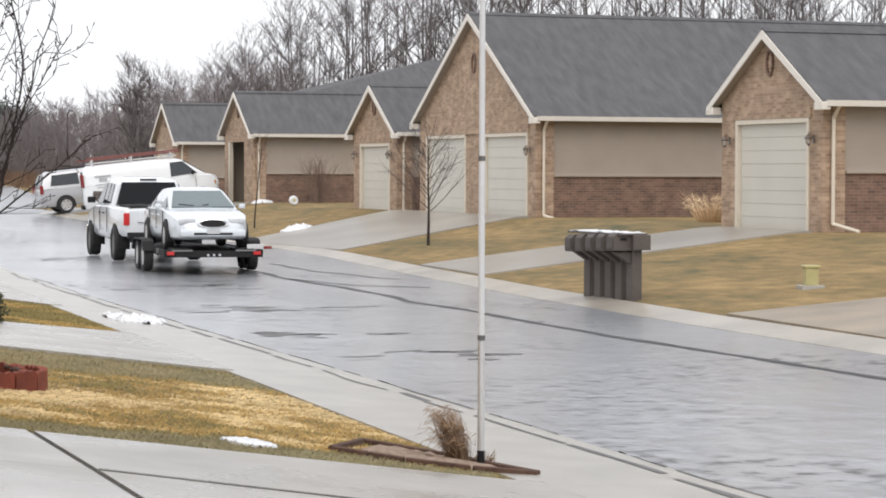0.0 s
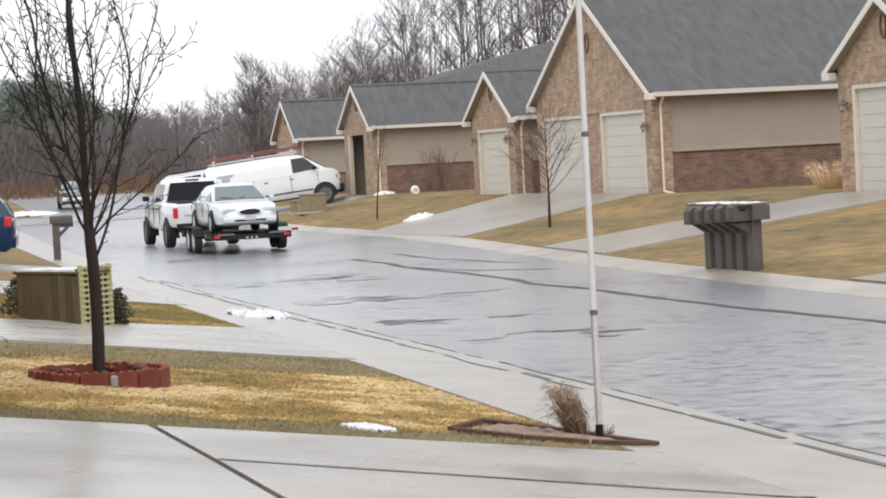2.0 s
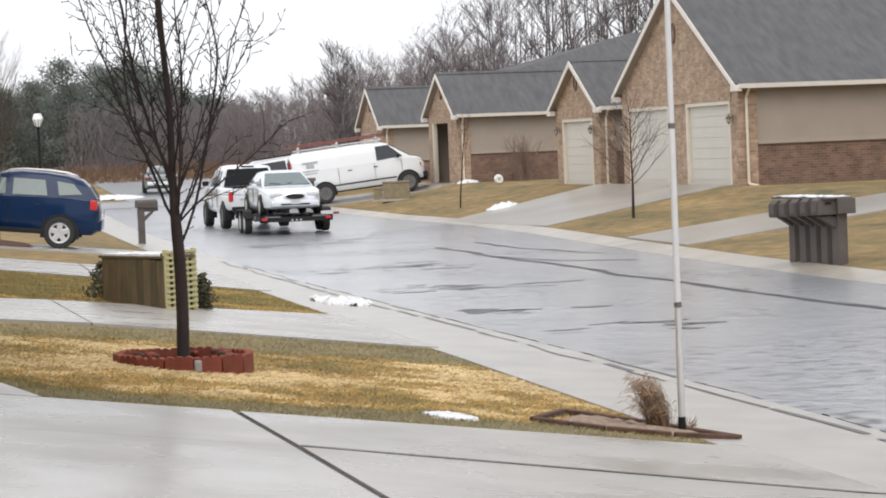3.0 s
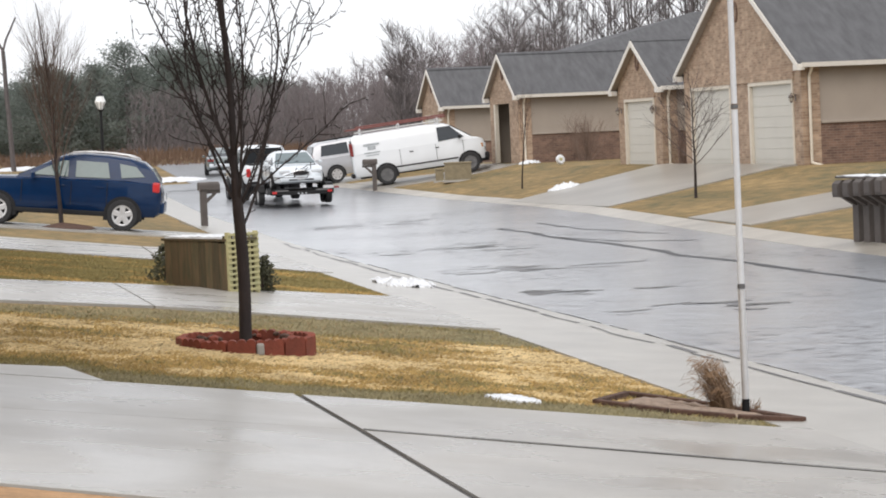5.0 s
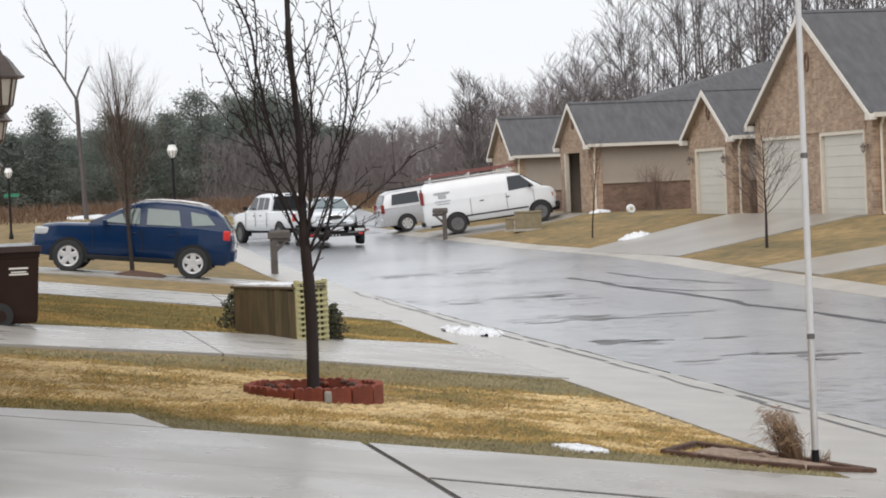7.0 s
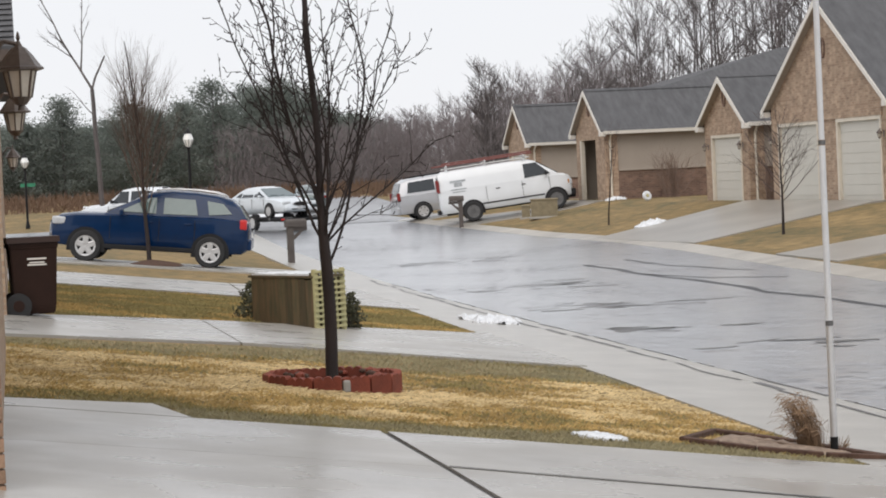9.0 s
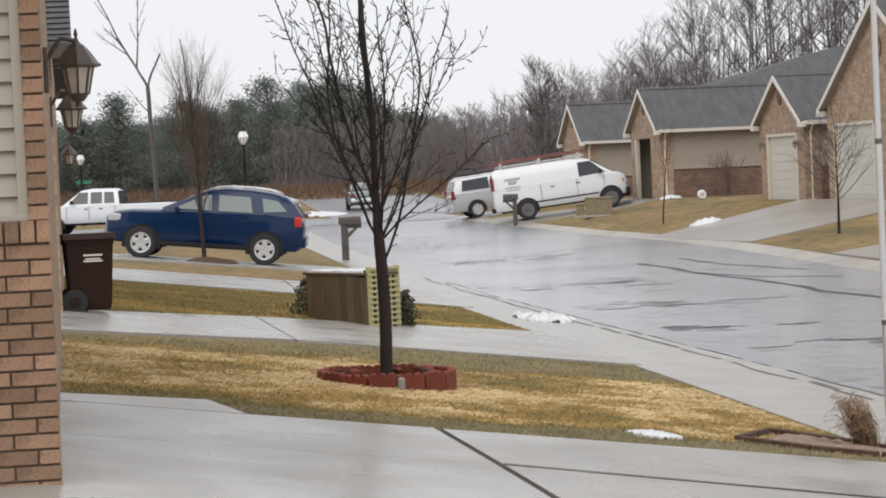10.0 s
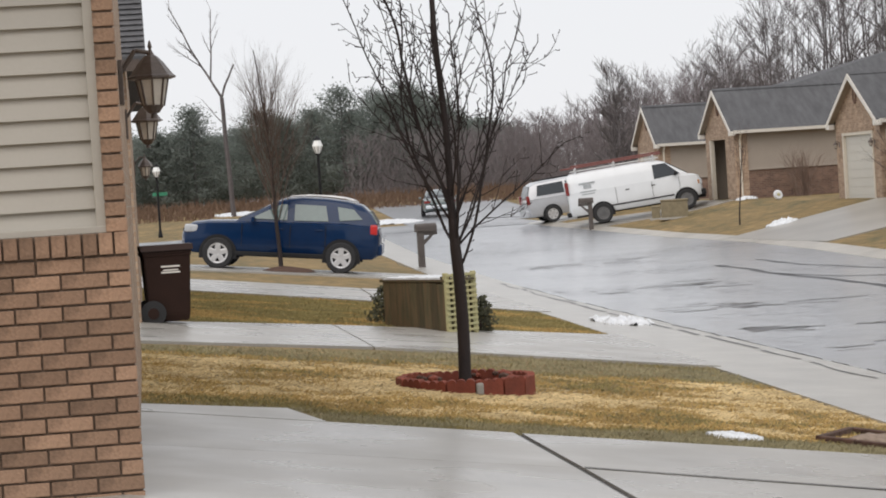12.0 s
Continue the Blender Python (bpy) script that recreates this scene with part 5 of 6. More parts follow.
pear_tree(2.66, 18.6, 7)
bare_tree("tree", "slim bare tree standing in a mulch mound", 3.57, 52.0, 4.95, 0.055, 8, 50, 0.22, 3, 0.42, up=0.08, twig=M_BROWNT, limb_len=0.44, kids=(5, 7), last=0.72, kid_spread=0.5)
bare_tree("sapling", "small bare sapling in a lawn", 18.88, 54.3, 2.75, 0.042, 11, 30, 0.3, 2, 1.15, up=0.03, limb_len=0.62, kids=(6, 9), kid_len=0.45, kid_spread=0.8)
bare_tree("sapling", "thin bare sapling beside a driveway", 19.54, 72.85, 2.9, 0.03, 15, 12, 0.4, 2, 0.4)
def dead_tree(x, y, seed):
    """A tall bare trunk that forks high up into a long leaning stem and a broken stub."""
    rng = random.Random(seed)
    t = thing("tree", "tall dead tree with a forked broken top", "tree", Matrix.Translation((x, y, land(x, y) - 0.1)))
    trunk, p = [], Vector((0, 0, 0))
    for i in range(8):
        q = p + Vector((-0.04 + rng.uniform(-0.04, 0.04), 0, 0.95))
        trunk.append((p, q, lerp(0.165, 0.125, i / 8), lerp(0.165, 0.125, (i + 1) / 8)))
        p = q
    crown = []
    grow(rng, crown, p, Vector((-0.5, 0.1, 1)).normalized(), 6.5, 0.11, 2, 0.02, 0.06, (5, 6), 0.4, 0.6)
    grow(rng, crown, p, Vector((0.32, 0, 1)).normalized(), 2.2, 0.1, 1, 0.0, 0.08, (1, 1), 0.3, 0.5, 0.7)
    grow(rng, crown, p - Vector((0, 0, 1.6)), Vector((-0.75, 0.2, 1)).normalized(), 2.0, 0.05, 1, 0.02, 0.1)
    grow(rng, crown, p + Vector((-0.5, 0.1, 1)).normalized() * 1.38, Vector((0.05, 0.1, 1)).normalized(), 4.5, 0.08, 2, 0.02, 0.07, (5, 6), 0.4, 0.6)
    tube("trunk", trunk, M_WOODSD, t, 8)
    sticks("crown", crown, M_WOODSD, t, "bare broken limbs", 4)


dead_tree(7.6, 150.0, 21)


def shrub(name, label, x, y, w, h, seed, n, material, leaf):
    """A low shrub: stems, and a crown of small leaf blades (leaf in metres; 0 for bare)."""
    rng = random.Random(seed)
    t = thing(name, label, "shrub", Matrix.Translation((x, y, land(x, y) - 0.02)))
    segs = []
    for _ in range(n):
        a, s = rng.uniform(0, 6.28), rng.uniform(0.1, 0.8)
        grow(rng, segs, Vector((rng.uniform(-0.1, 0.1) * w, rng.uniform(-0.1, 0.1) * w, 0)), Vector((math.cos(a) * s, math.sin(a) * s, 1)).normalized(), h * rng.uniform(0.7, 1.0) * (0.5 if leaf else 1.0), 0.012, 1, 0.06, 0.2, spread=0.7)
    sticks("bare_crown", segs, M_TWIG if leaf else material, t, sides=3)["kind"] = "stuff"
    if leaf:
        vs, fs = [], []
        for _ in range(800):
            r, a, z = rng.random() ** 0.5, rng.uniform(0, 6.28), rng.uniform(0.03, 1)
            r *= math.sin(math.pi * min(0.95, 0.25 + z * 0.68)) ** 0.7 * (1 + 0.8 * noise.noise((math.cos(a) * 1.6, math.sin(a) * 1.6, z * 3 + seed)))
            c = Vector((r * w / 2 * math.cos(a), r * w / 2 * math.sin(a), z * h))
            u = Vector((rng.uniform(-1, 1), rng.uniform(-1, 1), rng.uniform(-0.2, 1))).normalized() * leaf
            v = u.orthogonal().normalized() * leaf * 0.35
            k = len(vs)
            vs += [c, c + u * 0.5 + v, c + u, c + u * 0.5 - v]
            fs.append((k, k + 1, k + 2, k + 3))
        part("foliage", (vs, [], fs), material, t)
    return t


shrub("evergreen_shrub", "dark evergreen shrub beside a wooden screen", 3.32, 29.75, 0.46, 0.48, 2, 16, M_SHRUB, 0.05)
shrub("evergreen_shrub", "small dark shrub behind a lattice panel", 4.36, 28.5, 0.24, 0.46, 3, 9, M_SHRUB, 0.045)
shrub("bare_shrub", "bare brown shrub before a brick wainscot", 25.4, 85.4, 2.2, 1.75, 5, 60, M_SHRUBB, 0)
shrub("bare_shrub", "bare brown shrub beside a garage gable", 23.6, 69.0, 0.9, 1.7, 6, 20, M_SHRUBB, 0)


def blades(name, pts, material, label, category, kind="stuff"):
    """Upright blades: (root, tip, width)."""
    vs, fs = [], []
    for a, b, w in pts:
        u = Vector((b - a)).orthogonal().normalized() * w / 2
        k = len(vs)
        m = a.lerp(b, 0.55)
        vs += [a - u, a + u, m + u * 0.8, b, m - u * 0.8]
        fs += [(k, k + 1, k + 2, k + 4), (k + 4, k + 2, k + 3)]
    return tagged(part(name, (vs, [], fs), material), label, category, kind=kind)


def clump(name, label, x, y, w, h, n, seed, material, droop=0.5):
    rng = random.Random(seed)
    pts = []
    for _ in range(n):
        a, r = rng.uniform(0, 6.28), rng.random() ** 0.6
        p = Vector((x + math.cos(a) * r * w * 0.3, y + math.sin(a) * r * w * 0.3, land(x, y) - 0.02))
        hh = h * rng.uniform(0.55, 1.05)
        m = p + Vector((math.cos(a) * r * w * 0.35, math.sin(a) * r * w * 0.35, hh * 0.75))
        tip = m + Vector((math.cos(a) * w * droop * rng.uniform(0.1, 0.7), math.sin(a) * w * droop * rng.uniform(0.1, 0.7), hh * rng.uniform(-0.15, 0.3)))
        wd = rng.uniform(0.006, 0.012) * max(1, h)
        pts += [(p, m, wd), (m - Vector((0, 0, 0.02)), tip, wd * 0.8)]
    return blades(name, pts, material, label, "grass", kind="")


def plume(x, y, h, n, seed):
    """A narrow dry tuft that leans and droops to one side."""
    rng = random.Random(seed)
    pts = []
    for _ in range(n):
        a, r = rng.uniform(0, 6.28), 0.085 * rng.random() ** 0.5
        p = Vector((x + math.cos(a) * r, y + math.sin(a) * r, land(x, y) - 0.01))
        k = h * rng.uniform(0.35, 1.0)
        m = p + Vector((-0.1 * k + rng.gauss(0, 0.028), rng.gauss(0, 0.03), k * 0.62))
        e = m + Vector((-0.17 * k + rng.gauss(0, 0.04), rng.gauss(0, 0.04), k * 0.36))
        g = e + Vector((-abs(rng.gauss(0.035, 0.04)), rng.gauss(0, 0.03), rng.uniform(-0.09, 0.01)))
        w = rng.uniform(0.004, 0.008)
        pts += [(p, m, w), (m - Vector((0, 0, 0.01)), e, w * 0.9), (e - Vector((0, 0, 0.01)), g, w * 0.7)]
    return blades("ornamental_grass", pts, M_STRAW, "narrow drooping clump of dry brown ornamental grass by the flagpole", "grass", kind="")


plume(5.54, 15.55, 0.44, 420, 3)
clump("ornamental_grass", "low dry grass tuft beside the flagpole", 5.73, 15.55, 0.12, 0.13, 90, 4, M_STRAW)
clump("ornamental_grass", "pale straw clump of ornamental grass beside a garage", 25.2, 51.8, 0.95, 0.8, 520, 6, M_STRAWL, 0.35)


def lawn_blades():
    rng = random.Random(9)
    gold, pale, grey, olive = [], [], [], []
    for _ in range(200000):
        y = 14.5 + 22.0 * rng.random() ** 1.7 if rng.random() < 0.76 else rng.uniform(26.5, 37.5)
        x = rng.uniform(0.02, x_near(y) - walk_w(y) - 0.02)
        if 22.0 + 0.5 * x < y < 26.2 + 0.6 * x and y < 29.3 or y < (15.47 if x < 1.16 else 14.6):
            continue
        p = Vector((x, y, land(x, y) - 0.004))
        # streaks and tufts: bleached down the middle, grey along the drives, golden towards the street
        big = noise.noise((x * 0.6, y * 0.75, 8))
        small = noise.noise((x * 2.4, y * 2.8, 4)) + 0.6 * noise.noise((x * 6.0, y * 8.0, 2))
        v = 0.9 * big + 0.55 * small + rng.uniform(-0.16, 0.16)
        if y > 26:
            row = olive if v < 0.22 else gold
        else:
            mid = 1 - abs(y - 18.3) / 3.6
            edge = clamp((y - 20.6) / 1.2) + clamp((15.9 - y) / 0.7)
            v += 0.5 * mid - 0.75 * clamp(edge) + 0.04
            row = pale if v > 0.38 else gold if v > 0.0 else olive if v > -0.32 or edge < 0.2 else grey
        h = rng.uniform(0.012, 0.04) * (0.6 if row is pale else 1.0)
        flat = 0.06 if row is pale else 0.035
        row.append((p + Vector((0, 0, 0.008)), p + Vector((rng.uniform(-flat, flat), rng.uniform(-flat, flat), h)), rng.uniform(0.004, 0.01) * (1.6 if y > 26 else 1.0)))
    blades("lawn_grass", gold, M_BLADE, "short dead golden-brown lawn grass", "grass")
    blades("lawn_grass", pale, M_BLADEP, "pale bleached grass down the middle of the lawn", "grass")
    blades("lawn_grass", grey, M_BLADEG, "grey-green damp grass along the lawn edges", "grass")
    blades("lawn_grass", olive, M_BLADEO, "olive green winter grass in tufts", "grass")


lawn_blades()


# ---- the woods and the field ----
def woods(name, label, material, spots, seed, twigs=(16, 24)):
    """Far bare trees as one thicket: trunks with fans of rising limbs."""
    rng = random.Random(seed)
    segs = []
    for x, y, h, r in spots:
        z0 = land(x, y) - 0.3
        p = Vector((x, y, z0))
        lean = Vector((rng.uniform(-0.06, 0.06), rng.uniform(-0.06, 0.06), 1)).normalized()
        prev = p
        n = 6
        for i in range(n):
            q = prev + (lean + Vector((rng.uniform(-0.07, 0.07), rng.uniform(-0.07, 0.07), 0))) * h / n
            ra, rb = r * (1 - 0.8 * i / n), r * (1 - 0.8 * (i + 1) / n)
            segs.append((prev, q, ra, rb))
            if i >= 1:
                for _ in range(rng.randint(2, 4)):
                    a, s = rng.uniform(0, 6.28), rng.uniform(0.45, 1.25)
                    d = Vector((math.cos(a) * s, math.sin(a) * s, 1)).normalized()
                    m = q + d * h * rng.uniform(0.12, 0.25)
                    segs.append((q, m, rb * 0.5, rb * 0.28))
                    for _ in range(rng.randint(*twigs) // 4):
                        d2 = (d + Vector((rng.uniform(-0.7, 0.7), rng.uniform(-0.7, 0.7), rng.uniform(-0.1, 0.5)))).normalized()
                        b = q.lerp(m, rng.uniform(0.35, 1))
                        e = b + d2 * h * rng.uniform(0.06, 0.14)
                        segs.append((b, e, rb * 0.2 + 0.008, 0.007))
                        d3 = (d2 + Vector((rng.uniform(-0.8, 0.8), rng.uniform(-0.8, 0.8), rng.uniform(0, 0.6)))).normalized()
                        b3 = b.lerp(e, 0.6)
                        segs.append((b3, b3 + d3 * h * rng.uniform(0.04, 0.09), 0.011, 0.006))
            prev = q
    return tagged(sticks(name, segs, material, sides=3), label, "trees", kind="stuff")


rw = random.Random(31)
spots = []
for _ in range(125):
    y = rw.uniform(118, 165)
    k = rw.random()
    u = lerp(0.25, 0.6, k ** 1.15)
    x = y * u
    if y < 126 and x < 68:
        y, x = y + 16, x + 16 * u
    h = lerp(5.5, 17.0, clamp((u - 0.24) / 0.11)) * rw.uniform(0.8, 1.15)
    spots.append((x, y, h, lerp(0.04, 0.13, h / 17) * rw.uniform(0.6, 1.2)))
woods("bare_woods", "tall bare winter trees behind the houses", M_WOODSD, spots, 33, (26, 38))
spots = []
for _ in range(420):
    y = rw.uniform(185, 235)
    u = rw.uniform(0.12, 0.29)
    spots.append((y * u, y, rw.uniform(3.8, 5.6) * lerp(1.0, 1.6, clamp((u - 0.185) / 0.07)), rw.uniform(0.05, 0.1)))
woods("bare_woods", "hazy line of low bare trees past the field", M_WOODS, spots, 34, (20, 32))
spots = [(28.5 + rw.uniform(-1.3, 1.3), 128 + rw.uniform(-3, 3), rw.uniform(5.5, 7.4), 0.07) for _ in range(9)]
woods("bare_woods", "dense dark bare tree past the last house", M_WOODSD, spots, 35, (24, 36))


def pine(x, y, h, w, seed):
    """An old pine: a bare lower trunk, whorls of limbs and clumps of needle sprays."""
    rng = random.Random(seed)
    t = thing("pine_tree", "dark green pine at the edge of the field", "tree", Matrix.Translation((x, y, land(x, y) - 0.2)), "pines past the field")
    trunk = [(Vector((0, 0, 0)), Vector((0, 0, h * 0.95)), 0.16, 0.03)]
    vs, fs = [], []
    for i in range(44):
        f = lerp(0.1, 1.0, i / 43)
        reach = w * 0.5 * math.sin(math.pi * (0.22 + 0.74 * f)) ** 0.8 * rng.uniform(0.5, 1.2)
        a = i * 2.4 + rng.uniform(-0.5, 0.5)
        c = Vector((math.cos(a) * reach, math.sin(a) * reach, f * h + reach * 0.12))
        trunk.append((Vector((0, 0, f * h * 0.97)), c, 0.035, 0.01))
        for _ in range(180):
            q = Vector((0, 0, f * h * 0.97)).lerp(c, rng.uniform(0.3, 1.1)) + Vector((rng.gauss(0, 0.42), rng.gauss(0, 0.42), rng.gauss(0, 0.28)))
            u = Vector((rng.uniform(-1, 1), rng.uniform(-1, 1), rng.uniform(-0.3, 0.9))).normalized() * rng.uniform(0.16, 0.34)
            out = Vector((q.x, q.y, 0)) * 0.5 + Vector((rng.uniform(-0.5, 0.5), rng.uniform(-0.5, 0.5), 0.7 + rng.uniform(-0.4, 0.4)))
            v = u.cross(out).normalized() * 0.05
            k = len(vs)
            vs += [q - v * 0.4, q + u * 0.6 + v, q + u, q + u * 0.5 - v]
            fs.append((k, k + 1, k + 2, k + 3))
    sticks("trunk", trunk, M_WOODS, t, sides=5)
    part("crown", (vs, [], fs), M_PINE, t)
    return t


rp = random.Random(5)
for i in range(46):
    u = lerp(-0.03, 0.175, (i + rp.random()) / 46)
    y = rp.uniform(178, 214)
    top = float(np.interp(u, (-0.03, 0.02, 0.06, 0.1, 0.135, 0.15, 0.18), (5.5, 6.6, 7.6, 8.6, 8.8, 6.5, 4.5)))
    pine(y * u, y, top * rp.uniform(0.8, 1.08), rp.uniform(4.2, 6.4), 100 + i)


def dead_brush():
    rng = random.Random(12)
    pts = []
    for _ in range(15000):
        y = rng.uniform(146, 176)
        x = y * rng.uniform(-0.06, 0.3)
        if y < 157 and abs(x - 8.3) < 1.9:  # a strip of snow lies in this gap
            continue
        p = Vector((x, y, land(x, y) - 0.05))
        h = rng.uniform(0.2, 0.75) * lerp(0.7, 1.25, clamp((y - 146) / 30))
        pts.append((p, p + Vector((rng.uniform(-0.3, 0.3), rng.uniform(-0.3, 0.3), h)), rng.uniform(0.04, 0.1)))
    blades("dead_brush", pts, M_BRUSH, "reddish dead weeds and brush along the field", "brush")



def thicket():
    """Tangled bare undergrowth at the far woods' foot, added to blur them like haze."""
    rng = random.Random(14)
    segs = []
    for _ in range(16000):
        y = rng.uniform(176, 184)
        x = y * rng.uniform(0.1, 0.32)
        z = land(x, y) + 4.6 * rng.random() ** 1.5
        a = Vector((x, y, z - 0.2))
        segs.append((a, a + Vector((rng.gauss(0, 0.35), rng.gauss(0, 0.2), rng.uniform(0.3, 1.1))), 0.016, 0.008))
    tagged(sticks("thicket", segs, M_WOODS, sides=3), "tangled grey-brown bare undergrowth added at the wood's edge to blur trunks like haze", "brush", kind="stuff")


dead_brush()
thicket()


def far_ridge():
    """The mass of woods far behind, closing the gaps between the trunks."""
    rng = random.Random(17)
    vs, n = [], 160
    for i in range(n + 1):
        x = lerp(-60, 150, i / n)
        y = 262 + 3 * math.sin(i * 0.4)
        vs += [(x, y, land(x, y) - 4), (x, y + 4, 3.2 + 0.5 * noise.noise((x * 0.12, 0, 2)) + rng.uniform(-0.2, 0.2)), (x, y + 30, land(x, y) - 4)]
    fs = [(3 * i + k, 3 * i + 3 + k, 3 * i + 4 + k, 3 * i + 1 + k) for i in range(n) for k in (0, 1)]
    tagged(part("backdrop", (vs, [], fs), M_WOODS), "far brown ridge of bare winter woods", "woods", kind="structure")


far_ridge()


# ---- things by the street ----
def flagpole():
    t = thing("flagpole", "tall white telescoping metal pole with dark joints", "pole", Matrix.Translation((5.66, 15.44, land(5.66, 15.44))))
    secs = ((0.0, 0.12, 0.027, M_METAL_B), (0.12, 0.88, 0.0245, M_RIM), (0.92, 2.12, 0.0225, M_POLE), (2.16, 3.4, 0.0205, M_POLE), (3.44, 5.2, 0.0185, M_POLE))
    for a, b, r, m in secs:
        part("pole_section" if m is not M_METAL_B else "ground_sleeve", rodded((0, 0, a), (0, 0, b), r, n=16), m, t)
    for z, r in ((0.9, 0.027), (2.14, 0.025), (3.42, 0.023)):
        part("joint_collar", rodded((0, 0, z - 0.016), (0, 0, z + 0.016), r, n=16), M_STEELRIM, t)


flagpole()


def flower_bed():
    t = thing("flower_bed", "mulched bed edged with dark weathered timbers", "flower bed")
    corner = [(4.6, 15.5), (5.0, 15.15), (5.88, 14.92), (5.55, 15.9), (5.1, 16.4)]
    vs, fs = [], []
    c = (5.3, 15.6)
    rng = random.Random(2)
    n = 40
    for k in range(4):
        for i in range(n):
            f = i / n * len(corner)
            a, b = corner[int(f)], corner[(int(f) + 1) % len(corner)]
            x, y = lerp(a[0], b[0], f % 1), lerp(a[1], b[1], f % 1)
            x, y = lerp(c[0], x, k / 3), lerp(c[1], y, k / 3)
            vs.append((x, y, land(x, y) + (0.03 if k < 3 else -0.03) + rng.uniform(0, 0.018) * (k < 3)))
    for k in range(3):
        for i in range(n):
            j = (i + 1) % n
            fs.append((k * n + i, k * n + j, (k + 1) * n + j, (k + 1) * n + i))
    part("mulch", (vs, [], fs), M_MULCHG, t)
    for i in range(len(corner)):
        a, b = corner[i], corner[(i + 1) % len(corner)]
        m = 2
        for j in range(m):
            p = [Vector((lerp(a[0], b[0], k), lerp(a[1], b[1], k), 0)) for k in (j / m + 0.01, (j + 1) / m - 0.01)]
            for q in p:
                q.z = land(q.x, q.y) + 0.014
            d = p[1] - p[0]
            bm = bmesh.new()
            box(bm, (0, d.length / 2, 0), (0.06, d.length, 0.065), 0.008, heading_pose(p[0], d))
            part("edging_timber", bm, M_MULCH, t)


flower_bed()


def tree_ring():
    cx, cy, r = 2.66, 18.6, 0.515
    t = thing("tree_ring", "round edging of red scalloped concrete pieces round a tree", "garden edging")
    n = 15
    w = 2 * math.pi * r / n
    outline = [(-w / 2, -0.08), (w / 2, -0.08), (w / 2, 0.11)]
    for k in range(3):
        for j in range(1, 5):
            a = math.pi * j / 5
            outline.append((w / 2 - w / 3 * (k + 0.5) + w / 6 * math.cos(a), 0.11 + 0.03 * math.sin(a)))
        outline.append((w / 2 - w / 3 * (k + 1), 0.11))
    bm = prism(outline, 1, -0.03, 0.03)
    me = bpy.data.meshes.new("edging_piece")
    bmesh.ops.recalc_face_normals(bm, faces=bm.faces)
    bm.to_mesh(me)
    bm.free()
    me.materials.append(M_RINGB)
    for i in range(n):
        a = 2 * math.pi * (i + 0.5) / n - math.pi / 2
        x, y = cx + r * math.cos(a), cy + r * math.sin(a)
        o = new("edging_piece", me)
        o.parent = t
        o.matrix_basis = pose(x, y, lerp(land(cx, cy), land(x, y), 0.25) - 0.02 + 0.006 * math.sin(i * 2.3), 2 * math.sin(i), 0, math.degrees(a) + 90)
    part("mulch", spun([(0.0, 0.05), (0.2, 0.05), (0.45, 0.03), (0.53, 0.0)], 24, Matrix.Translation((cx, cy, land(cx, cy) - 0.005))), M_MULCH, t)
    part("pale_stone", boxed((cx + 0.03, cy - r - 0.035, land(cx, cy - r) + 0.045), (0.06, 0.05, 0.1), 0.02), M_CONC, t, "pale broken stone in the ring")
    rng = random.Random(8)
    for i in range(22):
        a, q = rng.uniform(0, 6.28), rng.uniform(0.25, 0.5)
        p = (cx + q * math.cos(a), cy + q * math.sin(a), land(cx, cy) + 0.07 + rng.uniform(0, 0.03))
        bm = bmesh.new()
        bmesh.ops.create_icosphere(bm, subdivisions=1, radius=rng.uniform(0.025, 0.05), matrix=Matrix.Translation(p) @ Matrix.Diagonal((1, 1, 0.7, 1)))
        part("mulch_lump", bm, M_RINGB if i % 3 == 0 else M_MULCH, t)


tree_ring()
ob = part("mulch_mound", spun([(0.75, -0.02), (0.6, 0.04), (0.3, 0.1), (0.06, 0.14), (0, 0.14)], 26, Matrix.Translation((3.57, 52.0, land(3.57, 52.0))) @ Matrix.Diagonal((1, 1.2, 1, 1))), M_MULCH)
tagged(ob, "mound of red-brown mulch round a slim tree", "mulch")


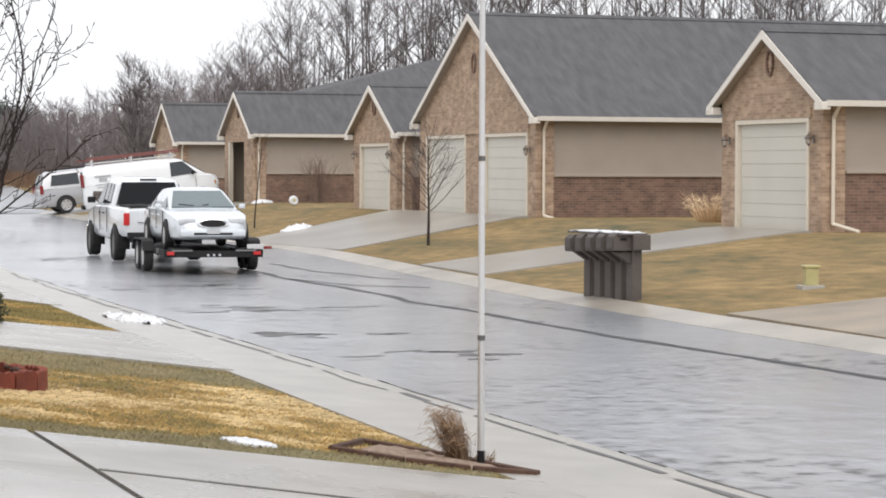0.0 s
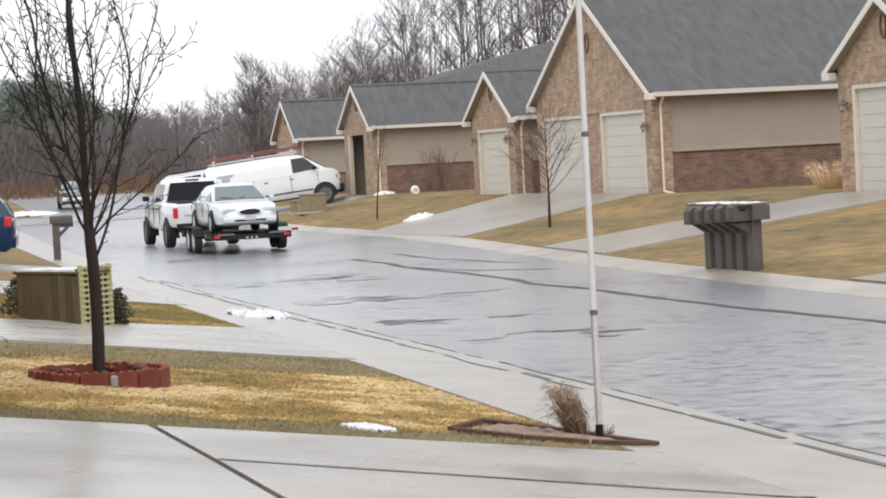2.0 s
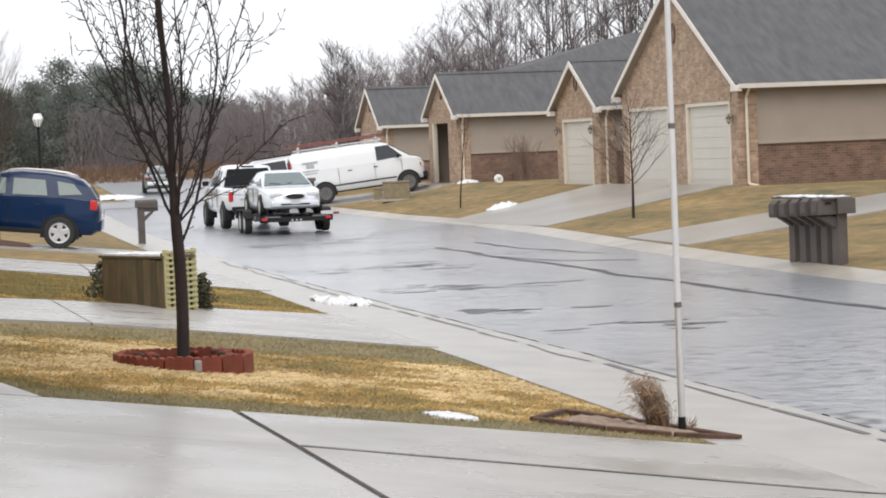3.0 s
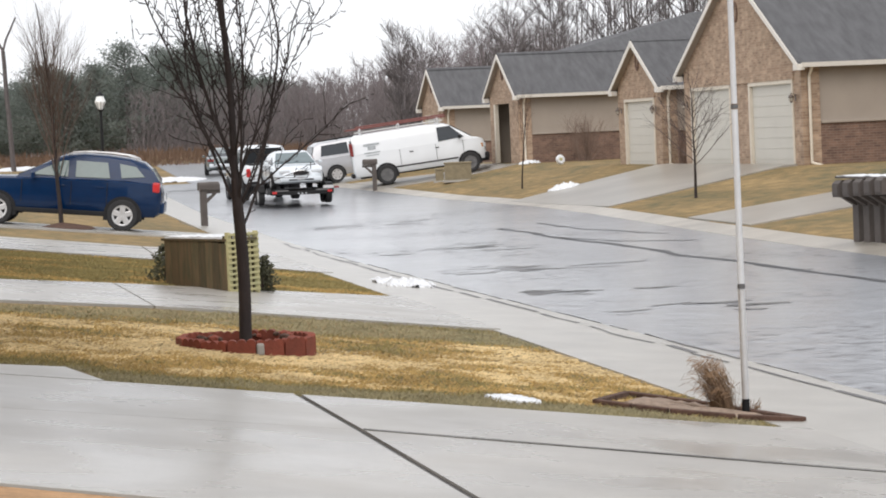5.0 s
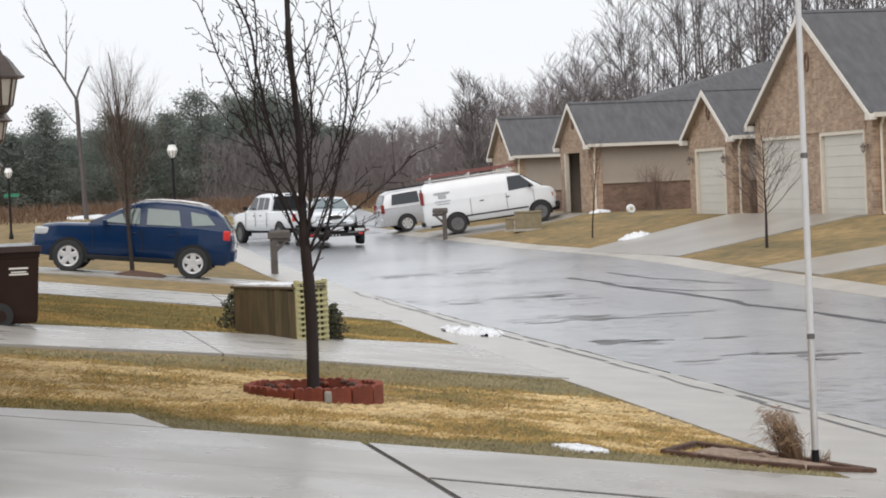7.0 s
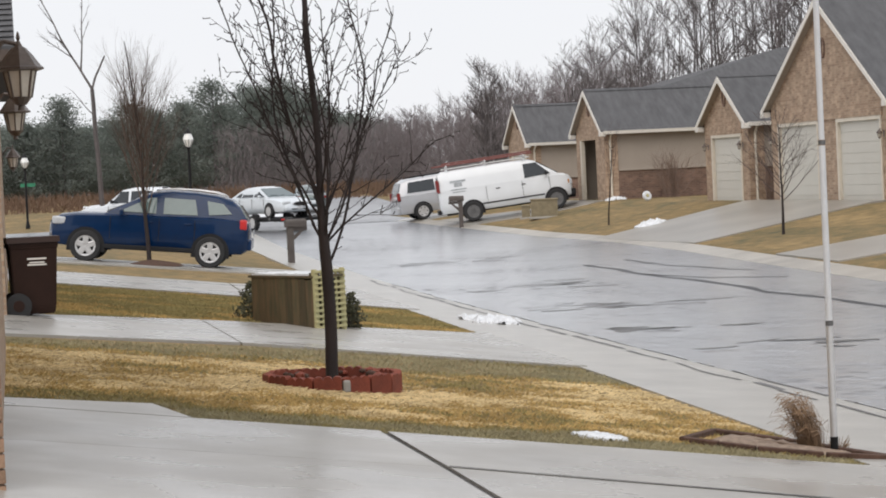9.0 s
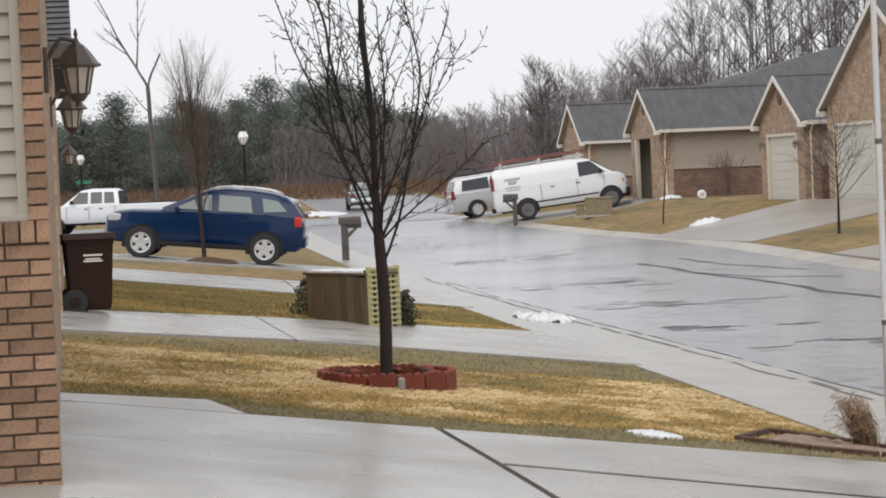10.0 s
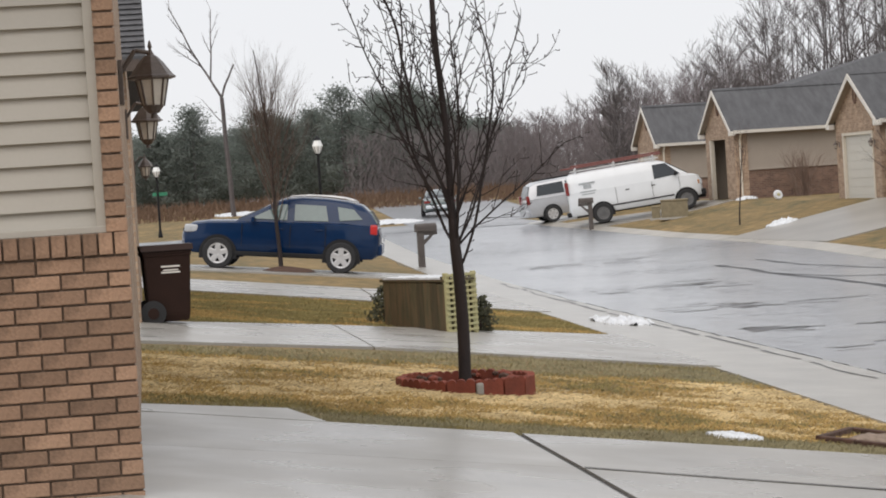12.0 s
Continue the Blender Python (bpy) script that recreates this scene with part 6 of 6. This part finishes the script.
def wooden_screen():
    """A small enclosure of upright boards with a lattice end, snow along its top."""
    t = thing("wooden_screen", "weathered wooden board screen with a yellowed lattice end", "fence")
    a, b, c = Vector((3.22, 29.0, 0)), Vector((3.8, 27.75, 0)), Vector((4.2, 28.0, 0))
    d = (b - a).normalized()
    n = 9
    L = (b - a).length
    for i in range(n):
        p = a + d * L * (i + 0.5) / n
        p.z = land(p.x, p.y) - 0.03
        bm = bmesh.new()
        box(bm, (0, 0, 0.31), (0.025, L / n - 0.008, 0.62 + 0.012 * math.sin(i * 3.1)), 0.004, heading_pose(p, d))
        part("board", bm, M_WOOD, t)
    back = Vector((0.35, 0.22, 0))
    for i in range(n):
        p = a + back + d * L * (i + 0.5) / n
        p.z = land(p.x, p.y) - 0.03
        bm = bmesh.new()
        box(bm, (0, 0, 0.31), (0.025, L / n - 0.008, 0.62), 0.004, heading_pose(p, d))
        part("board", bm, M_WOOD, t)
    mid = (a + b) / 2 + back / 2
    z = land(mid.x, mid.y)
    top = part("top_board", boxed((0, 0, 0.615), (0.46, L + 0.06, 0.03), 0.006, heading_pose((mid.x, mid.y, z), d)), M_WOOD, t)
    e = (c - b).normalized()
    W = (c - b).length
    m = heading_pose((b.x, b.y, land(b.x, b.y) - 0.02), e)
    for y in (0.02, W - 0.02, W / 2):
        bm = bmesh.new()
        box(bm, (0, y, 0.37), (0.05, 0.045, 0.74), 0.004, m)
        part("lattice_post", bm, M_LATT, t)
    for k in range(11):
        bm = bmesh.new()
        box(bm, (0.03, W / 2, 0.05 + k * 0.066), (0.018, W, 0.03), 0.003, m)
        part("lattice_slat", bm, M_LATT, t)
    for k in range(6):
        bm = bmesh.new()
        box(bm, (0.012, 0.05 + k * (W - 0.1) / 5, 0.37), (0.014, 0.028, 0.72), 0.003, m)
        part("lattice_upright", bm, M_LATT, t)
    part("lattice_backing", boxed((-0.06, W / 2, 0.35), (0.02, W, 0.7), 0.002, m), M_WOOD, t)
    rng = random.Random(3)
    bm = bmesh.new()
    M = heading_pose((mid.x, mid.y, z + 0.63), d)
    bmesh.ops.create_grid(bm, x_segments=6, y_segments=18, size=0.5, matrix=M @ Matrix.Diagonal((0.44, L * 0.94, 1, 1)))
    for v in bm.verts:
        v.co.z += rng.uniform(0.012, 0.03)
    r = bmesh.ops.extrude_face_region(bm, geom=bm.faces[:])
    for v in [g for g in r["geom"] if isinstance(g, bmesh.types.BMVert)]:
        v.co.z -= 0.03
    tagged(part("snow_layer", bm, M_SNOW), "thin layer of old snow along the screen's top", "snow")


wooden_screen()


def mailbox_on_post(x, y, h, face, label):
    """A square post with an arm and a domed box; face: the way its mouth points, in degrees."""
    t = thing("mailbox", label, "mailbox", Matrix.Translation((x, y, land(x, y) - 0.02)) @ pose(0, 0, 0, 0, 0, face))
    part("post", boxed((0, 0, h * 0.42), (0.15, 0.15, h * 0.84), 0.01), M_TAUPE, t)
    part("arm", boxed((0.2, 0, h * 0.78), (0.5, 0.09, 0.09), 0.008), M_TAUPE, t)
    part("brace", prism([(0.05, h * 0.5), (0.05, h * 0.6), (0.3, h * 0.76), (0.38, h * 0.76)], 1, -0.035, 0.035), M_TAUPE, t)
    pts = [(-0.1, 0.0), (0.1, 0.0), (0.1, 0.12)] + [(0.1 * math.cos(math.pi * i / 8), 0.12 + 0.09 * math.sin(math.pi * i / 8)) for i in range(1, 8)] + [(-0.1, 0.12)]
    bm = prism(pts, 0, -0.12, 0.42)
    bmesh.ops.translate(bm, verts=bm.verts, vec=(0, 0, h * 0.82))
    b = part("box", bm, M_TAUPE, t)
    part("door", boxed((0.425, 0, h * 0.82 + 0.08), (0.015, 0.18, 0.15), 0.005), M_TAUPE, b)
    part("cap", boxed((0.0, 0, h * 0.855), (0.16, 0.24, 0.03), 0.008), M_TAUPE, t)
    return t


mailbox_on_post(7.74, 60.2, 1.15, 12, "taupe wooden mailbox post beside the street")
mailbox_on_post(17.75, 87.5, 1.25, 178, "taupe wooden mailbox post at a driveway")


def mailbox_bank():
    """Five posts in a row, each with its own box reaching out to the street."""
    t = thing("mailbox_bank", "row of five dark taupe mailboxes on posts, snow on top", "mailboxes", heading_pose((15.27, 35.05, land(15.27, 35.05) - 0.03), (0.04, -1, 0)))
    for i in range(5):
        y = -0.78 + i * 0.39
        z = (i - 2) * 0.016
        unit = part("post", boxed((0, y, 0.45 + z), (0.17, 0.22, 0.92), 0.012), M_TAUPE, t)
        part("post_face", boxed((-0.0, y - 0.12, 0.42 + z), (0.1, 0.03, 0.78), 0.006), M_TAUPE, unit)
        bm = prism([(-0.28, 0.80), (0.22, 0.80), (0.22, 1.02), (0.16, 1.07), (-0.2, 1.07), (-0.28, 1.0)], 1, y - 0.12, y + 0.12)
        bmesh.ops.scale(bm, verts=bm.verts, vec=(1.0, 1, 1))
        bmesh.ops.translate(bm, verts=bm.verts, vec=(0.2, 0, z))
        bx = part("box", bm, M_TAUPE, t)
        part("door", boxed((0.43, y, 0.92 + z), (0.015, 0.2, 0.17), 0.006), M_TAUPE, bx)
        part("flag", boxed((0.25, y + 0.14, 0.98 + z), (0.1, 0.012, 0.03), 0.002), M_METAL_B, bx)
        part("bracket", prism([(0.06, 0.6), (0.38, 0.8), (0.06, 0.8)], 1, y - 0.06, y + 0.06), M_TAUPE, t)
    part("top_rail", boxed((0.1, 0, 1.085), (0.5, 1.9, 0.03), 0.006), M_TAUPE, t)
    part("wing_panel", boxed((-0.02, 1.0, 0.96), (0.3, 0.05, 0.24), 0.01), M_TAUPE, t)
    rng = random.Random(4)
    bm = bmesh.new()
    bmesh.ops.create_grid(bm, x_segments=5, y_segments=20, size=0.5, matrix=t.matrix_basis @ Matrix.Translation((0.1, 0.0, 1.105)) @ Matrix.Diagonal((0.46, 1.84, 1, 1)))
    for v in bm.verts:
        v.co.z += rng.uniform(0.0, 0.02)
    r = bmesh.ops.extrude_face_region(bm, geom=bm.faces[:])
    for v in [g for g in r["geom"] if isinstance(g, bmesh.types.BMVert)]:
        v.co.z -= 0.012
    tagged(part("snow_layer", bm, M_SNOW), "thin wet snow along the mailbox row", "snow")


mailbox_bank()


def wheelie_bin():
    x, y = 0.52, 26.4
    t = thing("wheelie_bin", "dark brown wheeled rubbish bin beside a garage", "bin", Matrix.Translation((x, y, land(x, y) + 0.03)) @ pose(0, 0, 0, 0, 0, 4) @ Matrix.Scale(1.04, 4))
    rings = [(0.2, 0.2, 0.02), (0.215, 0.22, 0.1), (0.245, 0.27, 0.72), (0.262, 0.29, 0.73), (0.262, 0.29, 0.77)]
    bm = bmesh.new()
    vs = [[bm.verts.new((sx * a, sy * b, z)) for sx, sy in ((-1, -1), (1, -1), (1, 1), (-1, 1))] for a, b, z in rings]
    for p, q in zip(vs, vs[1:]):
        for i in range(4):
            bm.faces.new((p[i], p[(i + 1) % 4], q[(i + 1) % 4], q[i]))
    bm.faces.new(vs[0]), bm.faces.new(vs[-1])
    bmesh.ops.bevel(bm, geom=bm.edges[:], offset=0.012, segments=2, affect="EDGES")
    part("tub", bm, M_BIN, t)
    part("lid", prism([(-0.31, 0.77), (0.3, 0.77), (0.29, 0.80), (0.1, 0.83), (-0.28, 0.83)], 0, -0.275, 0.275), M_BIN, t)
    part("handle", rodded((-0.3, -0.2, 0.75), (-0.3, 0.2, 0.75), 0.018), M_BIN, t)
    for s in (-1, 1):
        w = part("wheel", rodded((-0.18, s * 0.25 - 0.03, 0.115), (-0.18, s * 0.25 + 0.03, 0.115), 0.135, n=24), M_TYRE, t)
        part("hub", rodded((-0.18, s * 0.25 - 0.036, 0.115), (-0.18, s * 0.25 + 0.036, 0.115), 0.06, n=16), M_BIN, w)
    for i, (w, h, z) in enumerate(((0.2, 0.055, 0.62), (0.16, 0.018, 0.565), (0.2, 0.018, 0.54))):
        part("lettering_bar", boxed((0.03, -0.262 - 0.0 + (0.7 - z) * 0.06, z), (w, 0.008, h), 0.002), M_RAKE, t, "pale unreadable lettering")


wheelie_bin()


def lamp_post(x, y, top, label):
    t = thing("street_lamp", label, "lamp", Matrix.Translation((x, y, land(x, y))))
    h = top - land(x, y)
    part("base", spun([(0.12, 0), (0.12, 0.1), (0.08, 0.3), (0.05, 0.5), (0.045, 0.55)], 12), M_METAL_B, t)
    part("post", rodded((0, 0, 0.5), (0, 0, h - 0.72), 0.06, 0.052, 12), M_METAL_B, t)
    part("collar", spun([(0.05, h - 0.76), (0.09, h - 0.72), (0.12, h - 0.7), (0.1, h - 0.68)], 12), M_METAL_B, t)
    head = part("globe", spun([(0.09, h - 0.68), (0.15, h - 0.55), (0.205, h - 0.4), (0.2, h - 0.36), (0.15, h - 0.22), (0.11, h - 0.14)], 8), M_LAMPW, t, "white eight-sided lamp glass")
    for i in range(8):
        a = 2 * math.pi * i / 8
        part("cage_bar", rodded((0.1 * math.cos(a), 0.1 * math.sin(a), h - 0.68), (0.21 * math.cos(a), 0.21 * math.sin(a), h - 0.39), 0.01, n=5), M_METAL_B, head)
    part("cap", spun([(0.15, h - 0.16), (0.13, h - 0.11), (0.09, h - 0.065), (0.08, h - 0.055)], 8), M_METAL_B, t)
    part("finial", spun([(0.08, h - 0.06), (0.05, h - 0.02), (0.02, h), (0.0, h + 0.03)], 10), M_METAL_B, t)
    return t


lamp_post(8.05, 92.0, 3.95, "black street lamp with a white lantern head")
lamp2 = lamp_post(2.35, 121.0, 3.75, "black street lamp at the corner with a green sign")
part("street_sign", boxed((0.1, 0, 2.2), (0.75, 0.02, 0.18), 0.004), M_GREENS, lamp2, "small green street sign")


def utility(name, label, x, y, sx, sy, h, material, cap=0.03):
    t = thing(name, label, "utility box", Matrix.Translation((x, y, land(x, y) - 0.02)) @ pose(0, 0, 0, 0, 0, -12))
    part("pad", boxed((0, 0, 0.03), (sx + 0.16, sy + 0.16, 0.08), 0.01), M_CONC, t)
    body = part("cabinet", boxed((0, 0, h / 2 + 0.05), (sx, sy, h), 0.02), material, t)
    part("lid", boxed((0, 0, h + 0.06), (sx + 0.05, sy + 0.05, cap * 2), 0.015), material, t)
    part("door_panel", boxed((-0.02, -sy / 2 - 0.004, h / 2 + 0.05), (sx * 0.82, 0.012, h * 0.8), 0.004), material, body)


utility("utility_box", "olive green utility cabinet in a lawn", 19.95, 83.2, 0.95, 0.7, 0.62, M_OLIVE)
utility("utility_pedestal", "low olive utility pedestal beside a cabinet", 19.75, 85.3, 0.3, 0.3, 0.42, M_OLIVE)
utility("utility_pedestal", "faded yellow-green utility pedestal with a wide cap", 17.47, 32.5, 0.2, 0.2, 0.3, M_YELLOW, 0.02)
t = thing("stone_disc", "round white ornament leaning at a brick wainscot", "ornament", Matrix.Translation((23.0, 80.4, land(23.0, 80.4) + 0.16)) @ pose(0, 0, 0, 78, 0, 12))
part("disc", spun([(0.0, -0.05), (0.14, -0.05), (0.17, -0.02), (0.17, 0.02), (0.14, 0.05), (0, 0.05)], 20), M_SNOW, t)
part("hub", spun([(0.0, 0.05), (0.06, 0.05), (0.05, 0.07), (0, 0.075)], 14), M_YELLOW, t)


# ---- snow ----
def snow_heap(x, y, w, d, h, seed, label="melting heap of dirty old snow", n=34, ragged=0.22):
    rng = random.Random(seed)
    vs, fs = [], []
    for j in range(n + 1):
        for i in range(n + 1):
            u, v = i / n * 2 - 1, j / n * 2 - 1
            r = (u * u + v * v) ** 0.5 + ragged * noise.noise((u * 2 + seed, v * 2, 1)) + ragged * 0.8 * noise.noise((u * 6, v * 6, seed))
            k = clamp(1 - r)
            X, Y = x + u * w / 2, y + v * d / 2
            z = land(X, Y) + 0.02 - 0.04 + h * k ** 0.45 * (0.55 + 0.5 * noise.noise((u * 5, v * 5, seed + 3)) + 0.08 * noise.noise((u * 13, v * 13, seed))) + (0.04 if k > 0 else 0)
            vs.append((X, Y, z))
    w1 = n + 1
    fs = [(j * w1 + i, j * w1 + i + 1, (j + 1) * w1 + i + 1, (j + 1) * w1 + i) for j in range(n) for i in range(n)]
    fs = [f for f in fs if any(vs[q][2] > land(vs[q][0], vs[q][1]) + 0.0 for q in f)]
    return tagged(part("snow_patch", (vs, [], fs), M_SNOW, smooth=True), label, "snow")


snow_heap(6.95, 32.6, 0.75, 2.1, 0.11, 1, "melting broken heap of dirty snow in the gutter", 54, 0.75)
snow_heap(4.0, 15.45, 0.36, 0.5, 0.03, 2, "thin patch of snow on the lawn's edge")
snow_heap(19.7, 68.6, 0.9, 1.2, 0.22, 3, "small heap of snow beside a driveway")
snow_heap(23.4, 86.0, 0.8, 0.8, 0.16, 4, "low drift of snow by an entry")
snow_heap(8.2, 153.6, 3.4, 8.0, 0.16, 5, "strip of old snow along the field")
snow_heap(14.0, 121.0, 3.4, 6.0, 0.2, 6, "low bank of snow at the corner")


# ---- seams on the ground ----
def seam(name, pts, w, material, label, lift=0.017, wob=0.06, seed=0):
    """A narrow band of tar or shadowed joint along a line on the ground, of uneven width."""
    vs, fs = [], []
    n = 60
    dist = np.cumsum([0] + [math.dist(a, b) for a, b in zip(pts, pts[1:])])
    s = np.linspace(0, dist[-1], n)
    xs, ys = np.interp(s, dist, [p[0] for p in pts]), np.interp(s, dist, [p[1] for p in pts])
    for i in range(n):
        a, b = max(0, i - 1), min(n - 1, i + 1)
        d = Vector((xs[b] - xs[a], ys[b] - ys[a], 0)).normalized()
        q = Vector((-d.y, d.x, 0))
        k = w * (0.5 + 0.45 * noise.noise((s[i] * 0.9, seed, 0)))
        o = wob * noise.noise((s[i] * 0.5, seed + 5, 1))
        for e in (-1, 1):
            x, y = xs[i] + q.x * (o + e * k), ys[i] + q.y * (o + e * k)
            vs.append((x, y, land(x, y) + lift))
    fs = [(2 * i, 2 * i + 1, 2 * i + 3, 2 * i + 2) for i in range(n - 1)]
    return tagged(part(name, (vs, [], fs), material), label, "seam", kind="structure")


TARL = "dark tar-filled seam in the wet asphalt"
seam("trim_seam", [(13.17, 51.3), (13.05, 48), (12.85, 45.5), (12.8, 42.5), (12.88, 40.2), (12.5, 37), (12.62, 35), (12.45, 31.2), (12.43, 28.3), (12.5, 25.2), (12.6, 21)], 0.15, M_TAR, TARL, wob=0.1)
seam("trim_seam", [(12.87, 45.3), (13.3, 42.6), (14.4, 41.4)], 0.12, M_TAR, TARL, wob=0.15, seed=3)
seam("trim_seam", [(14.9, 44.5), (14.3, 49.0), (14.6, 53.0)], 0.1, M_TAR, TARL, wob=0.2, seed=9)


def worn_patch(cx, cy, w, d, count, seed):
    """Cracked spots where the top layer has gone: thin ragged strips across the street."""
    rng = random.Random(seed)
    for i in range(count):
        x, y = cx + rng.gauss(0, w * 0.28), cy + rng.gauss(0, d * 0.3)
        half = w * rng.uniform(0.05, 0.2)
        seam("trim_crack", [(x - half, y + rng.uniform(-0.2, 0.2)), (x, y), (x + half, y + rng.uniform(-0.2, 0.2))], rng.uniform(0.03, 0.2), M_WORN, "dark worn crack in the wet asphalt", 0.016, 0.15, seed + i)


for i, spot in enumerate(((9.4, 35.7, 2.6, 1.6, 18), (8.5, 30.0, 1.5, 1.4, 14), (9.2, 26.2, 2.2, 1.8, 10), (11.3, 57.0, 3.4, 5.0, 14), (10.2, 43.5, 2.6, 3.0, 10))):
    worn_patch(*spot, 60 + 20 * i)
seam("trim_joint", [(2.41, 12.575), (5.66, 11.98)], 0.045, M_JOINT, "dark expansion joint across the concrete apron", 0.036, 0.01, 40)
seam("trim_joint", [(2.385, 8.97), (2.385, 14.56)], 0.075, M_JOINT, "dark gap between driveway slab and apron", 0.016, 0.0, 41)
gut = random.Random(77)
for off, wide in ((0.02, 0.05), (0.27, 0.06)):
    y = 7.0
    while y < 46:
        long = gut.uniform(0.5, 3.2)
        o = off + gut.uniform(-0.035, 0.035)
        seam("trim_gutter", [(x_near(k) - o, k) for k in span(y, y + long, 0.4)], wide * gut.uniform(0.5, 1.3), M_WORN, "dark wet ragged seam along the gutter", 0.025, 0.09, int(y * 10))
        y += long + gut.uniform(0.05, 0.5)


# ---- bricks of the near wall, one by one ----
def brick_mesh(name, l, h, d):
    bm = boxed((0, 0, 0), (l, d, h), 0.004)
    me = bpy.data.meshes.new(name)
    bm.to_mesh(me)
    bm.free()
    me.materials.append(M_NBRICK)
    return me


def near_bricks():
    rng = random.Random(6)
    full, half, soldier = brick_mesh("brick", 0.1935, 0.0585, 0.05), brick_mesh("brick_half", 0.092, 0.0585, 0.05), brick_mesh("brick_edge", 0.0585, 0.0935, 0.06)
    def lay(me, x, z, y=0.0):
        o = new("brick", me)
        o.parent = OWN_HOUSE
        o.matrix_basis = pose(x, WY + 0.012 + y + rng.uniform(-0.0025, 0.0025), z, rng.uniform(-0.5, 0.5), rng.uniform(-0.4, 0.4), 0)
    x = WX - 0.03
    while x > -1.35:
        lay(soldier, x, SILL - 0.047, -0.012)
        x -= 0.0677
    z = SILL - 0.134
    row = 0
    while z > GZ - 0.12:
        x = WX
        if row % 2:
            lay(half, x - 0.046, z)
            x -= 0.1016
        while x > -1.3:
            lay(full, x - 0.0968, z)
            x -= 0.2032
        z -= 0.0682
        row += 1
    z = SILL + 0.032
    while z < 2.9:
        lay(half, WX - 0.046, z)
        z += 0.0682


near_bricks()


# ---- what moves ----
def rig_point(s):
    """The truck's line: up the street, then left round the corner (s: metres from where the turn begins)."""
    r, x0, y0 = 14.0, 13.15, 90.5
    if s < 0:
        u = min(0.0, s + 3)
        ease = 0.2 * math.exp(-((u + 29) / 6) ** 2)
        return Vector((x0 + 0.012 * u - 0.0005 * u * u + ease, y0 + s, 0))
    if s < r * math.pi / 2:
        return Vector((x0 - r + r * math.cos(s / r), y0 + r * math.sin(s / r), 0))
    return Vector((x0 - r - (s - r * math.pi / 2), y0 + r, 0))


def rig_way(t):
    return float(np.interp(t, (0, 0.5, 1.5, 2.5, 5.0, 6.5, 7.0, 8.0, 9.0, 9.5, 10.0, 11.0, 11.5, 12.0), (-33.2, -30.6, -24.6, -18.6, -5.2, 1.7, 3.9, 8.7, 13.5, 15.9, 18.2, 23.8, 27.1, 30.5)))


def motions():
    hitch_y, dt = -3.55, 0.05
    tow = None
    rows = {"truck": [], "trailer": [], "sedan": []}
    spin = []
    n = int(12 / dt)
    for i in range(-40, n + 1):
        t = i * dt
        s = rig_way(t) if t >= 0 else rig_way(0) + t * 6.5
        p, q = rig_point(s - 1.9), rig_point(s + 1.9)
        c, d = (p + q) / 2, (q - p).normalized()
        h = c + d * hitch_y
        if tow is None:
            tow = h - d * 3.93
        tow = h - (h - tow).normalized() * 3.93
        e = (h - tow).normalized()
        if i < 0 or i % 2:
            continue
        for v in (c, h):
            v.z = z_road(v.y) + 0.03
        rows["truck"].append((t, heading_pose(c, (d.x, d.y, 0))))
        rows["trailer"].append((t, heading_pose(h, (e.x, e.y, 0))))
        o = h - e * 3.78
        rows["sedan"].append((t, heading_pose((o.x, o.y, h.z + 0.48), (-e.x, -e.y, 0))))
        spin.append((t, s))
    walk(PICKUP_OB, rows["truck"])
    walk(TRAILER_OB, rows["trailer"])
    walk(SEDAN_OB, rows["sedan"])
    for v, r in ((PICKUP_OB, 0.4), (TRAILER_OB, 0.33)):
        for w in [o for o in v.children if o.name.startswith("wheel") and o.type == "EMPTY"]:
            x, y, z = w.location
            walk(w, [(t, pose(x, y, z, -math.degrees((s - spin[0][1]) / r) % 360)) for t, s in spin])


motions()
